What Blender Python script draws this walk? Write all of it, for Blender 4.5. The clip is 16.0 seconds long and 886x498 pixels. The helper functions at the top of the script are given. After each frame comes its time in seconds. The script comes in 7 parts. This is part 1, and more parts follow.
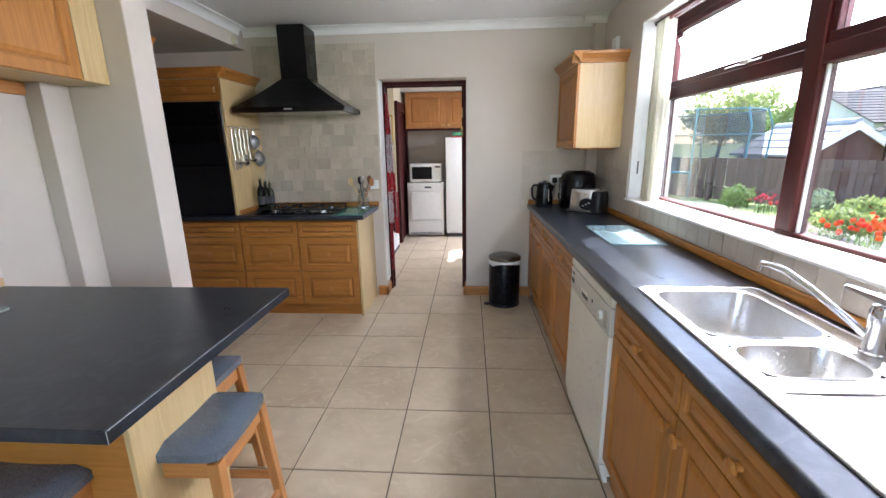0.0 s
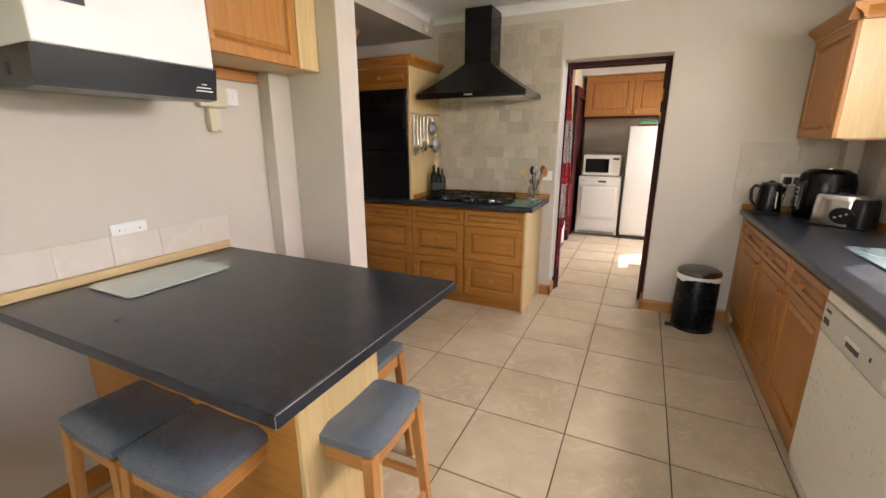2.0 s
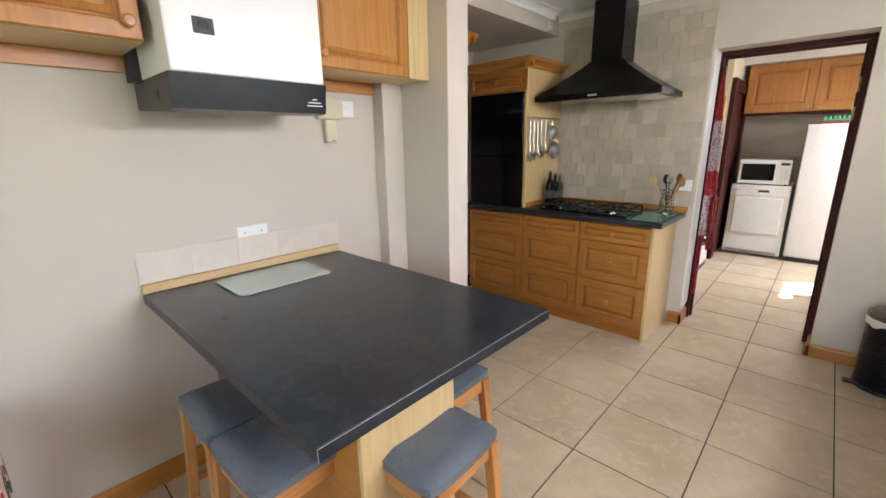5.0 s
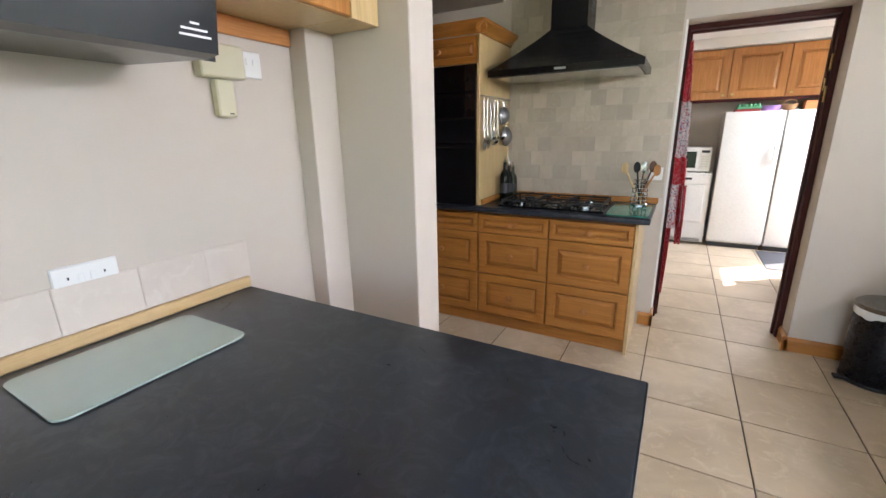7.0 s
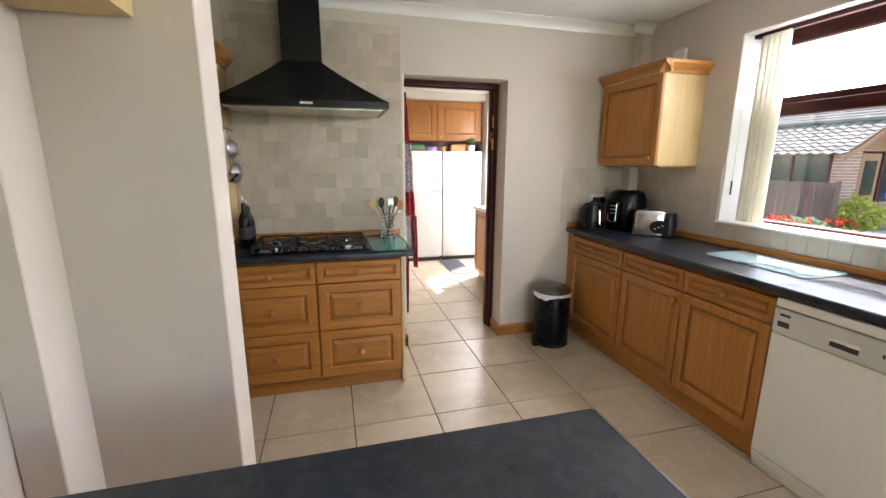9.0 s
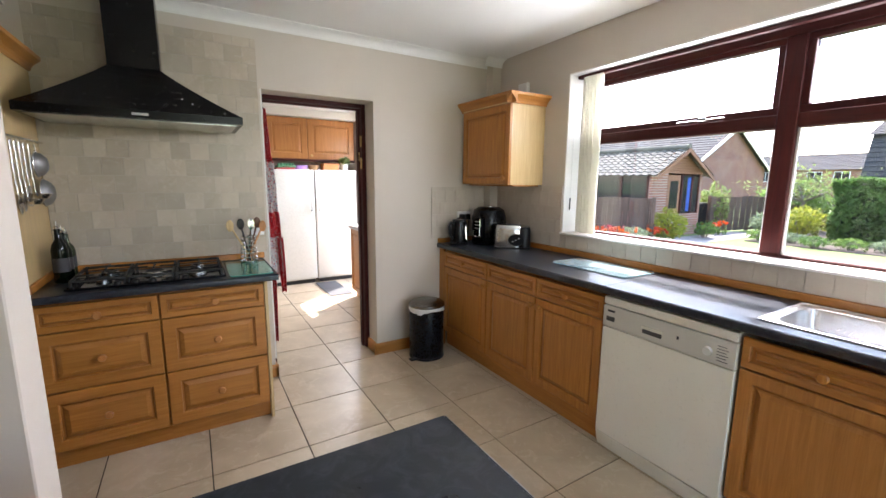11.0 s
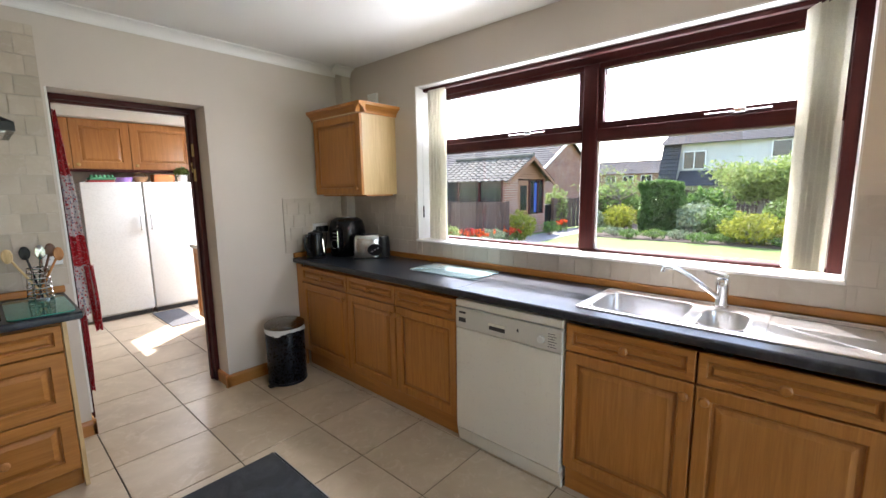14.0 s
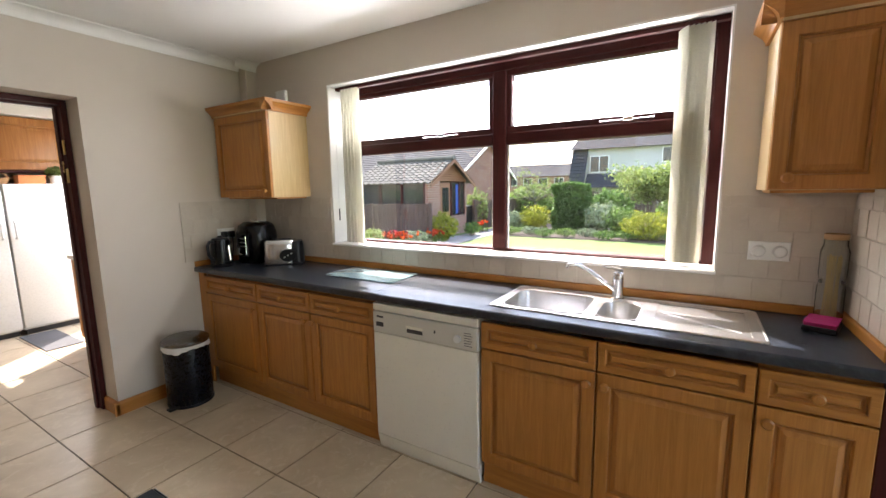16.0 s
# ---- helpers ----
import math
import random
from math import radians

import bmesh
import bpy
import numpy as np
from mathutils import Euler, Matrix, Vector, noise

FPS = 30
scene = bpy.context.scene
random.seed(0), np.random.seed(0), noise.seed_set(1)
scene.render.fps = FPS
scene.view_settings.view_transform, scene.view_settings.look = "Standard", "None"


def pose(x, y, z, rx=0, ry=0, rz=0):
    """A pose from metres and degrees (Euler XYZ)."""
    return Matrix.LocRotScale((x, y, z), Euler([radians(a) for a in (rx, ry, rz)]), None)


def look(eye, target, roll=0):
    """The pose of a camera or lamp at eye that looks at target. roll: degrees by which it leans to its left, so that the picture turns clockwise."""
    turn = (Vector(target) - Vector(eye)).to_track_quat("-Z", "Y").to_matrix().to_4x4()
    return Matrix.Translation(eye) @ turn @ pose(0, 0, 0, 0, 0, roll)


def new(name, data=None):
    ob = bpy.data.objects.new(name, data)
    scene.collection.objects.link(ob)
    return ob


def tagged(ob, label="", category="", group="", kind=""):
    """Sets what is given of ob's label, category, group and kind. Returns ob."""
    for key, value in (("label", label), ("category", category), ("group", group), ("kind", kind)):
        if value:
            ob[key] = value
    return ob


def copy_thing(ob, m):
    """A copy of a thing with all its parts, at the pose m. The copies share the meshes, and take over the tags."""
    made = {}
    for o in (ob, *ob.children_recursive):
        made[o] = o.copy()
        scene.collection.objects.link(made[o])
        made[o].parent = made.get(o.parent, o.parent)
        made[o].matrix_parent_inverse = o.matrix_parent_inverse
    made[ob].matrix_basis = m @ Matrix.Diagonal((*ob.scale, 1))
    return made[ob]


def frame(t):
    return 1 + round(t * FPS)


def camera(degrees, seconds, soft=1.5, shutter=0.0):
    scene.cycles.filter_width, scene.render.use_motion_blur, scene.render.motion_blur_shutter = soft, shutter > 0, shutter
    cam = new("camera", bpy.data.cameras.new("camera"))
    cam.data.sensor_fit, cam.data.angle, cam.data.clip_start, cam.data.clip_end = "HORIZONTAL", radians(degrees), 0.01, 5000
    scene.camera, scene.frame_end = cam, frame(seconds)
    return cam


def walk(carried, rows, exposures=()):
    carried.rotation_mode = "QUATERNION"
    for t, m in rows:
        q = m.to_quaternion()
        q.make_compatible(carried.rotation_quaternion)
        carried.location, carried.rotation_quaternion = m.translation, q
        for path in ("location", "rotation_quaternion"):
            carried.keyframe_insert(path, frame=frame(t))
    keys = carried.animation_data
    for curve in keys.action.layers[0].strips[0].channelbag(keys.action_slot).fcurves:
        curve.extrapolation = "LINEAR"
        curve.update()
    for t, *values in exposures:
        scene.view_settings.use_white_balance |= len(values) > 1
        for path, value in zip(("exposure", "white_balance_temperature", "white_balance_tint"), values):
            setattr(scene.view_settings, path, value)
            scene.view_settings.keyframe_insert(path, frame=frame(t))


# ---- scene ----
cam = camera(93.7, 16.0)
PATH = [
    (0, (0.266, 0.175, 1.483), (0.14, 2.113, 1.004), -0.9),
    (0.5, (0.264, 0.199, 1.477), (0.034, 2.128, 1.001), -1.0),
    (1, (0.242, 0.247, 1.466), (-0.135, 2.15, 0.979), -1.2),
    (1.5, (0.183, 0.338, 1.464), (-0.418, 2.179, 0.962), -0.9),
    (2, (0.122, 0.381, 1.458), (-0.709, 2.127, 0.944), -0.1),
    (2.5, (0.102, 0.477, 1.457), (-0.975, 2.081, 0.94), 0.6),
    (3, (0.098, 0.516, 1.461), (-1.158, 1.985, 0.946), 0.6),
    (3.2, (0.104, 0.52, 1.47), (-1.208, 1.939, 0.955), 0.3),
    (5.3, (0.149, 0.59, 1.489), (-1.156, 2.021, 0.991), -1.2),
    (5.5, (0.129, 0.613, 1.485), (-1.15, 2.065, 0.979), -1.3),
    (6, (-0.023, 0.708, 1.457), (-1.227, 2.217, 0.935), -1.2),
    (6.5, (-0.241, 0.811, 1.439), (-1.335, 2.399, 0.909), -1.1),
    (7, (-0.52, 0.941, 1.425), (-1.467, 2.62, 0.892), -1.0),
    (7.5, (-0.786, 1.028, 1.41), (-1.463, 2.843, 0.91), -1.7),
    (8, (-0.992, 1.077, 1.45), (-1.119, 3.018, 0.985), -1.6),
    (8.5, (-1.075, 1.074, 1.462), (-0.827, 3.01, 1.029), -0.5),
    (9, (-1.113, 1.07, 1.48), (-0.609, 2.961, 1.066), 0.3),
    (9.5, (-1.089, 1.052, 1.475), (-0.415, 2.895, 1.088), 0.5),
    (12, (-1.007, 1.001, 1.494), (0.182, 2.581, 1.193), 0.1),
    (12.5, (-0.983, 0.985, 1.498), (0.286, 2.503, 1.202), -0.2),
    (13, (-0.965, 0.977, 1.499), (0.381, 2.427, 1.205), -0.3),
    (13.5, (-0.946, 0.97, 1.501), (0.47, 2.35, 1.208), -0.6),
    (14, (-0.928, 0.957, 1.501), (0.552, 2.271, 1.21), -0.8),
    (14.5, (-0.918, 0.947, 1.512), (0.62, 2.191, 1.213), -0.9),
    (15, (-0.907, 0.952, 1.502), (0.688, 2.124, 1.212), -0.9),
    (15.5, (-0.892, 0.934, 1.505), (0.752, 2.034, 1.214), -0.9),
    (16, (-0.879, 0.925, 1.5), (0.813, 1.953, 1.213), -0.9),
]
walk(cam, [(t, look(eye, target, roll)) for t, eye, target, roll in PATH],
     [(0, 2.88, 5950, 18), (1, 2.84, 5900, 18), (1.5, 2.92, 6100, 18), (2.4, 2.98, 8000, 26), (3, 2.96, 7400, 20), (5.5, 3.04, 6550, 18), (7, 3.08, 6300, 18), (8.5, 3.06, 6750, 18), (9.5, 3.04, 6400, 18), (12.5, 2.84, 6300, 18), (14.5, 2.69, 6400, 18), (16, 2.64, 6700, 18)])

# ---- world, sun, exposure ----
SUN_AZ, SUN_EL = 38.0, 53.0          # degrees from +x towards +y, and above the horizon
world = bpy.data.worlds.new("world")
scene.world = world
world.use_nodes = True
wn = world.node_tree
sky = wn.nodes.new("ShaderNodeTexSky")
sky.sky_type = "NISHITA"
sky.sun_disc = False
sky.sun_elevation = radians(SUN_EL)
sky.sun_rotation = radians(90 - SUN_AZ)
sky.dust_density = 1.2
sky.air_density = 1.2
wn.links.new(sky.outputs[0], wn.nodes["Background"].inputs[0])
wn.nodes["Background"].inputs[1].default_value = 0.15
scene.view_settings.exposure = 2.15

sun_data = bpy.data.lights.new("sun", "SUN")
sun_data.energy, sun_data.angle, sun_data.color = 2.7, radians(0.6), (1.0, 0.95, 0.87)
sun = new("sun", sun_data)
sv = Vector((math.cos(radians(SUN_EL)) * math.cos(radians(SUN_AZ)), math.cos(radians(SUN_EL)) * math.sin(radians(SUN_AZ)), math.sin(radians(SUN_EL))))
sun.matrix_world = look(sv * 60, (0, 0, 0))


def window_lamp(name, eye, target, w, h, watts):
    d = bpy.data.lights.new(name, "AREA")
    d.shape, d.size, d.size_y, d.energy, d.color = "RECTANGLE", w, h, watts, (0.90, 0.95, 1.0)
    o = new(name, d)
    o.matrix_world = look(eye, target)
    return o


# added fill in an assumed opening behind the walker, daylight in the utility doorway
window_lamp("rear_fill", (0.05, -1.66, 1.36), (0.05, 2, 1.0), 1.6, 2.0, 1.3)
# added lamp outside the kitchen window's upper lights, in place of the white sky
window_lamp("window_daylight", (1.69, 2.07, 2.03), (-1.5, 2.07, 0.35), 2.36, 0.32, 7.0)
window_lamp("utility_daylight", (1.20, 6.62, 1.90), (0.15, 5.45, 0.25), 0.55, 0.6, 9.0)

# ---- materials ----


def nodes_of(name):
    m = bpy.data.materials.new(name)
    m.use_nodes = True
    nt = m.node_tree
    return m, nt, nt.nodes["Principled BSDF"]


def mixcol(nt, fac, a, b, mode="MIX"):
    n = nt.nodes.new("ShaderNodeMix")
    n.data_type, n.blend_type = "RGBA", mode
    for sock, v in ((n.inputs[0], fac), (n.inputs[6], a), (n.inputs[7], b)):
        if isinstance(v, (int, float)):
            sock.default_value = v
        elif isinstance(v, tuple):
            sock.default_value = (*v, 1)
        else:
            nt.links.new(v, sock)
    return n.outputs[2]


def coords(nt, scale=(1, 1, 1), shift=True):
    tc = nt.nodes.new("ShaderNodeTexCoord")
    mp = nt.nodes.new("ShaderNodeMapping")
    mp.inputs["Scale"].default_value = scale
    nt.links.new(tc.outputs["Object"], mp.inputs["Vector"])
    if shift:
        oi = nt.nodes.new("ShaderNodeObjectInfo")
        ma = nt.nodes.new("ShaderNodeMath")
        ma.operation = "MULTIPLY"
        ma.inputs[1].default_value = 37.0
        nt.links.new(oi.outputs["Random"], ma.inputs[0])
        nt.links.new(ma.outputs[0], mp.inputs["Location"])
    return mp.outputs[0]


def noise_tex(nt, vec, scale, detail=4.0, rough=0.55, dist=0.0):
    n = nt.nodes.new("ShaderNodeTexNoise")
    n.inputs["Scale"].default_value = scale
    n.inputs["Detail"].default_value = detail
    n.inputs["Roughness"].default_value = rough
    n.inputs["Distortion"].default_value = dist
    nt.links.new(vec, n.inputs["Vector"])
    return n.outputs["Fac"]


def ramp(nt, fac, lo, hi, a=0.0, b=1.0):
    r = nt.nodes.new("ShaderNodeMapRange")
    r.inputs[1].default_value, r.inputs[2].default_value = lo, hi
    r.inputs[3].default_value, r.inputs[4].default_value = a, b
    nt.links.new(fac, r.inputs[0])
    return r.outputs[0]


def bump(nt, bsdf, height, strength, distance=0.002):
    b = nt.nodes.new("ShaderNodeBump")
    b.inputs["Strength"].default_value = strength
    b.inputs["Distance"].default_value = distance
    nt.links.new(height, b.inputs["Height"])
    nt.links.new(b.outputs[0], bsdf.inputs["Normal"])


def surface(name, col, rough=0.5, metal=0.0, vary=0.12, scale=3.0, fine=60.0, relief=0.08, each=0.0, coat=0.0, spec=0.5):
    """A painted, plastic, metal or fabric surface: clouding at two scales, uneven gloss and fine relief."""
    m, nt, b = nodes_of(name)
    v = coords(nt)
    big, small = noise_tex(nt, v, scale), noise_tex(nt, v, fine, 3)
    dark = tuple(c * (1 - vary) for c in col)
    light = tuple(min(1, c * (1 + vary * 0.6)) for c in col)
    c = mixcol(nt, ramp(nt, big, 0.3, 0.7), dark, light)
    c = mixcol(nt, ramp(nt, small, 0.35, 0.65, 0, vary * 0.6), c, dark)
    if each:
        oi = nt.nodes.new("ShaderNodeObjectInfo")
        c = mixcol(nt, ramp(nt, oi.outputs["Random"], 0, 1, 0, 1), mixcol(nt, each, c, (0, 0, 0)), c)
    nt.links.new(c, b.inputs["Base Color"])
    nt.links.new(ramp(nt, small, 0.3, 0.7, max(0.02, rough * 0.88), min(1, rough * 1.12)), b.inputs["Roughness"])
    b.inputs["Metallic"].default_value = metal
    b.inputs["Coat Weight"].default_value = coat
    b.inputs["Coat Roughness"].default_value = 0.12
    b.inputs["Specular IOR Level"].default_value = spec
    if relief:
        bump(nt, b, small, relief)
    return m


def wood(name, dark, light, grain="z", rough=0.42, coat=0.25, each=0.16, spec=0.5):
    """Veneer or solid timber, with its grain along one axis of the piece."""
    m, nt, b = nodes_of(name)
    s = {"z": (14, 14, 0.9), "x": (0.9, 14, 14), "y": (14, 0.9, 14)}[grain]
    v = coords(nt, s)
    fibre = noise_tex(nt, v, 3.0, 6, 0.65, 0.8)
    pore = noise_tex(nt, coords(nt, tuple(k * 6 if k > 1 else 2 for k in s)), 3.0, 2)
    cloud = noise_tex(nt, coords(nt, (1, 1, 1)), 2.2, 2)
    c = mixcol(nt, ramp(nt, fibre, 0.32, 0.68), dark, light)
    c = mixcol(nt, ramp(nt, pore, 0.50, 0.75, 0, 0.28), c, tuple(k * 0.6 for k in dark))
    c = mixcol(nt, ramp(nt, cloud, 0.3, 0.7, 0, 0.25), c, dark)
    oi = nt.nodes.new("ShaderNodeObjectInfo")
    c = mixcol(nt, ramp(nt, oi.outputs["Random"], 0, 1, 0, each), c, tuple(k * 0.5 for k in dark))
    nt.links.new(c, b.inputs["Base Color"])
    nt.links.new(ramp(nt, fibre, 0.3, 0.7, rough * 0.85, rough * 1.2), b.inputs["Roughness"])
    b.inputs["Coat Weight"].default_value = coat
    b.inputs["Coat Roughness"].default_value = 0.25
    b.inputs["Specular IOR Level"].default_value = spec
    bump(nt, b, fibre, 0.08, 0.001)
    return m


def stone_tile(name, a, b2, c3, rough, scale, each, relief=0.15, coat=0.0, lo=0.52, hi=0.72):
    """Mottled ceramic or slate-look laminate, each piece a little lighter or darker."""
    m, nt, b = nodes_of(name)
    v = coords(nt)
    big, mid, fine = noise_tex(nt, v, scale, 3, 0.6, 0.6), noise_tex(nt, v, scale * 4, 6, 0.7, 1.2), noise_tex(nt, v, 160, 2)
    c = mixcol(nt, ramp(nt, big, 0.3, 0.7), a, b2)
    c = mixcol(nt, ramp(nt, mid, lo, hi, 0, 0.75), c, c3)
    oi = nt.nodes.new("ShaderNodeObjectInfo")
    c = mixcol(nt, ramp(nt, oi.outputs["Random"], 0, 1, 0, each), c, tuple(k * 0.45 for k in a))
    nt.links.new(c, b.inputs["Base Color"])
    nt.links.new(ramp(nt, mid, 0.3, 0.7, rough * 0.94, rough * 1.06), b.inputs["Roughness"])
    b.inputs["Coat Weight"].default_value = coat
    b.inputs["Coat Roughness"].default_value = 0.2
    bump(nt, b, mid, relief, 0.002)
    return m


def glass(name, tint=(1, 1, 1), rough=0.0, thin=True):
    m, nt, b = nodes_of(name)
    b.inputs["Base Color"].default_value = (*tint, 1)
    b.inputs["Transmission Weight"].default_value = 1.0
    b.inputs["IOR"].default_value = 1.45
    v = coords(nt)
    nt.links.new(ramp(nt, noise_tex(nt, v, 6.0), 0.3, 0.7, rough, rough + 0.015), b.inputs["Roughness"])
    return m


def brick_like(name, col, mortar, w, h, rough=0.9, joint=0.012):
    """Far masonry or roof tiling, too small to build piece by piece."""
    m, nt, b = nodes_of(name)
    tc = nt.nodes.new("ShaderNodeTexCoord")
    br = nt.nodes.new("ShaderNodeTexBrick")
    br.inputs["Color1"].default_value = (*col, 1)
    br.inputs["Color2"].default_value = (*(k * 0.7 for k in col), 1)
    br.inputs["Mortar"].default_value = (*mortar, 1)
    br.inputs["Scale"].default_value = 1.0
    br.inputs["Brick Width"].default_value, br.inputs["Row Height"].default_value = w, h
    br.inputs["Mortar Size"].default_value = joint
    nt.links.new(tc.outputs["UV"], br.inputs["Vector"])
    v = coords(nt, shift=False)
    c = mixcol(nt, ramp(nt, noise_tex(nt, v, 1.2), 0.35, 0.7, 0, 0.45), br.outputs["Color"], tuple(k * 0.6 for k in col))
    nt.links.new(c, b.inputs["Base Color"])
    b.inputs["Roughness"].default_value = rough
    bump(nt, b, br.outputs["Fac"], -0.3, 0.01)
    return m


def leafy(name, a, b2, trans=0.5):
    m, nt, b = nodes_of(name)
    g = nt.nodes.new("ShaderNodeNewGeometry")
    c = mixcol(nt, ramp(nt, g.outputs["Random Per Island"], 0, 1), a, b2)
    c = mixcol(nt, ramp(nt, noise_tex(nt, coords(nt), 1.6), 0.35, 0.7, 0, 0.5), c, tuple(k * 0.45 for k in a))
    nt.links.new(c, b.inputs["Base Color"])
    b.inputs["Roughness"].default_value = 0.6
    b.inputs["Specular IOR Level"].default_value = 0.25
    b.inputs["Transmission Weight"].default_value = 0.0
    b.inputs["Subsurface Weight"].default_value = 0.0
    tl = nt.nodes.new("ShaderNodeBsdfTranslucent")
    nt.links.new(c, tl.inputs[0])
    mx = nt.nodes.new("ShaderNodeMixShader")
    mx.inputs[0].default_value = trans
    nt.links.new(b.outputs[0], mx.inputs[1])
    nt.links.new(tl.outputs[0], mx.inputs[2])
    nt.links.new(mx.outputs[0], nt.nodes["Material Output"].inputs[0])
    return m


def veil(name, col, let_through, clear=0.0):
    """Cloth or net that lets some light through."""
    m, nt, b = nodes_of(name)
    c = mixcol(nt, ramp(nt, noise_tex(nt, coords(nt), 180, 2), 0.3, 0.7), tuple(k * 0.85 for k in col), col)
    nt.links.new(c, b.inputs["Base Color"])
    b.inputs["Roughness"].default_value = 0.9
    second = nt.nodes.new("ShaderNodeBsdfTransparent" if clear else "ShaderNodeBsdfTranslucent")
    if not clear:
        nt.links.new(c, second.inputs[0])
    mx = nt.nodes.new("ShaderNodeMixShader")
    mx.inputs[0].default_value = clear or let_through
    nt.links.new(b.outputs[0], mx.inputs[1])
    nt.links.new(second.outputs[0], mx.inputs[2])
    nt.links.new(mx.outputs[0], nt.nodes["Material Output"].inputs[0])
    return m


PAINT = surface("beige_wall_paint", (0.575, 0.51, 0.44), 0.75, vary=0.05, scale=0.9, fine=140, relief=0.10)
WHITE = surface("white_ceiling_paint", (0.80, 0.79, 0.77), 0.8, vary=0.04, scale=0.8, fine=120, relief=0.08)
GLOSSWHITE = surface("white_gloss_paint", (0.78, 0.77, 0.74), 0.35, vary=0.04, relief=0.03)
CREAM = surface("cream_paint", (0.72, 0.64, 0.48), 0.7, vary=0.04)
OAK = wood("honey_oak_upright", (0.37, 0.136, 0.017), (0.535, 0.228, 0.043), "z")
OAKX = wood("honey_oak_along_x", (0.37, 0.136, 0.017), (0.535, 0.228, 0.043), "x")
OAKY = wood("honey_oak_along_y", (0.37, 0.136, 0.017), (0.535, 0.228, 0.043), "y")
# darker oak for groove stain plus the shade in grooves and front gaps
GROOVE = wood("groove_stain_and_shade", (0.30, 0.108, 0.015), (0.42, 0.170, 0.033), "z", rough=0.5, coat=0.1, each=0.05)
MAPLE = wood("pale_maple_board", (0.55, 0.38, 0.17), (0.68, 0.50, 0.25), "z", each=0.06)
MAPLEY = wood("pale_maple_strip", (0.55, 0.37, 0.17), (0.66, 0.47, 0.24), "y", each=0.06)
PINE = wood("orange_stained_timber", (0.40, 0.155, 0.035), (0.56, 0.25, 0.07), "z", rough=0.38)
PINEX = wood("orange_stained_timber_along_x", (0.40, 0.155, 0.035), (0.56, 0.25, 0.07), "x", rough=0.38)
PINEY = wood("orange_stained_timber_along_y", (0.40, 0.155, 0.035), (0.56, 0.25, 0.07), "y", rough=0.38)
MAHOG = wood("mahogany_stain_upright", (0.034, 0.0046, 0.0045), (0.074, 0.0105, 0.0085), "z", rough=0.50, coat=0.0, spec=0.22)
MAHOGY = wood("mahogany_stain_along_y", (0.034, 0.0046, 0.0045), (0.074, 0.0105, 0.0085), "y", rough=0.50, coat=0.0, spec=0.22)
MAHOGX = wood("mahogany_stain_along_x", (0.034, 0.0046, 0.0045), (0.074, 0.0105, 0.0085), "x", rough=0.50, coat=0.0, spec=0.22)
SLATE = stone_tile("dark_slate_laminate", (0.008, 0.0115, 0.018), (0.016, 0.022, 0.033), (0.060, 0.071, 0.088), 0.29, 3.6, 0.0, 0.012, 0.0, 0.47, 0.80)
FLOORTILE = stone_tile("beige_floor_tile", (0.45, 0.353, 0.235), (0.61, 0.50, 0.358), (0.67, 0.57, 0.425), 0.34, 2.6, 0.07, 0.06)
WALLTILE = stone_tile("rustic_cream_wall_tile", (0.46, 0.385, 0.295), (0.55, 0.475, 0.38), (0.60, 0.53, 0.44), 0.34, 4.0, 0.36, 0.22)
GROUT = surface("dark_floor_grout", (0.055, 0.043, 0.032), 0.95, vary=0.2)
WALLGROUT = surface("pale_wall_grout", (0.47, 0.41, 0.335), 0.95, vary=0.1)
BLACK = surface("black_enamel", (0.003, 0.003, 0.0035), 0.25, vary=0.2, relief=0.02, spec=0.3)
BLACKGLASS = surface("black_oven_glass", (0.004, 0.004, 0.005), 0.06, vary=0.1, relief=0.0, spec=0.22)
BLACKPLASTIC = surface("black_plastic", (0.008, 0.008, 0.009), 0.32, vary=0.2, relief=0.03, spec=0.35)
IRON = surface("cast_iron", (0.008, 0.008, 0.008), 0.55, vary=0.2, relief=0.2)
CHROME = surface("chrome", (0.75, 0.75, 0.76), 0.10, 1.0, vary=0.05, relief=0.0)
STEEL = surface("brushed_stainless_steel", (0.62, 0.62, 0.61), 0.24, 1.0, vary=0.06, scale=5, fine=220, relief=0.05)
SINKSTEEL = surface("satin_sink_steel", (0.70, 0.70, 0.695), 0.30, 1.0, vary=0.05, scale=5, fine=220, relief=0.03)
BRASS = surface("aged_brass", (0.55, 0.38, 0.16), 0.3, 1.0, vary=0.15)
APPLIANCE = surface("white_appliance_enamel", (0.74, 0.74, 0.71), 0.28, vary=0.03, relief=0.02)
CREAMENAMEL = surface("cream_white_enamel", (0.81, 0.79, 0.705), 0.30, vary=0.03, relief=0.02)
PANELGREY = surface("light_grey_panel", (0.62, 0.61, 0.56), 0.35, vary=0.04)
WHITEPLASTIC = surface("white_plastic", (0.78, 0.78, 0.76), 0.35, vary=0.03, relief=0.02)
IVORY = surface("ivory_plastic", (0.62, 0.57, 0.40), 0.45, vary=0.06, relief=0.02)
LEATHER = surface("blue_grey_leatherette", (0.105, 0.128, 0.155), 0.27, vary=0.14, scale=9, fine=420, relief=0.03, spec=0.7)
DARKGLASS = surface("dark_glazing", (0.02, 0.022, 0.025), 0.05, vary=0.1, relief=0)
PANE = glass("window_glass")
BOARDGLASS = surface("frosted_glass_board", (0.34, 0.42, 0.38), 0.12, vary=0.08, relief=0.02, coat=0.6)
GREENGLASS = surface("green_glass_board", (0.018, 0.20, 0.14), 0.08, vary=0.12, relief=0.0, coat=0.3)
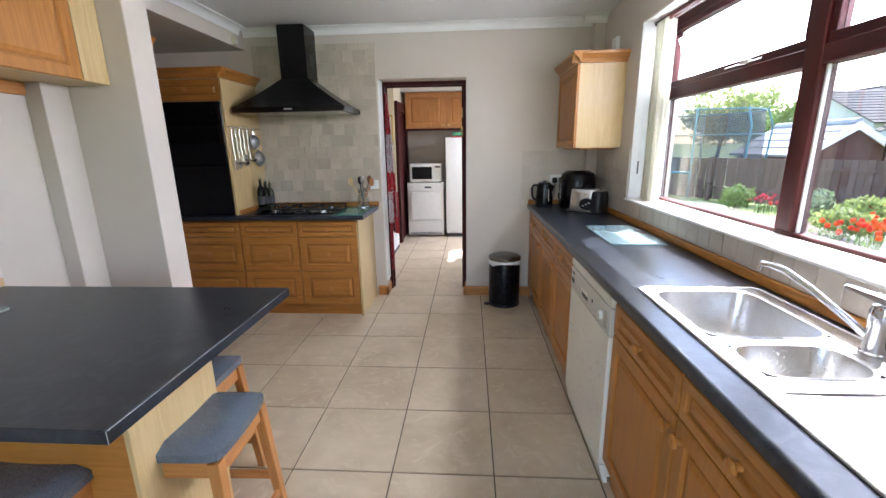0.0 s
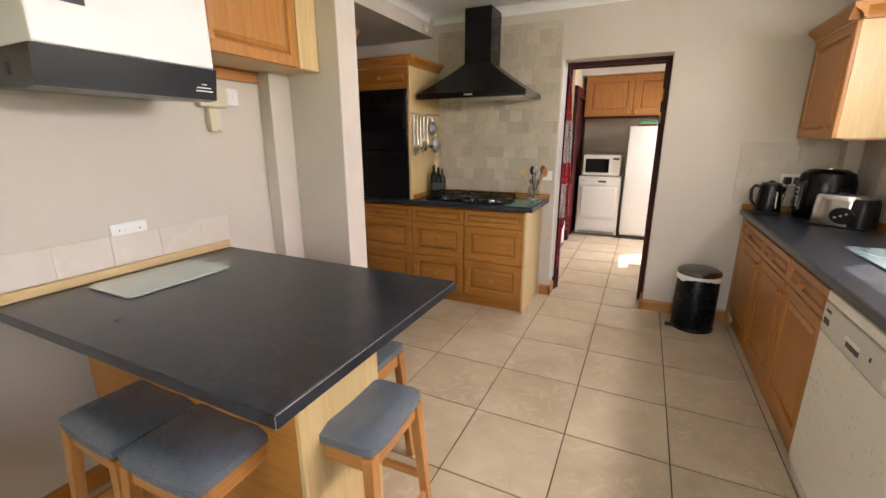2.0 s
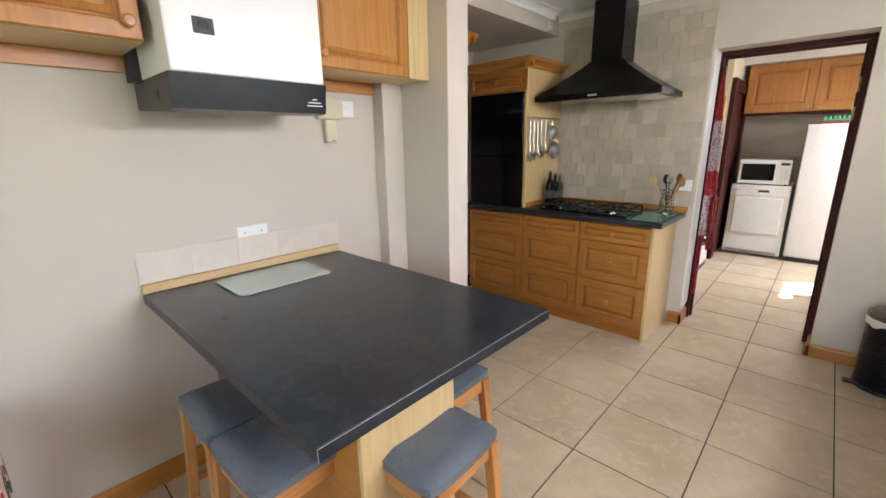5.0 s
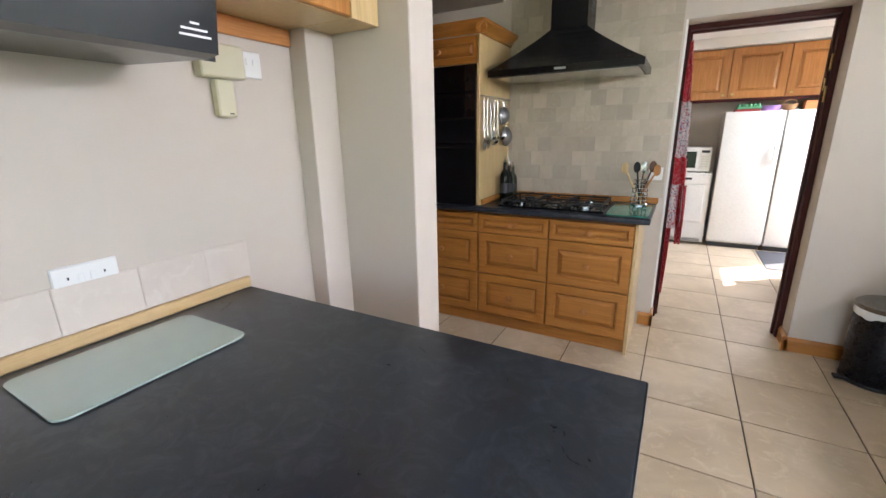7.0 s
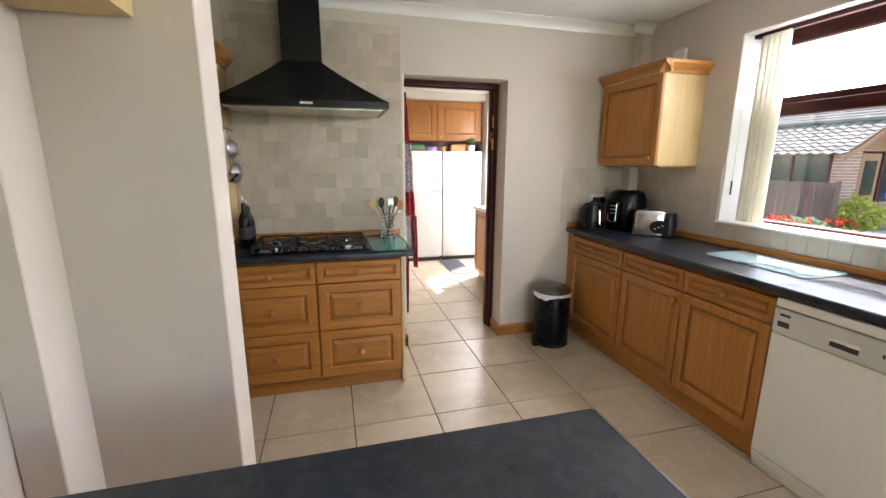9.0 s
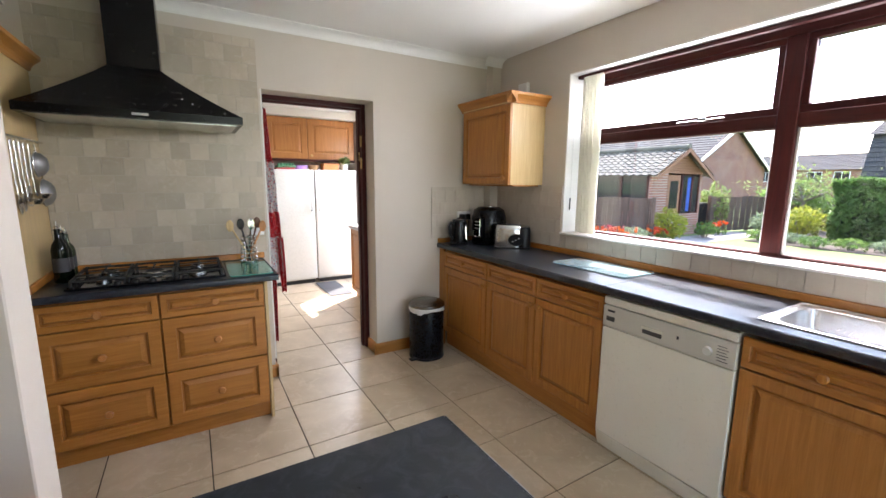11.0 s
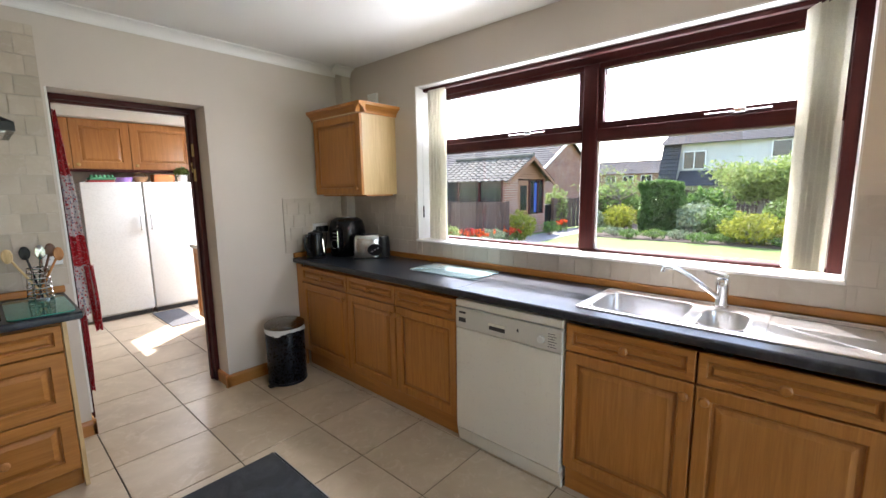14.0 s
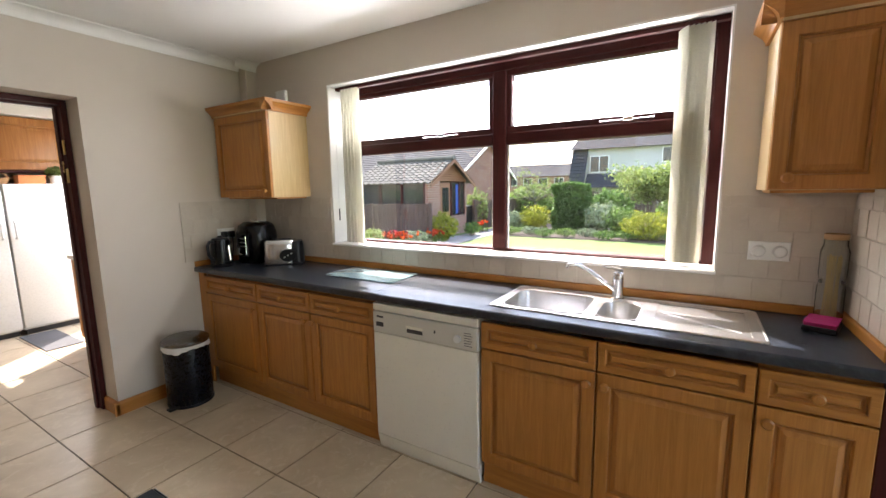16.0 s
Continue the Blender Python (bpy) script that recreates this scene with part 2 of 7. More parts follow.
BLUEGLASS = surface("pale_blue_glass_board", (0.30, 0.44, 0.47), 0.08, vary=0.08, relief=0.0, coat=0.8)
JARGLASS = glass("jar_glass", (0.95, 0.96, 0.93))
BLINDCLOTH = veil("cream_blind_cloth", (0.84, 0.82, 0.73), 0.62)
BINBODY = surface("black_bin_lacquer", (0.004, 0.0045, 0.007), 0.28, vary=0.2, relief=0.02, spec=0.25)
LIDGREY = surface("dark_steel_lid", (0.20, 0.19, 0.18), 0.25, 1.0, vary=0.1)
LINER = surface("white_bin_liner", (0.75, 0.75, 0.74), 0.5, vary=0.08, relief=0.3)
MAGENTA = surface("magenta_cover", (0.45, 0.02, 0.16), 0.5, vary=0.1)
PAPER = surface("paper_white", (0.70, 0.68, 0.62), 0.8, vary=0.05)
CORK = surface("cork", (0.42, 0.24, 0.11), 0.9, vary=0.25, fine=80, relief=0.4)
PASTA = surface("dry_spaghetti", (0.62, 0.47, 0.20), 0.7, vary=0.15)
MATGREY = surface("grey_door_mat", (0.085, 0.085, 0.09), 0.95, vary=0.25, fine=220, relief=0.8)
LILAC = surface("lilac_plastic", (0.42, 0.24, 0.60), 0.4, vary=0.1)
TERRACOTTA = surface("terracotta", (0.52, 0.18, 0.06), 0.8, vary=0.15)
GREENCARD = surface("green_card", (0.08, 0.28, 0.14), 0.8, vary=0.2)
REDCARD = surface("red_card", (0.45, 0.05, 0.05), 0.7, vary=0.2)
BOTTLE = surface("dark_bottle_glass", (0.002, 0.004, 0.002), 0.10, vary=0.1, relief=0, spec=0.2)
SILVERPRINT = surface("silver_print", (0.5, 0.5, 0.5), 0.4, 0.6, vary=0.05)
DARKPRINT = surface("dark_print", (0.03, 0.03, 0.035), 0.5, vary=0.05)


def spotted(name, ground, spot, third, scale, size):
    """Cloth with a printed pattern of small blots in two colours."""
    m, nt, b = nodes_of(name)
    v = coords(nt, shift=False)
    vo = nt.nodes.new("ShaderNodeTexVoronoi")
    vo.inputs["Scale"].default_value = scale
    nt.links.new(v, vo.inputs["Vector"])
    dots = ramp(nt, vo.outputs["Distance"], size, size + 0.06, 1, 0)
    pick = nt.nodes.new("ShaderNodeSeparateColor")
    nt.links.new(vo.outputs["Color"], pick.inputs[0])
    two = mixcol(nt, ramp(nt, pick.outputs[0], 0.49, 0.51), spot, third)
    c = mixcol(nt, dots, ground, two)
    weave = noise_tex(nt, v, 300, 2)
    nt.links.new(c, b.inputs["Base Color"])
    b.inputs["Roughness"].default_value = 0.9
    bump(nt, b, weave, 0.3, 0.001)
    return m


APRONRED = spotted("red_dotted_cotton", (0.50, 0.02, 0.03), (0.75, 0.70, 0.68), (0.75, 0.70, 0.68), 110, 0.22)
APRONPALE = spotted("pale_printed_cotton", (0.66, 0.62, 0.62), (0.22, 0.22, 0.30), (0.50, 0.06, 0.08), 62, 0.36)
FLORAL = spotted("floral_cotton", (0.72, 0.68, 0.60), (0.55, 0.05, 0.07), (0.08, 0.26, 0.16), 14, 0.38)

m, nt, b = nodes_of("lawn_grass")
v = coords(nt, shift=False)
c = mixcol(nt, ramp(nt, noise_tex(nt, v, 0.5), 0.3, 0.7), (0.10, 0.15, 0.03), (0.16, 0.215, 0.045))
c = mixcol(nt, ramp(nt, noise_tex(nt, v, 30, 4), 0.4, 0.7, 0, 0.6), c, (0.06, 0.11, 0.02))
nt.links.new(c, b.inputs["Base Color"])
b.inputs["Roughness"].default_value = 0.9
bump(nt, b, noise_tex(nt, v, 60, 3), 0.6, 0.02)
GRASS = m
PAVING = stone_tile("grey_garden_paving", (0.20, 0.19, 0.175), (0.26, 0.25, 0.23), (0.16, 0.15, 0.14), 0.85, 1.5, 0.1)
SOIL = surface("bed_soil", (0.07, 0.05, 0.035), 0.95, vary=0.3, fine=30, relief=0.8)
FENCEWOOD = wood("weathered_fence_board", (0.075, 0.045, 0.032), (0.15, 0.095, 0.07), "z", rough=0.85, coat=0.0, each=0.3)
BRICKRED = brick_like("red_brick", (0.33, 0.135, 0.08), (0.38, 0.33, 0.28), 0.225, 0.075)
BRICKDARK = brick_like("dark_red_brick", (0.27, 0.085, 0.05), (0.30, 0.25, 0.21), 0.225, 0.075)
ROOFGREY = brick_like("grey_brown_roof_tiles", (0.062, 0.060, 0.060), (0.010, 0.010, 0.010), 0.3, 0.34, joint=0.075)
ROOFDARK = brick_like("near_black_roof_tiles", (0.016, 0.017, 0.020), (0.06, 0.06, 0.065), 0.3, 0.34, joint=0.035)
ROOFMOSS = surface("mossy_roof_tile", (0.13, 0.12, 0.095), 0.9, vary=0.35, scale=2, fine=12, relief=0.5, each=0.3)
RENDERWHITE = surface("white_wall_render", (0.45, 0.44, 0.41), 0.9, vary=0.08)
CLADDING = wood("cedar_cladding", (0.20, 0.085, 0.04), (0.32, 0.15, 0.075), "x", rough=0.7, coat=0.0)
BARK = surface("bark", (0.16, 0.13, 0.10), 0.95, vary=0.35, fine=25, relief=0.8)
NETTING = veil("dark_net", (0.05, 0.06, 0.07), 0, 0.42)
TEAL = surface("teal_painted_tube", (0.03, 0.16, 0.20), 0.4, vary=0.1)
L_HEDGE = leafy("dark_hedge_leaf", (0.07, 0.15, 0.03), (0.17, 0.28, 0.07))
L_LIGHT = leafy("fresh_green_leaf", (0.17, 0.24, 0.06), (0.34, 0.40, 0.13))
L_YELLOW = leafy("yellow_green_leaf", (0.20, 0.25, 0.025), (0.44, 0.42, 0.05))
L_GREY = leafy("grey_green_leaf", (0.14, 0.20, 0.11), (0.28, 0.34, 0.20))
L_MID = leafy("mid_green_leaf", (0.10, 0.19, 0.04), (0.21, 0.31, 0.08))
SPLASHTILE = stone_tile("plain_cream_wall_tile", (0.50, 0.435, 0.36), (0.56, 0.495, 0.415), (0.60, 0.54, 0.46), 0.38, 3.0, 0.10, 0.15)
BARTILE = stone_tile("pale_pinkish_wall_tile", (0.60, 0.52, 0.45), (0.66, 0.59, 0.52), (0.70, 0.64, 0.57), 0.35, 3.0, 0.06, 0.12)
PETAL = leafy("red_orange_petal", (0.62, 0.05, 0.02), (0.75, 0.20, 0.03))
PETALPINK = leafy("pink_petal", (0.65, 0.05, 0.14), (0.70, 0.10, 0.05))

# ---- builders ----


def thing(name, at, label, category, group="", kind=""):
    o = new(name)
    o.empty_display_size = 0.05
    o.location = at
    return tagged(o, label, category, group, kind)


def root_shift(parent):
    p = parent
    off = Vector((0, 0, 0))
    while p is not None:
        off += p.location
        p = p.parent
    return off


def part(name, bm, material, parent=None, label="", smooth=False):
    """One bmesh, drawn in world metres, as one mesh object under a thing or a part."""
    me = bpy.data.meshes.new(name)
    off = root_shift(parent)
    if off.length:
        bmesh.ops.translate(bm, verts=bm.verts, vec=-off)
    bm.normal_update()
    if smooth:
        for f in bm.faces:
            f.smooth = True
    bm.to_mesh(me)
    bm.free()
    me.materials.append(material)
    if smooth:
        me.set_sharp_from_angle(angle=radians(38))
    o = new(name, me)
    if parent is not None:
        o.parent = parent
    if label:
        o["label"] = label
    return o


def alone(name, bm, material, label, category, kind="", at=None, smooth=False, group=""):
    """A thing that is one mesh."""
    if at is not None:
        bmesh.ops.translate(bm, verts=bm.verts, vec=-Vector(at))
    o = part(name, bm, material, None, "", smooth)
    if at is not None:
        o.location = at
    return tagged(o, label, category, group, kind)


def box(x0, x1, y0, y1, z0, z1, bevel=0.0, bm=None, seg=1):
    own = bmesh.new()
    bmesh.ops.create_cube(own, size=1.0)
    bmesh.ops.scale(own, vec=(abs(x1 - x0), abs(y1 - y0), abs(z1 - z0)), verts=own.verts)
    bmesh.ops.translate(own, vec=((x0 + x1) / 2, (y0 + y1) / 2, (z0 + z1) / 2), verts=own.verts)
    if bevel:
        bmesh.ops.bevel(own, geom=own.edges[:], offset=bevel, segments=seg, affect="EDGES", profile=0.6)
    if bm is None:
        return own
    return join(bm, own)


def join(bm, other, m=None):
    """Adds other's geometry to bm."""
    if m is not None:
        bmesh.ops.transform(other, matrix=m, verts=other.verts)
    tmp = bpy.data.meshes.new("tmp")
    other.to_mesh(tmp)
    other.free()
    bm.from_mesh(tmp)
    bpy.data.meshes.remove(tmp)
    return bm


def moved(bm, m):
    bmesh.ops.transform(bm, matrix=m, verts=bm.verts)
    return bm


def lathe(profile, seg=20, bm=None):
    """A turned solid round z from (radius, height) pairs."""
    own = bmesh.new()
    rings = []
    for r, z in profile:
        if r < 1e-5:
            rings.append([own.verts.new((0, 0, z))])
        else:
            rings.append([own.verts.new((r * math.cos(2 * math.pi * i / seg), r * math.sin(2 * math.pi * i / seg), z)) for i in range(seg)])
    for a, b2 in zip(rings, rings[1:]):
        for i in range(seg):
            j = (i + 1) % seg
            q = [a[i % len(a)], a[j % len(a)], b2[j % len(b2)], b2[i % len(b2)]]
            q = list(dict.fromkeys(q))
            if len(q) > 2:
                own.faces.new(q)
    for ring in (rings[0], rings[-1]):
        if len(ring) > 2:
            own.faces.new(ring)
    bmesh.ops.recalc_face_normals(own, faces=own.faces)
    return own if bm is None else join(bm, own)


def tube(points, r, seg=8, bm=None, taper=1.0):
    """A round bar along a line of points."""
    own = bmesh.new()
    pts = [Vector(p) for p in points]
    rings = []
    for i, p in enumerate(pts):
        d = (pts[min(i + 1, len(pts) - 1)] - pts[max(i - 1, 0)]).normalized()
        u = d.orthogonal().normalized() if i == 0 else (u0 - d * u0.dot(d)).normalized()
        u0 = u
        w = d.cross(u)
        k = r * (1 + (taper - 1) * i / max(1, len(pts) - 1))
        rings.append([own.verts.new(p + k * (math.cos(2 * math.pi * j / seg) * u + math.sin(2 * math.pi * j / seg) * w)) for j in range(seg)])
    for a, b2 in zip(rings, rings[1:]):
        for j in range(seg):
            own.faces.new((a[j], a[(j + 1) % seg], b2[(j + 1) % seg], b2[j]))
    own.faces.new(rings[0][::-1])
    own.faces.new(rings[-1])
    bmesh.ops.recalc_face_normals(own, faces=own.faces)
    return own if bm is None else join(bm, own)


def prism(profile, axis, a, b2):
    """A moulding: a closed profile in the plane across axis, drawn out from a to b2."""
    own = bmesh.new()
    put = {"x": lambda p, s: (s, p[0], p[1]), "y": lambda p, s: (p[0], s, p[1]), "z": lambda p, s: (p[0], p[1], s)}[axis]
    e0 = [own.verts.new(put(p, a)) for p in profile]
    e1 = [own.verts.new(put(p, b2)) for p in profile]
    n = len(profile)
    for i in range(n):
        own.faces.new((e0[i], e0[(i + 1) % n], e1[(i + 1) % n], e1[i]))
    own.faces.new(e0[::-1])
    own.faces.new(e1)
    bmesh.ops.recalc_face_normals(own, faces=own.faces)
    return own


def rings_slab(w, h, rings, back):
    """A fielded front in the x-z plane, facing -y: rings of (inset, depth) from the edge to the middle."""
    own = bmesh.new()

    def ring(inset, depth):
        x, z = w / 2 - inset, h / 2 - inset
        return [own.verts.new(p) for p in ((-x, depth, -z), (x, depth, -z), (x, depth, z), (-x, depth, z))]
    rs = [ring(0, back)] + [ring(i, d) for i, d in rings]
    for a, b2 in zip(rs, rs[1:]):
        for i in range(4):
            own.faces.new((a[i], a[(i + 1) % 4], b2[(i + 1) % 4], b2[i]))
    own.faces.new(rs[-1])
    own.faces.new(rs[0][::-1])
    bmesh.ops.recalc_face_normals(own, faces=own.faces)
    return own


def door_bm(w, h, field=0.055):
    f = min(field, w * 0.22, h * 0.26)
    return rings_slab(w, h, [(0, 0.004), (0.004, 0), (f - 0.005, 0), (f - 0.001, 0.004), (f + 0.001, 0.0115), (f + 0.009, 0.0125), (f + 0.014, 0.009), (f + min(0.034, f * 0.6), 0.0008)], 0.020)


def knob_bm(r=0.0195):
    k = lathe([(0, 0), (r * 0.55, 0), (r * 0.5, 0.010), (r * 0.62, 0.013), (r, 0.018), (r * 1.02, 0.023), (r * 0.75, 0.029), (0, 0.031)], 14)
    return moved(k, Matrix.Rotation(radians(90), 4, "X"))


FACE = {"-y": Matrix.Identity(4), "-x": Matrix.Rotation(radians(-90), 4, "Z"), "+x": Matrix.Rotation(radians(90), 4, "Z"), "+y": Matrix.Rotation(radians(180), 4, "Z")}


def front(name, facing, centre, w, h, parent, material, knob_at=None, knob_mat=None, field=0.055, groove_mat=None):
    """A fielded door or drawer front with its turned knob; knob_at is given across and up from its middle."""
    m = Matrix.Translation(centre) @ FACE[facing]
    o = part(name, moved(door_bm(w, h, field), m), material, parent)
    f = min(field, w * 0.22, h * 0.26)
    # darker bead: stain and groove shade put into one colour
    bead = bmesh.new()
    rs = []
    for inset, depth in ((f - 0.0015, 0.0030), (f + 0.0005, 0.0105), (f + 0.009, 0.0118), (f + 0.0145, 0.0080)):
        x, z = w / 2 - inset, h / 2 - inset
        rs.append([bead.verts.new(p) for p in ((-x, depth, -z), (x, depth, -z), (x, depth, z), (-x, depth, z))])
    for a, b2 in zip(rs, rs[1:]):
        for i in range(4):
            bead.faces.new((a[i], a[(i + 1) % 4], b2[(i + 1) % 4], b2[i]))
    part("stained_groove", moved(bead, m), groove_mat or GROOVE, o, "darker groove with stain and shade in its colour")
    if knob_at is not None:
        k = moved(knob_bm(), m @ Matrix.Translation((knob_at[0], 0, knob_at[1])))
        part("knob", k, knob_mat or PINE, o, "", True)
    return o


def text_bm(words, size, m, depth=0.0004):
    cu = bpy.data.curves.new("t", "FONT")
    cu.body, cu.size, cu.extrude, cu.align_x, cu.align_y = words, size, depth, "CENTER", "CENTER"
    ob = bpy.data.objects.new("t", cu)
    me = ob.to_mesh()
    own = bmesh.new()
    own.from_mesh(me)
    ob.to_mesh_clear()
    bpy.data.objects.remove(ob)
    bpy.data.curves.remove(cu)
    return moved(own, m)


def leaves(count, centre, radii, size, seed, shell=0.55, flat=0.0, low=-1.0):
    """A crown of small bent leaves in an uneven ball, as vertices and faces."""
    rng = np.random.default_rng(seed)
    d = rng.normal(size=(count, 3))
    d /= np.linalg.norm(d, axis=1)[:, None]
    d[:, 2] = np.maximum(d[:, 2], low)
    lump = 1 + 0.16 * np.sin(5 * d[:, 0] + seed) * np.sin(6 * d[:, 1] + 2 * seed) + 0.12 * np.sin(9 * d[:, 2] + 7 * d[:, 0] + seed)
    r = (shell + (1 - shell) * rng.random(count) ** 0.6) * lump
    p = d * r[:, None] * np.array(radii) + np.array(centre)
    a = rng.normal(size=(count, 3))
    a /= np.linalg.norm(a, axis=1)[:, None]
    b2 = np.cross(a, d + 0.5 * rng.normal(size=(count, 3)))
    b2 /= np.linalg.norm(b2, axis=1)[:, None] + 1e-6
    s = size * (0.6 + 0.8 * rng.random(count))[:, None]
    v4 = np.stack([p - a * s, p + b2 * s * 0.45, p + a * s, p - b2 * s * 0.45], axis=1).reshape(-1, 3)
    return v4


def leaf_mesh(name, v4, material, parent, label=""):
    me = bpy.data.meshes.new(name)
    n = len(v4) // 4
    off = np.array(root_shift(parent))
    me.from_pydata((v4 - off).tolist(), [], [(4 * i, 4 * i + 1, 4 * i + 2, 4 * i + 3) for i in range(n)])
    me.materials.append(material)
    o = new(name, me)
    o.parent = parent
    if label:
        o["label"] = label
    return o


def uv_box(bm):
    """Planar texture coordinates in metres, by the way each face looks."""
    uv = bm.loops.layers.uv.verify()
    bm.normal_update()
    for f in bm.faces:
        n = f.normal
        if abs(n.z) > 0.9:
            ax = (Vector((1, 0, 0)), Vector((0, 1, 0)))
        else:
            u = Vector((-n.y, n.x, 0)).normalized()
            ax = (u, n.cross(u))
        for lp in f.loops:
            lp[uv].uv = (lp.vert.co.dot(ax[0]), lp.vert.co.dot(ax[1]))
    return bm

# ---- structure ----
WL, WR, WB = -1.875, 1.43, 4.22        # left wall, window wall, far wall of the kitchen
CEIL = 2.546
WT = 0.932                            # top of the worktops


def structure(name, bm, material, label, category):
    return tagged(part(name, bm, material), label, category, "", "structure")


# window wall with its opening
WY0, WY1, WZ0, WZ1 = 0.825, 3.318, 1.085, 2.272
bm = box(WR, 1.72, -1.75, WY0, -0.1, 2.6)
box(WR, 1.72, WY1, 4.52, -0.1, 2.6, bm=bm)
box(WR, 1.72, WY0, WY1, -0.1, WZ0, bm=bm)
box(WR, 1.72, WY0, WY1, WZ1, 2.6, bm=bm)
structure("wall_east", bm, PAINT, "beige painted wall with the wide kitchen window", "wall")
# far wall with the doorway
DX0, DX1, DZ = -0.585, 0.238, 2.094
bm = box(-2.75, DX0, WB, 4.52, -0.1, 2.6)
box(DX1, WR, WB, 4.52, -0.1, 2.6, bm=bm)
box(DX0, DX1, WB, 4.52, DZ, 2.6, bm=bm)
structure("wall_north", bm, PAINT, "beige painted wall with an open doorway", "wall")
structure("wall_west", box(-2.0, WL, -1.75, 2.32, -0.1, 2.6), PAINT, "pale beige painted wall beside the breakfast bar", "wall")
bm = box(-2.75, -1.42, 2.32, 2.49, -0.1, 2.6, 0.004)
structure("wall_pier", bm, PAINT, "beige painted wall pier beside the breakfast bar", "wall")
structure("pipe_boxing_1", box(WL, -1.785, 2.17, 2.32, -0.1, 2.6, 0.003), PAINT, "painted pipe boxing in the corner of the wall", "wall")
structure("wall_alcove", box(-2.85, -2.75, 2.32, 4.52, -0.1, 2.6), PAINT, "painted wall behind the oven alcove", "wall")
structure("bulkhead", box(-2.75, -1.80, 2.49, WB, 2.37, 2.6), PAINT, "painted bulkhead over the oven alcove", "wall")
structure("wall_return", box(0.90, WR, 0.245, 0.365, -0.1, 2.6, 0.003), PAINT, "short painted return wall at the worktop's end", "wall")
structure("door_frame_2", box(0.862, 0.897, 0.225, 0.385, 0, 2.1, 0.003), MAHOG, "dark mahogany-stained frame on the return wall", "door frame")
# unseen wall; its opening is assumed, to let the added fill in
bm = box(-2.0, -0.8, -1.75, -1.65, -0.1, 2.6)
box(0.9, 1.43, -1.75, -1.65, -0.1, 2.6, bm=bm)
box(-0.8, 0.9, -1.75, -1.65, 2.40, 2.6, bm=bm)
box(-0.8, 0.9, -1.75, -1.65, -0.1, 0.1, bm=bm)
structure("wall_south", bm, PAINT, "unseen closing wall with an added opening to daylight", "wall")
structure("ceiling", box(-2.85, 1.72, -1.75, 4.52, CEIL, 2.62), WHITE, "white painted ceiling", "ceiling")
structure("pipe_boxing_2", box(1.335, WR, 4.125, WB, 0, CEIL, 0.004), PAINT, "painted pipe boxing in the corner", "wall")

# utility room
UX0, UX1, UB = -1.40, 1.15, 7.62
structure("wall_utility_west", box(UX0 - 0.1, UX0, 4.52, 7.75, -0.1, 2.6), CREAM, "cream wall of the utility room", "wall")
structure("wall_utility_pier", box(UX0, -0.84, 6.55, UB, -0.1, 2.6), CREAM, "cream wall beside the inner door", "wall")
structure("wall_utility_north", box(UX0, UX1 + 0.15, UB, 7.75, -0.1, 2.6), PAINT, "beige wall behind the fridges", "wall")
bm = box(UX1, 1.30, 4.52, 6.36, -0.1, 2.6)
box(UX1, 1.30, 7.06, UB, -0.1, 2.6, bm=bm)
box(UX1, 1.30, 6.36, 7.06, -0.1, 0.02, bm=bm)
box(UX1, 1.30, 6.36, 7.06, 2.22, 2.6, bm=bm)
structure("wall_utility_east", bm, PAINT, "utility room wall with an open garden doorway", "wall")
structure("ceiling_utility", box(UX0 - 0.1, 1.3, 4.52, 7.75, 2.45, 2.62), WHITE, "white ceiling of the utility room", "ceiling")
structure("trim_utility", box(UX0, UX1, UB - 0.47, UB, 2.345, 2.45, 0.004), GLOSSWHITE, "white fascia above the utility cupboards", "trim")


def coving(axis, a, b2, wall, sign, z=CEIL):
    """Plaster coving: a hollow quarter with two beads; sign is the way it stands out from the wall."""
    pr = [(0, 0), (0, -0.066), (0.006, -0.066)]
    for i in range(7):
        t = math.pi / 2 * i / 6
        pr.append((0.060 - 0.053 * math.cos(t), -0.009 - 0.053 * (1 - math.sin(t))))
    pr += [(0.066, -0.006), (0.066, 0)]
    return prism([(wall + sign * p, z - 0.001 + q) for p, q in pr], axis, a, b2)


structure("coving_1", coving("x", -1.80, 1.335, WB, -1), GLOSSWHITE, "white plaster coving along the far wall", "coving")
structure("coving_2", coving("y", 2.49, WB - 0.09, -1.80, 1), GLOSSWHITE, "white plaster coving along the bulkhead", "coving")
bm = coving("x", 1.24, WR, 4.125, -1)
structure("coving_3", bm, GLOSSWHITE, "white coving round the pipe boxing", "coving")


def skirting(axis, a, b2, wall, sign, material):
    pr = [(0, 0), (0.018, 0), (0.018, 0.075), (0.013, 0.088), (0.006, 0.095), (0, 0.095)]
    return prism([(wall + sign * p, q) for p, q in pr], axis, a, b2)


structure("baseboard_1", skirting("y", -1.65, 2.17, WL, 1, OAKY), OAKY, "oak skirting board along the wall", "skirting")
structure("baseboard_2", skirting("x", 0.208, 0.86, WB, -1, OAKX), OAKX, "oak skirting board beside the doorway", "skirting")
structure("baseboard_3", skirting("y", WB - 0.018, 4.40, DX1, -1, OAKY), OAKY, "oak skirting return in the doorway", "skirting")
structure("baseboard_4", skirting("x", -0.668, -0.567, WB, -1, OAKX), OAKX, "short oak skirting board by the drawers", "skirting")
structure("baseboard_5", skirting("y", WB - 0.018, 4.40, DX0, 1, OAKY), OAKY, "oak skirting return in the doorway", "skirting")

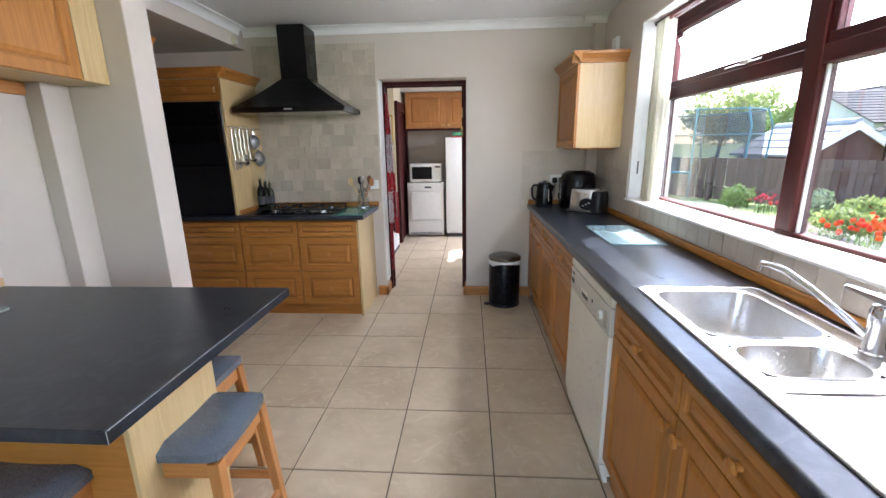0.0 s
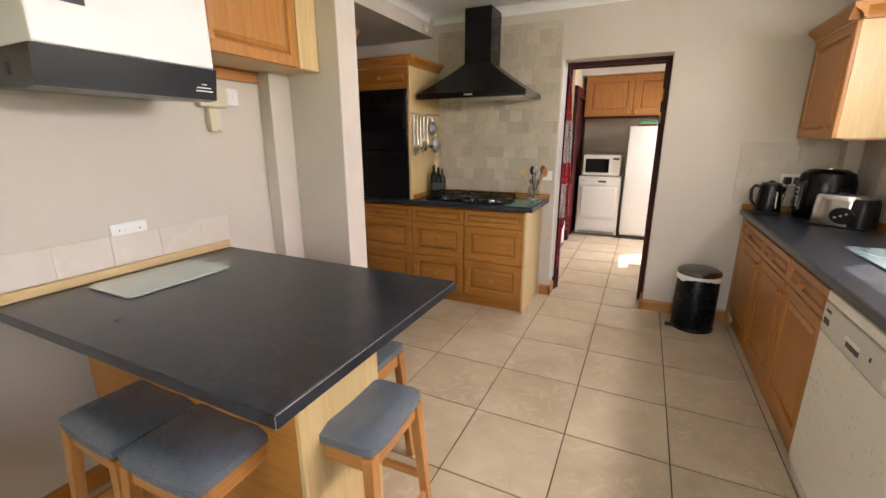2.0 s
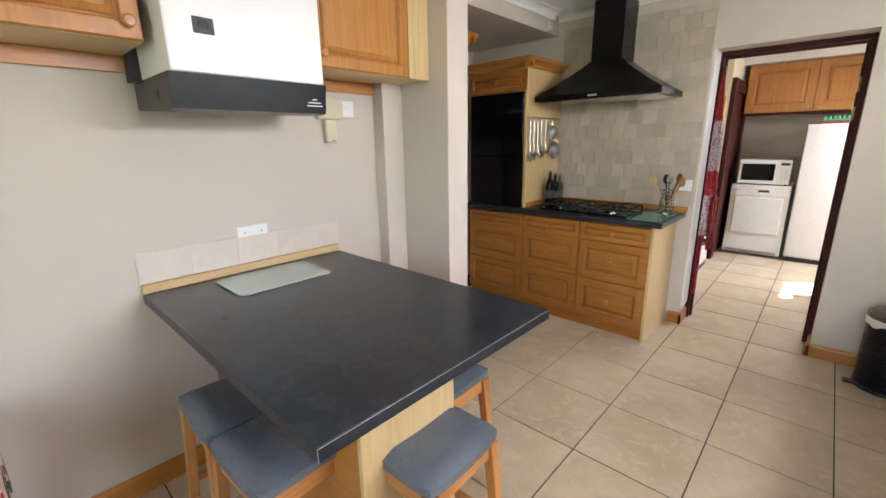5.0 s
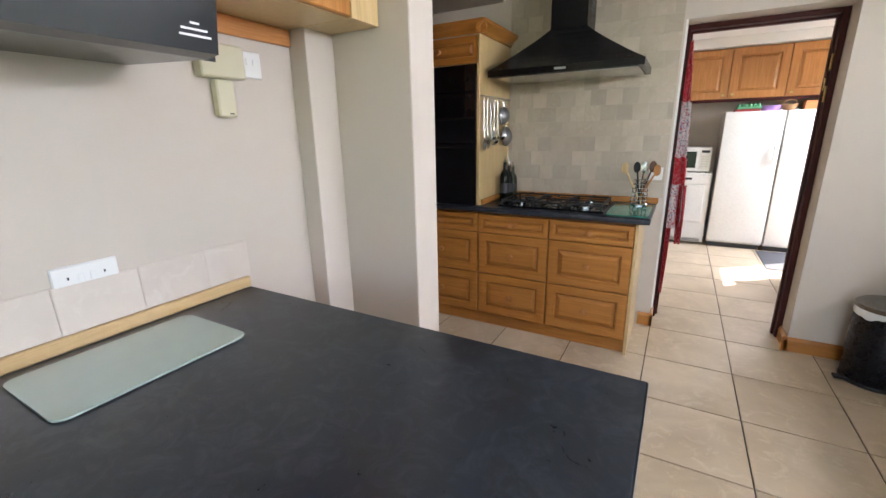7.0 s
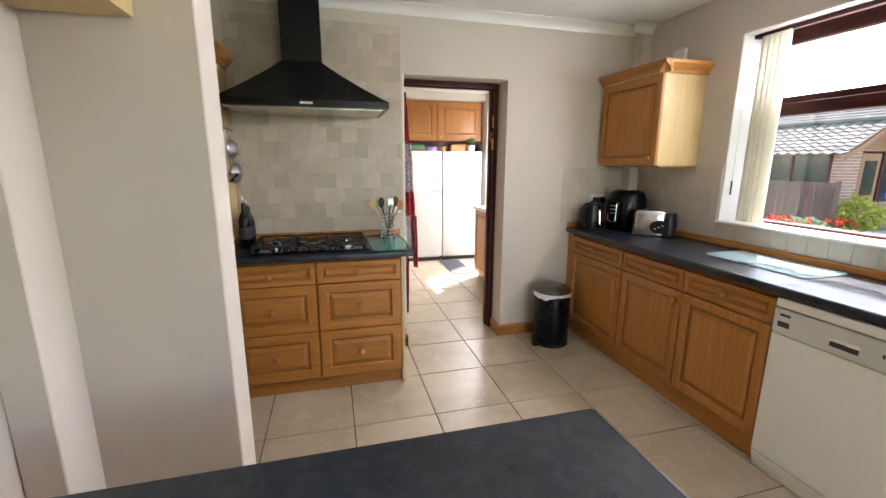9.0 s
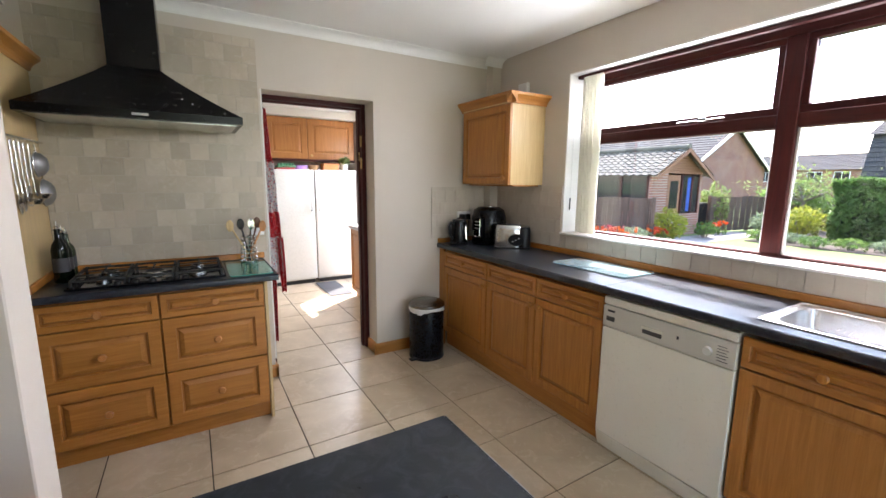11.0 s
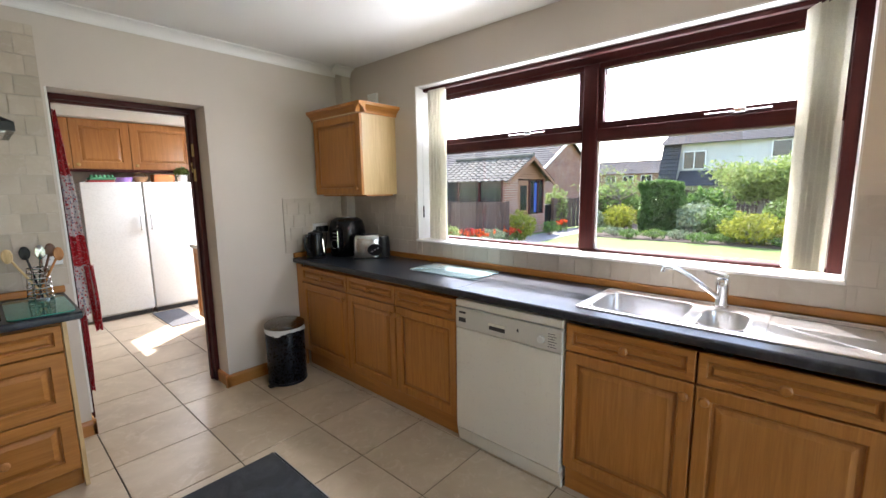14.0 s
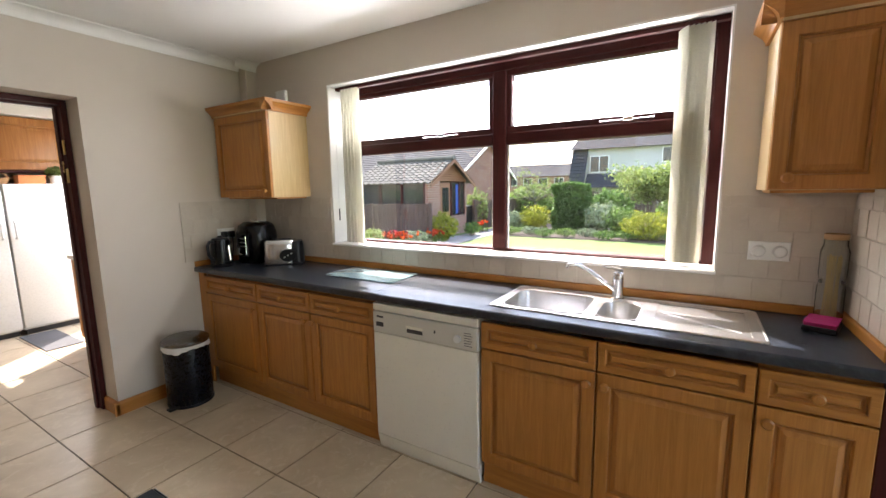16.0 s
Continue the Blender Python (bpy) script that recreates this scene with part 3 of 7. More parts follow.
# doorway lining
structure("trim_reveal", box(DX0, DX0 + 0.012, 4.222, 4.399, 0.14, DZ, 0.002), GLOSSWHITE, "white painted reveal strip beside the door lining", "trim")
lining = thing("door_1", (DX0, 4.47, 0), "dark mahogany-stained door lining, its leaf taken off", "door frame", kind="structure")
part("jamb", box(DX0, DX0 + 0.032, 4.40, 4.545, 0, DZ, 0.003), MAHOG, lining)
part("jamb", box(DX1 - 0.032, DX1, 4.40, 4.545, 0, DZ, 0.003), MAHOG, lining)
part("head", box(DX0 + 0.032, DX1 - 0.032, 4.40, 4.545, DZ - 0.032, DZ, 0.003), MAHOGX, lining)
part("stop", box(DX0 + 0.032, DX0 + 0.045, 4.455, 4.49, 0, DZ - 0.032, 0.002), MAHOG, lining)
part("stop", box(DX1 - 0.045, DX1 - 0.032, 4.455, 4.49, 0, DZ - 0.032, 0.002), MAHOG, lining)
part("stop", box(DX0 + 0.045, DX1 - 0.045, 4.455, 4.49, DZ - 0.045, DZ - 0.032, 0.002), MAHOGX, lining)
for z in (1.80, 1.62):
    hb = box(DX1 - 0.0355, DX1 - 0.0325, 4.405, 4.445, z - 0.045, z + 0.045, 0.001)
    tube([(DX1 - 0.040, 4.402, z - 0.045), (DX1 - 0.040, 4.402, z + 0.045)], 0.006, 8, hb)
    part("hinge", hb, BRASS, lining, "old brass hinge leaf")
key = lathe([(0.012, -0.002), (0.012, 0.002)], 12)
bow = moved(key, Matrix.Translation((DX1 - 0.048, 4.43, 1.70)) @ Matrix.Rotation(radians(90), 4, "Y"))
box(DX1 - 0.050, DX1 - 0.046, 4.427, 4.433, 1.64, 1.69, bm=bow)
box(DX1 - 0.050, DX1 - 0.046, 4.433, 4.442, 1.645, 1.655, bm=bow)
alone("key", bow, BRASS, "small brass key hung on the door lining", "key")

# window
win = thing("window_1", (1.64, 2.05, WZ0), "mahogany-stained timber window of four lights", "window", kind="structure")
FX0, FX1 = 1.60, 1.67
part("window_frame", box(FX0, FX1, WY0, WY0 + 0.06, WZ0, WZ1, 0.004), MAHOG, win)
part("window_frame", box(FX0, FX1, WY1 - 0.06, WY1, WZ0, WZ1, 0.004), MAHOG, win)
part("window_head", box(FX0, FX1, WY0 + 0.06, WY1 - 0.06, WZ1 - 0.06, WZ1, 0.004), MAHOGY, win)
part("bottom_rail", box(FX0, FX1, WY0 + 0.06, WY1 - 0.06, WZ0, WZ0 + 0.028, 0.004), MAHOGY, win)
part("mullion", box(FX0 - 0.004, FX1, 1.96, 2.05, WZ0 + 0.028, WZ1 - 0.06, 0.005), MAHOG, win)
for y0, y1 in ((WY0 + 0.06, 1.96), (2.05, WY1 - 0.06)):
    part("transom", box(FX0 - 0.002, FX1, y0, y1, 1.765, 1.838, 0.005), MAHOGY, win)
    s = part("sash", box(FX0 + 0.008, FX1 - 0.01, y0, y1, 1.838, 1.876, 0.003), MAHOGY, win)
    for ya in (y0, y1 - 0.032):
        part("sash_stile", box(FX0 + 0.008, FX1 - 0.01, ya, ya + 0.032, 1.876, WZ1 - 0.092, 0.003), MAHOG, win)
    part("sash_rail", box(FX0 + 0.008, FX1 - 0.01, y0, y1, WZ1 - 0.092, WZ1 - 0.06, 0.003), MAHOGY, win)
    st = tube([(FX0 - 0.006, y0 + 0.25, 1.852), (FX0 - 0.010, y0 + 0.52, 1.850)], 0.005, 6)
    box(FX0 - 0.012, FX0 + 0.008, y0 + 0.35, y0 + 0.40, 1.845, 1.868, 0.003, st)
    part("window_stay", st, CHROME, win, "small bright metal window stay")
    for za, zb, xa in ((WZ0 + 0.028, 1.765, 1.635), (1.876, WZ1 - 0.092, 1.632)):
        p = part("pane", box(xa, xa + 0.005, y0 + (0.032 if za > 1.5 else 0), y1 - (0.032 if za > 1.5 else 0), za, zb), PANE, win)
        p.visible_shadow = False
    for ya in (y0, y1 - 0.012):
        part("glazing_bead", box(FX0 + 0.020, 1.634, ya, ya + 0.012, WZ0 + 0.028, 1.765, 0.002), GLOSSWHITE, win, "pale glazing bead")
structure("window_sill_1", box(1.405, FX0, WY0 - 0.0, WY1, WZ0 - 0.004, WZ0 + 0.012, 0.004), GLOSSWHITE, "white painted window board", "sill")
bm = box(1.432, FX0, WY0 - 0.001, WY0 + 0.008, WZ0 + 0.012, WZ1 - 0.008)
box(1.432, FX0, WY1 - 0.008, WY1 + 0.001, WZ0 + 0.012, WZ1 - 0.008, bm=bm)
box(1.432, FX0, WY0, WY1, WZ1 - 0.008, WZ1 + 0.001, bm=bm)
structure("trim_window_reveal", bm, GLOSSWHITE, "white painted window reveal", "reveal")

# floor bed under the tiles, light from the assumed rear opening comes over it
structure("floor", box(-2.85, 1.72, -1.75, 7.75, -0.10, -0.005), GROUT, "beige ceramic tiled floor with dark joints", "floor")

# ---- kitchen: the run of units under the window ----
UF = 0.85                             # plane of the fronts


def base_unit(y0, y1, knob_side, label, top=0.884):
    """Floor unit that faces the room: carcass, plinth, one drawer over one door."""
    o = thing("base_cabinet", (UF + 0.3, (y0 + y1) / 2, 0), label, "kitchen cabinet", "units under the window")
    # darker carcass puts the shade of the front gaps into the colour
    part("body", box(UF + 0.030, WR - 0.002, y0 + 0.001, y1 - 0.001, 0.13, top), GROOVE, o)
    part("plinth", box(UF + 0.045, UF + 0.06, y0, y1, 0.0, 0.135), OAKY, o)
    w = y1 - y0 - 0.008
    yc = (y0 + y1) / 2
    front("drawer_front", "-x", (UF, yc, 0.802), w, 0.128, o, OAKY, (0, 0), OAK, 0.038)
    front("door", "-x", (UF, yc, 0.434), w, 0.592, o, OAK, (knob_side * (w / 2 - 0.032), 0.245), OAK)
    return o


for y0, y1, side, lab in ((3.505, 4.14, 1, "oak base unit with a drawer over a raised-panel door"), (2.97, 3.505, 1, "oak base unit with one drawer and one door"),
                          (2.44, 2.97, -1, "oak base unit beside the white dishwasher"), (1.237, 1.775, 1, "oak sink base unit with a turned knob"),
                          (0.702, 1.237, -1, "oak sink base unit under the draining board"), (0.385, 0.702, -1, "narrow oak base unit at the return wall")):
    base_unit(y0, y1, side, lab, 0.715 if "sink" in lab else 0.884)
filler = box(UF + 0.004, UF + 0.022, 4.14, WB - 0.002, 0.0, 0.884)
alone("filler_panel", filler, OAK, "oak filler strip between unit and wall", "cabinet panel")

# dishwasher
dw = thing("dishwasher", (1.1, 2.107, 0), "cream-white free-standing dishwasher under the dark worktop", "dishwasher")
DY0, DY1 = 1.782, 2.433
part("body", box(0.875, 1.40, DY0 + 0.01, DY1 - 0.01, 0.02, 0.87, 0.003), CREAMENAMEL, dw)
part("top_trim", box(UF - 0.012, 0.874, DY0, DY1, 0.838, 0.879, 0.004), CREAMENAMEL, dw)
panel = part("control_panel", box(UF - 0.014, 0.874, DY0, DY1, 0.715, 0.832, 0.006, seg=2), PANELGREY, dw, "pale grey control panel")
part("grip", box(UF - 0.0155, UF - 0.0135, 2.10, 2.20, 0.745, 0.778, 0.0006), DARKPRINT, panel, "dark recessed door grip")
part("grip_lip", box(UF - 0.020, UF - 0.0145, 2.096, 2.204, 0.768, 0.784, 0.002), CREAMENAMEL, panel)
part("dial", moved(lathe([(0, 0), (0.020, 0), (0.018, 0.014), (0.0, 0.015)], 18), Matrix.Translation((UF - 0.014, 1.89, 0.765)) @ Matrix.Rotation(radians(-90), 4, "Y")), WHITEPLASTIC, panel, "white programme dial", True)
bm = box(UF - 0.0152, UF - 0.0138, 2.36, 2.405, 0.800, 0.811)
part("maker_plate", bm, DARKPRINT, panel)
bm = box(UF - 0.0152, UF - 0.0138, 2.36, 2.41, 0.750, 0.775)
part("indicator_window", bm, DARKPRINT, panel)
part("push_button", box(UF - 0.017, UF - 0.0138, 2.02, 2.028, 0.770, 0.785), DARKPRINT, panel)
for k in range(6):
    part("printed_line", box(UF - 0.0150, UF - 0.0138, 1.81 + 0.008 * (k % 2), 1.855, 0.735 + 0.013 * k, 0.738 + 0.013 * k), DARKPRINT, panel)
part("door", box(UF - 0.012, 0.874, DY0, DY1, 0.098, 0.711, 0.006, seg=2), CREAMENAMEL, dw)
kick = prism([(UF - 0.008, 0.092), (0.874, 0.092), (0.885, 0.0), (0.868, 0.0), (0.862, 0.01)], "y", DY0, DY1)
part("kick_plate", kick, CREAMENAMEL, dw)

# worktop with the sink let in
SX0, SX1, SY0, SY1 = 0.925, 1.372, 0.67, 1.76


def postformed(y0, y1, x0, x1, z1, t):
    """Laminate top with a rolled front edge, drawn along y."""
    r = 0.014
    pr = [(x1, z1 - t), (x1, z1)]
    for i in range(6):
        a = math.pi / 2 * i / 5
        pr.append((x0 + r - r * math.sin(a), z1 - r + r * math.cos(a)))
    pr += [(x0, z1 - t + 0.006), (x0 + 0.006, z1 - t)]
    return prism(pr, "y", y0, y1)


wt = postformed(SY1 - 0.02, WB - 0.001, UF - 0.024, WR - 0.001, WT, 0.04)
join(wt, postformed(0.366, SY0 + 0.02, UF - 0.024, WR - 0.001, WT, 0.04))
join(wt, postformed(SY0 + 0.02, SY1 - 0.02, UF - 0.024, SX0 + 0.02, WT, 0.04))
box(SX1 - 0.02, WR - 0.001, SY0 + 0.02, SY1 - 0.02, WT - 0.04, WT, bm=wt)
wtop = thing("worktop", (1.13, 2.3, WT), "dark slate-effect laminate worktop under the window", "worktop")
part("top", wt, SLATE, wtop)
part("joint_strip", box(UF - 0.020, WR - 0.03, 2.4395, 2.4425, WT - 0.0005, WT + 0.0006), DARKPRINT, wtop, "fine dark joint strip")
bm = box(WR - 0.022, WR - 0.001, 0.366, WB - 0.024, WT, WT + 0.042, 0.004)
alone("upstand", bm, OAKY, "oak upstand along the back of the worktop", "upstand")
alone("upstand", box(0.83, WR - 0.024, WB - 0.022, WB - 0.001, WT, WT + 0.042, 0.004), OAKX, "short oak upstand on the far wall", "upstand")
alone("upstand", box(0.90, WR - 0.024, 0.366, 0.387, WT, WT + 0.042, 0.004), OAKX, "oak upstand on the return wall", "upstand")

# sink
sink = thing("kitchen_sink", (1.15, 1.2, WT), "stainless steel inset sink with one and a half bowls and drainer", "sink")


def bowl(cx, cy, w, d, deep, seg=6):
    """A pressed bowl: rounded rectangle rings from rim to floor, open above."""
    own = bmesh.new()

    def rr(hw, hd, r, z):
        out = []
        for qx, qy, a0 in ((1, 1, 0), (-1, 1, 90), (-1, -1, 180), (1, -1, 270)):
            for i in range(seg):
                a = radians(a0 + 90 * i / (seg - 1))
                out.append(own.verts.new((cx + qx * (hw - r) + r * math.cos(a), cy + qy * (hd - r) + r * math.sin(a), z)))
        return out
    rs = [rr(w / 2 + 0.012, d / 2 + 0.012, 0.072, 0.002), rr(w / 2, d / 2, 0.06, 0.0), rr(w / 2 - 0.006, d / 2 - 0.006, 0.056, -0.02),
          rr(w / 2 - 0.014, d / 2 - 0.014, 0.055, -deep + 0.03), rr(w / 2 - 0.035, d / 2 - 0.035, 0.05, -deep)]
    for a, b2 in zip(rs, rs[1:]):
        for i in range(len(a)):
            own.faces.new((a[i], a[(i + 1) % len(a)], b2[(i + 1) % len(a)], b2[i]))
    own.faces.new(rs[-1])
    bmesh.ops.translate(own, verts=own.verts, vec=(0, 0, WT + 0.004))
    bmesh.ops.recalc_face_normals(own, faces=own.faces)
    for f in own.faces:
        f.normal_flip()
    return own


B1 = (1.135, 1.525, 0.345, 0.385)
B2 = (1.115, 1.195, 0.275, 0.165)
DR = (1.150, 0.880, 0.36, 0.335)
# the pressed top: a sheet cut by strips between the bowls
ys = [SY0, DR[1] - DR[3] / 2, DR[1] + DR[3] / 2, B2[1] - B2[3] / 2, B2[1] + B2[3] / 2, B1[1] - B1[3] / 2, B1[1] + B1[3] / 2, SY1]
holes = {(1): DR, (3): B2, (5): B1}
xs = sorted({SX0, SX1} | {h[0] + k * h[2] / 2 for h in holes.values() for k in (-1, 1)})
deck = bmesh.new()
grid = [[deck.verts.new((x, y, WT + 0.004)) for y in ys] for x in xs]
for a in range(len(xs) - 1):
    for c in range(len(ys) - 1):
        xm = (xs[a] + xs[a + 1]) / 2
        if c in holes and abs(xm - holes[c][0]) < holes[c][2] / 2:
            continue
        deck.faces.new((grid[a][c], grid[a + 1][c], grid[a + 1][c + 1], grid[a][c + 1]))
bmesh.ops.delete(deck, geom=[v for v in deck.verts if not v.link_faces], context="VERTS")
bmesh.ops.solidify(deck, geom=deck.faces[:], thickness=0.0035)
part("deck", deck, SINKSTEEL, sink)
rim = tube([(SX0 + 0.02, SY0, WT + 0.003), (SX1 - 0.02, SY0, WT + 0.003), (SX1, SY0 + 0.02, WT + 0.003), (SX1, SY1 - 0.02, WT + 0.003), (SX1 - 0.02, SY1, WT + 0.003), (SX0 + 0.02, SY1, WT + 0.003), (SX0, SY1 - 0.02, WT + 0.003), (SX0, SY0 + 0.02, WT + 0.003), (SX0 + 0.02, SY0, WT + 0.003)], 0.005, 8)
part("rim", rim, SINKSTEEL, sink, "", True)
# corner gussets square up the rounded bowls with the sheet
for nm, (cx, cy, w, d), deep in (("main_bowl", B1, 0.16), ("half_bowl", B2, 0.13), ("draining_board", DR, 0.012)):
    if nm == "draining_board":
        own = box(cx - w / 2, cx + w / 2, cy - d / 2, cy + d / 2, WT - 0.004, WT - 0.001)
        tray = part(nm, own, SINKSTEEL, sink, "ribbed steel draining board")
        for xa, xb in ((cx + 0.02, cx - 0.125), (cx + 0.035, cx + 0.03)):
            part("rib", tube([(xa, cy + d / 2 - 0.03, WT - 0.0014), (xb, cy - d / 2 + 0.03, WT - 0.0012)], 0.0040, 8), SINKSTEEL, tray, "", True)
    else:
        bw = part(nm, bowl(cx, cy, w, d, deep), SINKSTEEL, sink, "", True)
        part("plug_hole", moved(lathe([(0, 0.001), (0.012, 0.001), (0.03, 0.004), (0.034, 0.002), (0.034, 0)], 20), Matrix.Translation((cx, cy, WT + 0.0045 - deep))), CHROME, bw, "", True)

# mixer tap
tap = thing("mixer_tap", (1.345, 1.215, WT), "chrome single-lever kitchen tap with a slim raised spout", "tap")
part("body", moved(lathe([(0.031, 0.004), (0.031, 0.010), (0.026, 0.014), (0.025, 0.085), (0.027, 0.090), (0.027, 0.125), (0.022, 0.138), (0, 0.142)], 22), Matrix.Translation((1.325, 1.235, WT))), CHROME, tap, "", True)
part("spout", tube([(1.318, 1.24, WT + 0.040), (1.29, 1.27, WT + 0.075), (1.225, 1.345, WT + 0.148), (1.185, 1.395, WT + 0.186), (1.168, 1.42, WT + 0.192), (1.152, 1.442, WT + 0.192), (1.148, 1.447, WT + 0.172)], 0.0105, 12, taper=0.85), CHROME, tap, "", True)
lev = bmesh.new()
for p0, p1, w0, w1, h0, h1 in (((1.332, 1.225), (1.275, 1.30), 0.024, 0.012, 0.018, 0.008),):
    dx, dy = p1[0] - p0[0], p1[1] - p0[1]
    ln = math.hypot(dx, dy)
    nx2, ny2 = -dy / ln, dx / ln
    rings2 = []
    for (px, py), w, h, z in ((p0, w0, h0, WT + 0.150), (p1, w1, h1, WT + 0.172)):
        rings2.append([lev.verts.new((px + sx * nx2 * w, py + sx * ny2 * w, z + sz * h)) for sx, sz in ((-1, -0.5), (1, -0.5), (1, 0.5), (-1, 0.5))])
    for i in range(4):
        lev.faces.new((rings2[0][i], rings2[0][(i + 1) % 4], rings2[1][(i + 1) % 4], rings2[1][i]))
    lev.faces.new(rings2[0][::-1])
    lev.faces.new(rings2[1])
bmesh.ops.recalc_face_normals(lev, faces=lev.faces)
bmesh.ops.bevel(lev, geom=lev.edges[:], offset=0.003, segments=2, affect="EDGES")
part("lever", lev, CHROME, tap, "", True)

# ---- kitchen: hob run ----
HF = 3.645
HX = (-2.345, -1.750, -1.232, -0.705)
for a, b2, lab in ((HX[0], HX[1], "oak drawer unit under the built-in oven"), (HX[1], HX[2], "oak three-drawer unit under the gas hob"), (HX[2], HX[3], "oak three-drawer unit beside the doorway")):
    o = thing("drawer_unit", ((a + b2) / 2, HF + 0.3, 0), lab, "drawer unit", "hob drawer units")
    # carcass coloured darker to stand for shade between the drawer fronts
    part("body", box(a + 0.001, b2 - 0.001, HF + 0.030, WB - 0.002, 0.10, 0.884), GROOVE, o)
    part("plinth", box(a, b2, HF + 0.045, HF + 0.06, 0.0, 0.105), OAKX, o)
    for z0, z1 in ((0.735, 0.868), (0.425, 0.729), (0.105, 0.419)):
        front("drawer", "-y", ((a + b2) / 2, HF, (z0 + z1) / 2), b2 - a - 0.008, z1 - z0, o, OAKX, (0, 0), PINE, 0.062 if z1 - z0 > 0.2 else 0.036)
endp = box(-0.705, -0.687, HF + 0.002, WB - 0.002, 0.0, 0.884, 0.001)
alone("end_panel", endp, MAPLE, "pale wood end panel of the hob units", "cabinet panel")


def hobtop():
    r, x0, x1, y0, y1, z1, t = 0.014, HX[0], -0.63, HF - 0.055, WB - 0.001, WT - 0.005, 0.036
    pr = [(y1, z1 - t), (y1, z1)]
    for i in range(6):
        a = math.pi / 2 * i / 5
        pr.append((y0 + r - r * math.sin(a), z1 - r + r * math.cos(a)))
    pr += [(y0, z1 - t + 0.006), (y0 + 0.006, z1 - t)]
    return prism(pr, "x", x0, x1)


HT = WT - 0.005
htop = thing("worktop", (-1.5, 3.9, HT), "dark slate-effect laminate worktop round the hob", "worktop")
part("top", hobtop(), SLATE, htop)
part("end_strip", box(-0.6302, -0.6285, HF - 0.05, WB - 0.002, HT - 0.034, HT - 0.002), SLATE, htop, "laminate end strip")
alone("upstand", box(-1.725, -0.62, WB - 0.024, WB - 0.001, HT, HT + 0.04, 0.004), OAKX, "oak upstand behind the gas hob", "upstand")
alone("upstand", box(-1.744, -1.726, HF + 0.03, WB - 0.001, HT, HT + 0.04, 0.004), OAKY, "oak upstand against the tall oven unit", "upstand")

# tall oven housing
tall = thing("oven_housing", (-2.045, 3.9, HT), "tall oak housing with a moulded cornice", "kitchen cabinet")
part("side_panel", box(-1.764, -1.745, HF, WB - 0.002, HT + 0.001, 2.05, 0.001), MAPLE, tall, "pale side panel")
part("side_panel", box(-2.345, -2.326, HF, WB - 0.002, HT + 0.001, 2.05, 0.001), MAPLE, tall)
part("back_body", box(-2.325, -1.765, HF + 0.022, WB - 0.002, HT + 0.001, 2.045), MAPLE, tall)
front("top_door", "-y", (-2.045, HF, 1.962), 0.594, 0.168, tall, OAKX, (0, 0), PINE, 0.045)


def cornice_profile(out, z):
    return [(0, z), (0.012 * out, z), (0.016 * out, z + 0.016), (0.026 * out, z + 0.030), (0.045 * out, z + 0.046), (0.058 * out, z + 0.056), (0.060 * out, z + 0.076), (0, z + 0.076)]


cz = 2.05
part("cornice", prism([(HF + p, q) for p, q in cornice_profile(-1, cz)], "x", -2.345, -1.69), OAKX, tall)
part("cornice", prism([(-1.745 + p, q) for p, q in cornice_profile(1, cz)], "y", HF - 0.055, WB - 0.002), OAKY, tall)
oven = thing("built_in_oven", (-2.045, HF, HT + 0.01), "black glass double oven built into the tall unit", "oven")
part("fascia", box(-2.322, -1.768, HF - 0.008, HF + 0.021, 1.70, 1.868, 0.003), BLACKGLASS, oven)
part("backing", box(-2.322, -1.768, HF + 0.004, HF + 0.0215, 0.925, 1.872), BLACK, oven)
for z0, z1 in ((1.36, 1.698), (0.928, 1.358)):
    d = part("oven_door", box(-2.322, -1.768, HF - 0.010, HF + 0.021, z0, z1, 0.004), BLACKGLASS, oven)
    hb = box(-2.28, -1.81, HF - 0.016, HF - 0.0095, z1 - 0.034, z1 - 0.022, 0.002)
    part("handle", hb, BLACK, d)
for x in (-2.25, -2.13, -1.96, -1.84):
    part("control_knob", moved(lathe([(0, 0), (0.017, 0), (0.015, 0.018), (0, 0.019)], 14), Matrix.Translation((x, HF - 0.008, 1.78)) @ Matrix.Rotation(radians(90), 4, "X")), BLACK, oven, "", True)

# cupboard in the alcove, of which only a corner of the cornice shows
ac = thing("wall_cabinet", (-2.4, 2.95, 1.55), "oak wall cabinet in the oven alcove", "wall cabinet")
part("body", box(-2.749, -2.06, 2.60, 3.25, 1.55, 2.20), OAK, ac)
front("door", "+x", (-2.04, 2.925, 1.875), 0.644, 0.644, ac, OAK, (0.26, -0.27), PINE)
part("cornice", prism([(-2.04 + p, q) for p, q in cornice_profile(1, 2.20)], "y", 2.60, 3.30), OAKY, ac)
part("cornice", prism([(3.25 + p, q) for p, q in cornice_profile(1, 2.20)], "x", -2.749, -1.985), OAKX, ac)

# cooker hood
hood = thing("cooker_hood", (-1.23, 4.0, 1.76), "black chimney cooker hood with a pyramid canopy", "cooker hood")
hx0, hx1, hy0, hy1 = -1.71, -0.755, 3.70, WB - 0.001
own = bmesh.new()


def quad_ring(bm2, x0, x1, y0, y1, z):
    return [bm2.verts.new(p) for p in ((x0, y0, z), (x1, y0, z), (x1, y1, z), (x0, y1, z))]


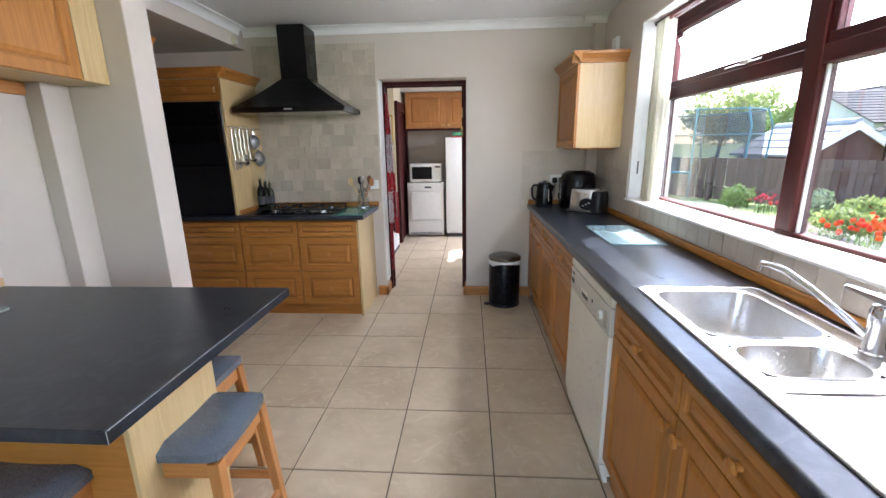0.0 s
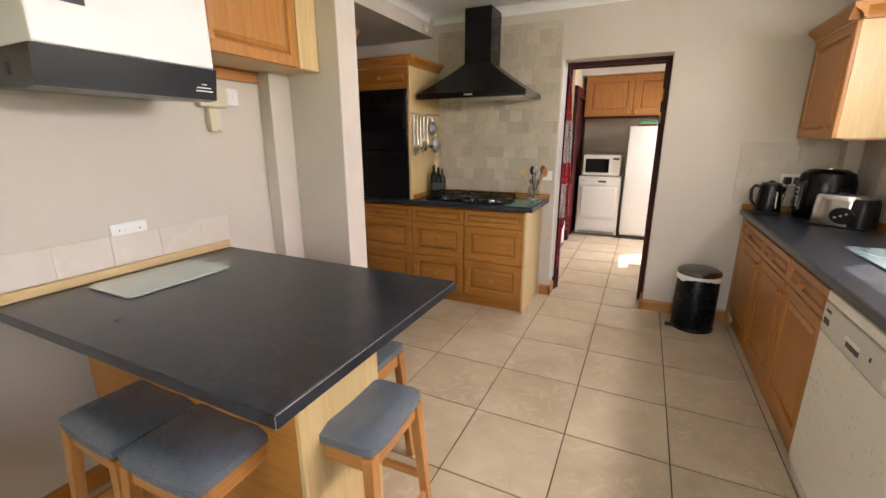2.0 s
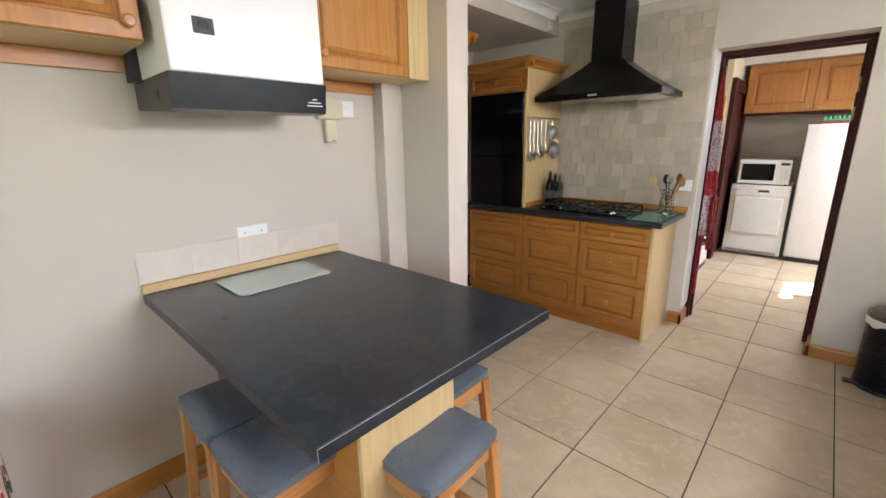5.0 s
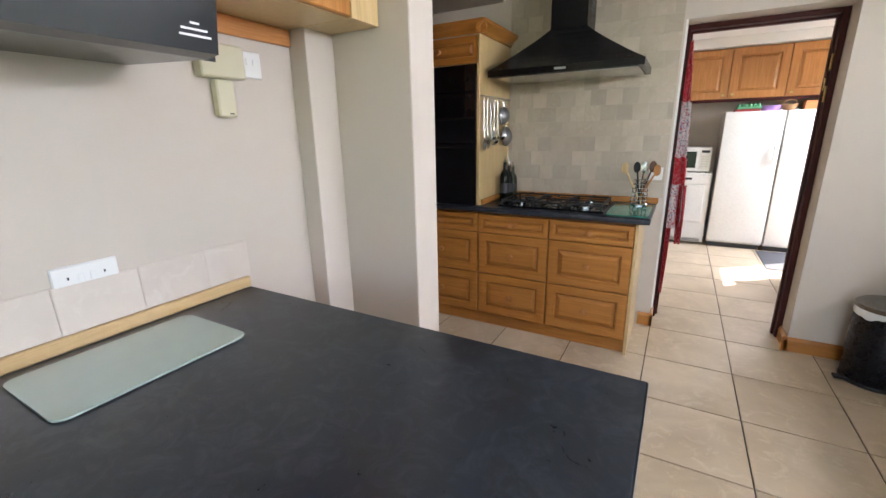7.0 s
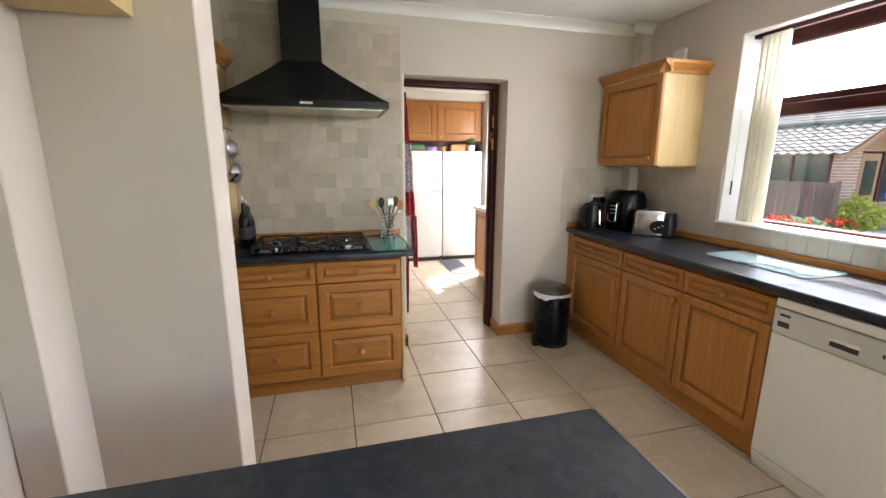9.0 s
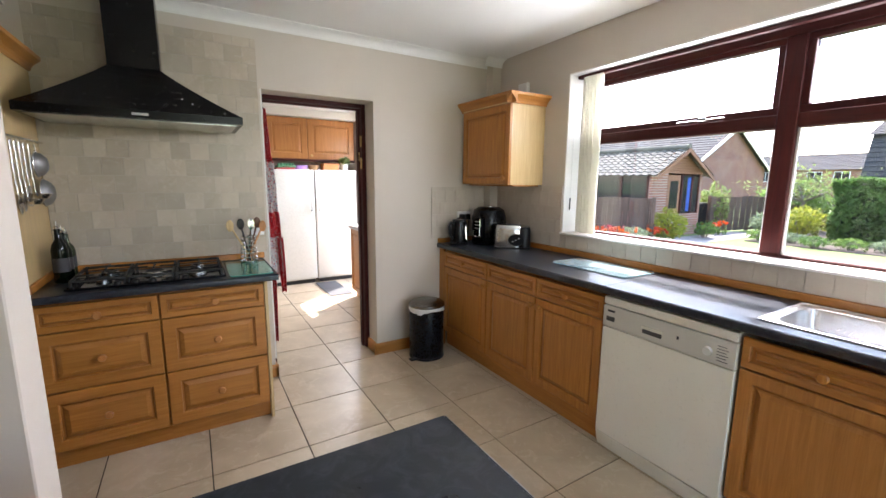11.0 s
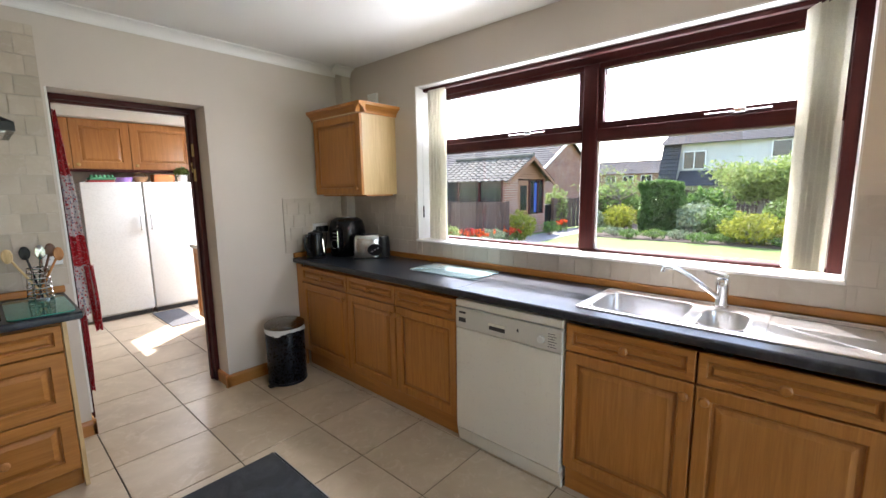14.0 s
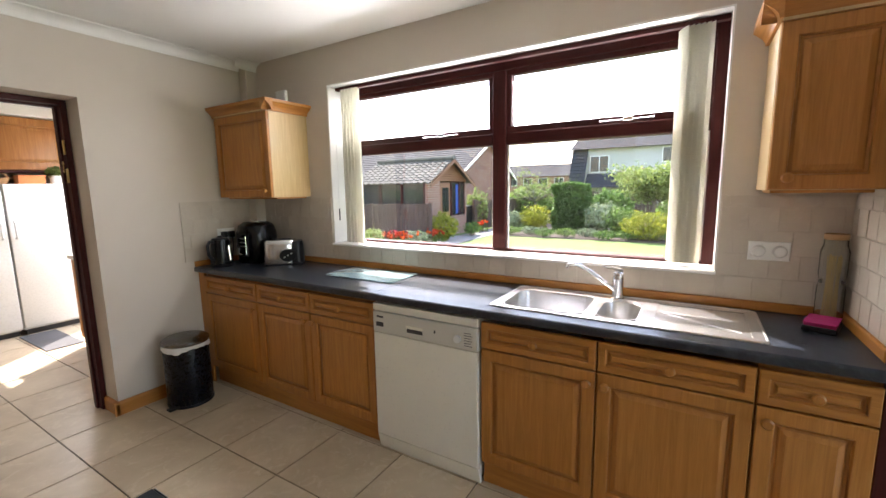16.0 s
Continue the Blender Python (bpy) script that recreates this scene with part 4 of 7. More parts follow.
levels = [(hx0, hx1, hy0, hy1, 1.785), (hx0, hx1, hy0, hy1, 1.825)]
for i in range(1, 8):
    k = i / 7
    s = 1 - (1 - k) ** 1.08
    levels.append((hx0 + (-1.372 - hx0) * s, hx1 + (-1.135 - hx1) * s, hy0 + (3.955 - hy0) * s, hy1, 1.825 + 0.255 * k ** 1.05))
rs = [quad_ring(own, *l) for l in levels]
for a, b2 in zip(rs, rs[1:]):
    for i in range(4):
        own.faces.new((a[i], a[(i + 1) % 4], b2[(i + 1) % 4], b2[i]))
own.faces.new(rs[0][::-1])
own.faces.new(rs[-1])
part("canopy", own, BLACK, hood)
ch = part("chimney", box(-1.372, -1.135, 3.955, hy1, 2.078, 2.51, 0.003), BLACK, hood)
for k in range(5):
    part("vent_slot", box(-1.136, -1.1335, 4.03, 4.13, 2.19 + 0.022 * k, 2.20 + 0.022 * k), DARKPRINT, ch)
part("filter_plate", box(hx0 + 0.03, hx1 - 0.03, hy0 + 0.03, hy1 - 0.03, 1.778, 1.784, 0.001), STEEL, hood, "steel grease filter plate")
part("maker_plate", box(-1.265, -1.195, hy0 - 0.0015, hy0 + 0.001, 1.799, 1.811), SILVERPRINT, hood)

# gas hob
hob = thing("gas_hob", (-1.24, 3.92, HT), "black gas hob with five burners and cast-iron grates", "hob")
gx0, gx1, gy0, gy1 = -1.61, -0.90, 3.67, 4.12
part("plate", box(gx0, gx1, gy0, gy1, HT + 0.0005, HT + 0.012, 0.004), BLACKGLASS, hob)
for bx, by, r in ((-1.47, 4.0, 0.042), (-1.47, 3.79, 0.034), (-1.255, 3.9, 0.058), (-1.04, 4.0, 0.034), (-1.04, 3.79, 0.046)):
    bo = part("burner", moved(lathe([(r, 0), (r, 0.012), (r * 0.85, 0.016), (r * 0.8, 0.016), (r * 0.8, 0.012), (0, 0.012)], 20), Matrix.Translation((bx, by, HT + 0.012))), STEEL, hob, "bright burner ring", True)
    part("burner_cap", moved(lathe([(r * 0.72, 0), (r * 0.72, 0.006), (r * 0.5, 0.009), (0, 0.009)], 18), Matrix.Translation((bx, by, HT + 0.0245))), IRON, bo, "", True)
for x0, x1 in ((-1.595, -1.365), (-1.36, -1.15), (-1.145, -0.915)):
    gz = HT + 0.048
    g = bmesh.new()
    for y in (gy0 + 0.03, gy1 - 0.03):
        box(x0, x1, y - 0.006, y + 0.006, gz - 0.012, gz, 0.002, g)
    for x in (x0 + 0.006, x1 - 0.006):
        box(x - 0.006, x + 0.006, gy0 + 0.03, gy1 - 0.03, gz - 0.012, gz, 0.002, g)
        for y in (gy0 + 0.03, gy1 - 0.03):
            box(x - 0.006, x + 0.006, y - 0.006, y + 0.006, HT + 0.012, gz - 0.01, 0.001, g)
    xc = (x0 + x1) / 2
    for yc in ((3.79, 4.0) if abs(xc + 1.255) > 0.05 else (3.9,)):
        for ax, ay in ((1, 0), (-1, 0), (0, 1), (0, -1)):
            lx, ly = (0.105 if ax else 0.006), (0.085 if ay else 0.006)
            tube([(xc + ax * 0.028, yc + ay * 0.028, gz + 0.006), (xc + ax * lx, yc + ay * ly, gz + 0.004)], 0.0055, 6, g)
        box(x0, x1, yc - 0.004, yc - 0.0035, gz - 0.011, gz - 0.006, bm=g)
    part("grate", g, IRON, hob)
for k in range(5):
    part("control_knob", moved(lathe([(0.018, 0), (0.017, 0.014), (0.012, 0.018), (0, 0.018)], 14), Matrix.Translation((-1.40 + 0.075 * k, gy0 + 0.012, HT + 0.012))), BLACKPLASTIC, hob, "", True)

# ---- wall cabinets by the window ----


def end_cabinet(y0, y1, x0, z0, z1, label, open_side, knob, caps):
    o = thing("wall_cabinet", ((x0 + WR) / 2, (y0 + y1) / 2, z0), label, "wall cabinet", "wall cabinets by the window")
    part("body", box(x0 + 0.021, WR - 0.001, y0, y1, z0, z1, 0.001), MAPLE, o, "pale maple-effect carcass")
    front("door", "-x", (x0, (y0 + y1) / 2, (z0 + z1) / 2), y1 - y0 - 0.004, z1 - z0 - 0.004, o, OAK, knob, OAK)
    part("cornice", prism([(x0 + 0.015 + p, q) for p, q in cornice_profile(-1, z1)], "y", caps[0], caps[1]), OAKY, o)
    if open_side == "-y":
        part("cornice", prism([(y0 + p, q) for p, q in cornice_profile(-1, z1)], "x", x0 - 0.043, WR - 0.001), OAKX, o)
    else:
        part("cornice", prism([(y1 + p, q) for p, q in cornice_profile(1, z1)], "x", x0 - 0.043, WR - 0.001), OAKX, o)
    part("top", box(x0 + 0.0, WR - 0.001, y0, y1, z1 + 0.002, z1 + 0.012), MAPLE, o)
    part("pelmet", box(x0 + 0.06, WR - 0.03, y0 + 0.02, y1 - 0.02, z0 - 0.012, z0 - 0.001), OAKY, o)
    return o


end_cabinet(3.55, 4.19, 1.07, 1.456, 2.068, "oak wall cabinet with cornice and pale end panel", "-y", (0.265, -0.255), (3.55 - 0.06, 4.215))
end_cabinet(0.367, 0.70, 1.115, 1.475, 2.075, "oak wall cabinet above the end of the worktop", "+y", (-0.11, -0.255), (0.367, 0.70 + 0.06))

# ---- boiler and wall cabinets over the breakfast bar ----
bo = thing("gas_boiler", (-1.65, 1.3, 1.58), "wall-hung boiler, white casing over a dark grey base", "boiler")
part("casing", box(-1.80, -1.452, 1.030, 1.588, 1.722, 2.42, 0.008, seg=2), WHITEPLASTIC, bo, "glossy white casing")
base = prism([(WL + 0.001, 1.622), (-1.51, 1.602), (-1.467, 1.608), (-1.448, 1.720), (WL + 0.001, 1.720)], "y", 1.020, 1.594)
bb = part("base", base, surface("dark_grey_cover", (0.022, 0.024, 0.028), 0.22, vary=0.03, relief=0.0), bo, "dark grey base cover")
part("back_plate", box(WL + 0.001, -1.802, 1.0, 1.59, 1.722, 2.42), DARKPRINT, bo)
gb = part("gauge_plate", box(-1.4525, -1.448, 1.115, 1.18, 1.845, 1.895, 0.001), DARKPRINT, bo, "black plate with a round gauge")
part("gauge", moved(lathe([(0.016, 0), (0.016, 0.004), (0.012, 0.004), (0.011, 0.002), (0, 0.002)], 18), Matrix.Translation((-1.448, 1.148, 1.87)) @ Matrix.Rotation(radians(90), 4, "Y")), BLACKPLASTIC, gb, "", True)
for k, (a, b2) in enumerate(((1.532, 1.552), (1.512, 1.570), (1.508, 1.578))):
    part("maker_mark", box(-1.4590 - 0.002 * k, -1.4575 - 0.002 * k, a, b2, 1.660 - 0.012 * k, 1.665 - 0.012 * k), SILVERPRINT, bb)
part("side_vent", box(-1.60, -1.585, 1.0185, 1.021, 1.64, 1.675), DARKPRINT, bb)


def bar_cabinet(y0, y1, z0, label, knob):
    o = thing("wall_cabinet", (-1.7, (y0 + y1) / 2, z0), label, "wall cabinet", "wall cabinets over the bar")
    part("body", box(WL + 0.001, -1.571, y0 + 0.001, y1 - 0.001, z0, 2.44, 0.001), MAPLE, o, "pale carcass")
    front("door", "+x", (-1.55, (y0 + y1) / 2, (z0 + 2.44) / 2), y1 - y0 - 0.004, 2.44 - z0 - 0.004, o, OAK, knob, PINE)
    part("batten", box(WL + 0.001, WL + 0.02, y0, y1, z0 - 0.06, z0 - 0.001, 0.002), PINEY, o, "oak fixing batten under the cabinet")
    return o


bar_cabinet(1.602, 2.165, 1.812, "oak wall cabinet beside the white boiler", (-0.232, -0.26))
alone("end_panel", box(WL + 0.08, -1.552, 2.169, 2.315, 1.812, 2.44, 0.001), MAPLE, "pale filler panel beside the wall pier", "cabinet panel")
bar_cabinet(0.415, 1.0, 1.815, "oak wall cabinet on the other side of the boiler", (0.255, -0.26))
bar_cabinet(-0.20, 0.411, 1.815, "oak wall cabinet over the skirting", (-0.255, -0.26))

# ---- breakfast bar ----
TZ = 0.893
bar = thing("breakfast_bar", (-1.2, 1.39, 0), "breakfast bar with a dark slate-effect top on a pale base", "table")
top = box(WL + 0.015, -0.525, 0.910, 1.858, TZ - 0.038, TZ, 0.003)
part("tabletop", top, SLATE, bar, "dark slate-effect laminate top")
part("edge_band", box(-0.5255, -0.522, 0.914, 1.854, TZ - 0.035, TZ - 0.002, 0.001), SLATE, bar)
part("worn_edge", tube([(-0.5225, 0.913, TZ - 0.0015), (-0.5225, 1.855, TZ - 0.0012)], 0.0008, 6), SILVERPRINT, bar, "worn pale edge line")
part("worn_edge", tube([(-0.524, 0.9105, TZ - 0.036), (-0.524, 0.9105, TZ - 0.002)], 0.0008, 6), SILVERPRINT, bar, "worn pale edge line")
part("base", box(-1.82, -0.700, 1.125, 1.50, 0.0, TZ - 0.038, 0.002), OAKX, bar, "wood-effect base cabinet")
part("end_panel", box(-0.699, -0.680, 1.118, 1.507, 0.0, TZ - 0.038, 0.002), MAPLE, bar, "pale maple end panel")
alone("upstand", box(WL + 0.001, WL + 0.022, 0.910, 1.858, TZ + 0.001, TZ + 0.04, 0.004), MAPLEY, "pale wooden upstand at the back of the bar", "upstand")


def rounded_board(x0, x1, y0, y1, z0, z1, r=0.03):
    pts = []
    for cx, cy, a0 in ((x1 - r, y1 - r, 0), (x0 + r, y1 - r, 90), (x0 + r, y0 + r, 180), (x1 - r, y0 + r, 270)):
        for i in range(6):
            a = radians(a0 + 18 * i)
            pts.append((cx + r * math.cos(a), cy + r * math.sin(a)))
    return prism(pts, "z", z0, z1)


def glass_board(x0, x1, y0, y1, z, material, label):
    o = thing("chopping_board", ((x0 + x1) / 2, (y0 + y1) / 2, z), label, "chopping board")
    part("plate", rounded_board(x0, x1, y0, y1, z + 0.003, z + 0.008), material, o)
    for x in (x0 + 0.03, x1 - 0.03):
        for y in (y0 + 0.03, y1 - 0.03):
            part("foot", moved(lathe([(0.007, 0), (0.006, 0.0028)], 10), Matrix.Translation((x, y, z + 0.0002))), WHITEPLASTIC, o)
    return o


glass_board(-1.80, -1.51, 1.165, 1.59, TZ, BOARDGLASS, "frosted glass chopping board on the breakfast bar")
glass_board(-0.885, -0.645, 3.62, 4.10, HT, GREENGLASS, "green glass worktop saver beside the hob")
glass_board(1.06, 1.37, 2.48, 3.05, WT, BLUEGLASS, "pale blue glass worktop saver under the window")

# stools
stool = thing("bar_stool", (0, 0, 0), "timber stool with a blue-grey padded seat", "stool", "stools round the bar")
SH, SW, SD = 0.60, 0.168, 0.148
seat = bmesh.new()
nx, ny = 9, 9


def seat_vert(i, j, side):
    u, w2 = -1 + 2 * i / (nx - 1), -1 + 2 * j / (ny - 1)
    ex = (1 - abs(u) ** 6) * (1 - abs(w2) ** 6)
    saddle = 0.012 * u * u
    z = SH - 0.022 + saddle + (0.026 * ex ** 0.4 if side else -0.028)
    sx = 1 - 0.05 * abs(w2) ** 8
    return (u * SW * sx, w2 * SD * (1 - 0.05 * abs(u) ** 8), z)


tops = [[seat.verts.new(seat_vert(i, j, True)) for j in range(ny)] for i in range(nx)]
bots = [[seat.verts.new(seat_vert(i, j, False)) for j in range(ny)] for i in range(nx)]
for i in range(nx - 1):
    for j in range(ny - 1):
        seat.faces.new((tops[i][j], tops[i + 1][j], tops[i + 1][j + 1], tops[i][j + 1]))
        seat.faces.new((bots[i][j], bots[i][j + 1], bots[i + 1][j + 1], bots[i + 1][j]))
for i in range(nx - 1):
    for j, fl in ((0, 1), (ny - 1, 0)):
        q = (tops[i][j], bots[i][j], bots[i + 1][j], tops[i + 1][j])
        seat.faces.new(q if fl else q[::-1])
        q = (tops[j][i], bots[j][i], bots[j][i + 1], tops[j][i + 1])
        seat.faces.new(q[::-1] if fl else q)
bmesh.ops.recalc_face_normals(seat, faces=seat.faces)
part("seat", seat, LEATHER, stool, "blue-grey leatherette seat pad", True)
for sx in (1, -1):
    for sy in (1, -1):
        leg = bmesh.new()
        t0 = Vector((sx * (SW - 0.025), sy * (SD - 0.024), SH - 0.05))
        b0 = Vector((sx * (SW + 0.012), sy * (SD + 0.010), 0.0))
        rr = []
        for p, h2 in ((b0, 0.015), (t0, 0.019)):
            rr.append([leg.verts.new((p.x + a * h2, p.y + c2 * h2, p.z)) for a, c2 in ((-1, -1), (1, -1), (1, 1), (-1, 1))])
        for i in range(4):
            leg.faces.new((rr[0][i], rr[0][(i + 1) % 4], rr[1][(i + 1) % 4], rr[1][i]))
        leg.faces.new(rr[0][::-1])
        leg.faces.new(rr[1])
        bmesh.ops.bevel(leg, geom=leg.edges[:], offset=0.002, segments=1, affect="EDGES")
        part("leg", leg, PINE, stool)
for sy in (1, -1):
    part("apron", box(-SW + 0.04, SW - 0.04, sy * (SD - 0.024) - 0.009, sy * (SD - 0.024) + 0.009, SH - 0.108, SH - 0.05, 0.002), PINEX, stool)
    part("stretcher", box(-SW + 0.002, SW - 0.002, sy * (SD + 0.002) - 0.009, sy * (SD + 0.002) + 0.009, 0.13, 0.162, 0.002), PINEX, stool)
for sx in (1, -1):
    part("apron", box(sx * (SW - 0.025) - 0.009, sx * (SW - 0.025) + 0.009, -SD + 0.04, SD - 0.04, SH - 0.108, SH - 0.05, 0.002), PINEY, stool)
    part("stretcher", box(sx * (SW + 0.004) - 0.009, sx * (SW + 0.004) + 0.009, -SD + 0.004, SD - 0.004, 0.20, 0.232, 0.002), PINEY, stool)
stool.matrix_basis = pose(-0.645, 1.357, 0, 0, 0, 92)
copy_thing(stool, pose(-0.99, 1.025, 0, 0, 0, 2))
copy_thing(stool, pose(-1.33, 1.025, 0, 0, 0, -2))
copy_thing(stool, pose(-0.91, 1.66, 0, 0, 0, 1))

# ---- utensils on the rail ----
rail = thing("utensil_rail", (-1.73, 3.9, 1.67), "steel rail with hooks on the oven unit's side", "utensil rail")
RX = -1.725
part("bar", tube([(RX, 3.64, 1.67), (RX, 4.19, 1.67)], 0.005, 8), STEEL, rail, "", True)
for y in (3.66, 4.17):
    part("bracket", tube([(-1.7445, y, 1.67), (RX, y, 1.67)], 0.006, 8), STEEL, rail, "", True)
hang = (3.68, 3.74, 3.80, 3.86, 3.93, 4.0, 4.07)
for y in hang:
    part("hook", tube([(RX, y, 1.664), (RX + 0.009, y, 1.658), (RX + 0.008, y, 1.645), (RX + 0.001, y, 1.643)], 0.0018, 6), STEEL, rail)


def hung(name, y, length, head, label):
    o = thing(name, (RX + 0.002, y, 1.645 - length), label, "kitchen utensil", "hung utensils")
    z1 = 1.650
    part("handle", box(RX - 0.001, RX + 0.004, y - 0.010, y + 0.010, z1 - length * 0.62, z1, 0.0018), STEEL, o)
    zb = z1 - length
    if head == "ladle":
        hb = lathe([(0.0, -0.030), (0.022, -0.026), (0.036, -0.010), (0.040, 0.0), (0.037, 0.0), (0.020, -0.022), (0, -0.026)], 18)
        part("bowl", moved(hb, Matrix.Translation((RX + 0.03, y, zb + 0.03))), STEEL, o, "", True)
        part("shank", tube([(RX + 0.002, y, z1 - length * 0.6), (RX + 0.004, y, zb + 0.04), (RX + 0.012, y, zb + 0.03)], 0.004, 6), STEEL, o)
    elif head == "spoon":
        hb = lathe([(0, -0.008), (0.02, -0.005), (0.03, 0.0), (0.028, 0.001), (0, -0.005)], 18)
        m2 = Matrix.Translation((RX + 0.008, y, zb + 0.045)) @ Matrix.Rotation(radians(90), 4, "Y") @ Matrix.Diagonal((1.5, 1, 1, 1))
        part("bowl", moved(hb, m2), STEEL, o, "", True)
        part("shank", tube([(RX + 0.002, y, z1 - length * 0.6), (RX + 0.004, y, zb + 0.085)], 0.004, 6), STEEL, o)
    else:
        part("blade", box(RX, RX + 0.003, y - 0.033, y + 0.033, zb, zb + 0.10, 0.001), STEEL, o)
        part("shank", tube([(RX + 0.002, y, z1 - length * 0.6), (RX + 0.002, y, zb + 0.095)], 0.004, 6), STEEL, o)
    return o


hung("serving_spoon", 3.68, 0.34, "spoon", "long steel serving spoon hung on the rail")
hung("skimmer_spoon", 3.74, 0.33, "spoon", "steel basting spoon hung on the rail")
hung("ladle", 3.80, 0.30, "ladle", "steel ladle hung on the rail")
hung("fish_slice", 3.86, 0.31, "slice", "steel fish slice hung on the rail")
hung("small_ladle", 3.93, 0.28, "ladle", "small steel ladle hung on the rail")
for y, z, r in ((4.03, 1.55, 0.066), (4.09, 1.40, 0.074)):
    o = thing("sieve", (RX, y, z - r), "round steel sieve hung on the rail", "sieve", "hung sieves")
    sv2 = lathe([(r, 0.002), (r, -0.004), (r * 0.85, 0.022), (r * 0.5, 0.040), (0, 0.046), (0, 0.043), (r * 0.5, 0.037), (r * 0.82, 0.019)], 22)
    part("mesh_bowl", moved(sv2, Matrix.Translation((RX + 0.004, y, z)) @ Matrix.Rotation(radians(90), 4, "Y")), surface("wire_mesh", (0.34, 0.34, 0.34), 0.45, 0.8, fine=400, relief=0.6, vary=0.2), o, "", True)
    part("rim", moved(tube([(r * math.cos(a), r * math.sin(a), 0) for a in np.linspace(0, 2 * math.pi, 22)], 0.003, 6), Matrix.Translation((RX + 0.004, y, z)) @ Matrix.Rotation(radians(90), 4, "Y")), STEEL, o)
    part("handle", tube([(RX + 0.004, y, z + r), (RX + 0.002, y, min(1.65, z + r + 0.12))], 0.004, 6), STEEL, o)

# bottles beside the hob
for x, y, h2, mt, lab in ((-1.66, 3.93, 0.30, BOTTLE, "tall dark green oil bottle beside the hob"), (-1.665, 4.03, 0.27, BOTTLE, "dark wine bottle beside the hob"), (-1.668, 4.125, 0.25, surface("amber_bottle", (0.03, 0.04, 0.02), 0.1, relief=0), "smaller oil bottle against the tiles")):
    o = thing("bottle", (x, y, HT), lab, "bottle", "bottles by the hob")
    part("glass", moved(lathe([(0.0, 0.0005), (0.034, 0.0005), (0.036, 0.006), (0.036, h2 * 0.58), (0.030, h2 * 0.68), (0.014, h2 * 0.78), (0.0125, h2 * 0.93), (0.015, h2 * 0.94), (0.015, h2 * 0.96), (0, h2 * 0.96)], 20), Matrix.Translation((x, y, HT))), mt, o, "", True)
    part("stopper", moved(lathe([(0.011, 0), (0.012, 0.012), (0.005, 0.018), (0.004, 0.04), (0, 0.041)], 12), Matrix.Translation((x, y, HT + h2 * 0.962))), STEEL, o, "", True)
    part("paper_label", moved(lathe([(0.0365, h2 * 0.2), (0.0368, h2 * 0.2), (0.0368, h2 * 0.45), (0.0365, h2 * 0.45)], 20), Matrix.Translation((x, y, HT))), DARKPRINT, o, "", True)

# wire holder with wooden spoons
ux, uy = -0.735, 4.05
uz = HT + 0.0085
hold = thing("utensil_holder", (ux, uy, uz), "chrome wire holder on the green glass board", "utensil holder")
for k in range(7):
    z = 0.008 + 0.027 * k
    r = 0.052 - 0.0018 * k
    part("wire_ring", moved(tube([(r * math.cos(a), r * math.sin(a), 0) for a in np.linspace(0, 2 * math.pi, 20)], 0.0035, 6), Matrix.Translation((ux, uy, uz + z))), CHROME, hold, "", True)
for k in range(6):
    a = math.pi * k / 3
    part("wire_upright", tube([(ux + 0.052 * math.cos(a), uy + 0.052 * math.sin(a), uz + 0.004), (ux + 0.041 * math.cos(a), uy + 0.041 * math.sin(a), uz + 0.175)], 0.003, 6), CHROME, hold)
part("base_plate", moved(lathe([(0.05, 0), (0.05, 0.003), (0, 0.003)], 20), Matrix.Translation((ux, uy, uz + 0.001))), CHROME, hold)
for k, (dx, dy, L, mt, lab, nm) in enumerate(((-0.045, -0.01, 0.27, MAPLE, "pale wooden spoon in the wire holder", "wooden_spoon"), (-0.015, 0.03, 0.27, BLACKPLASTIC, "black kitchen spoon in the wire holder", "plastic_spoon"),
                                          (0.008, -0.03, 0.28, STEEL, "steel whisk handle in the wire holder", "steel_spoon"), (0.028, 0.012, 0.28, wood("dark_spoon_wood", (0.10, 0.035, 0.012), (0.17, 0.07, 0.03), "z"), "dark wooden spoon in the wire holder", "wooden_spoon"),
                                          (0.040, -0.008, 0.26, PINE, "brown wooden spatula in the wire holder", "wooden_spatula"))):
    b0 = Vector((ux - dx * 0.4, uy - dy * 0.4, uz + 0.006))
    t0 = Vector((ux + dx * 2.0, uy + dy * 1.5, uz + L - 0.05))
    o = thing(nm, b0, lab, "kitchen utensil", "spoons in the holder")
    part("handle", tube([b0, t0], 0.0055, 8), mt, o, "", True)
    hd = lathe([(0, -0.006), (0.017, -0.004), (0.025, 0.0), (0.022, 0.003), (0, 0.002)], 16)
    part("head", moved(hd, Matrix.Translation(t0 + (t0 - b0).normalized() * 0.03) @ Matrix.Rotation(radians(90), 4, "X") @ Matrix.Diagonal((0.9, 1.5, 1, 1))), mt, o, "", True)

# ---- small appliances on the window worktop ----
kx, ky = 0.955, 4.06
kt = thing("kettle", (kx, ky, WT), "glossy black jug kettle with a chrome strip", "kettle")
part("base_plate", moved(lathe([(0.082, 0.0005), (0.084, 0.010), (0.078, 0.018), (0, 0.018)], 24), Matrix.Translation((kx, ky, WT))), BLACKPLASTIC, kt, "", True)
part("jug", moved(lathe([(0, 0.019), (0.078, 0.019), (0.080, 0.03), (0.074, 0.10), (0.066, 0.18), (0.062, 0.205), (0, 0.205)], 26), Matrix.Translation((kx, ky, WT))), BLACK, kt, "", True)
part("lid", moved(lathe([(0.060, 0), (0.056, 0.012), (0.02, 0.020), (0.012, 0.030), (0, 0.031)], 22), Matrix.Translation((kx, ky, WT + 0.2055))), BLACKPLASTIC, kt, "", True)
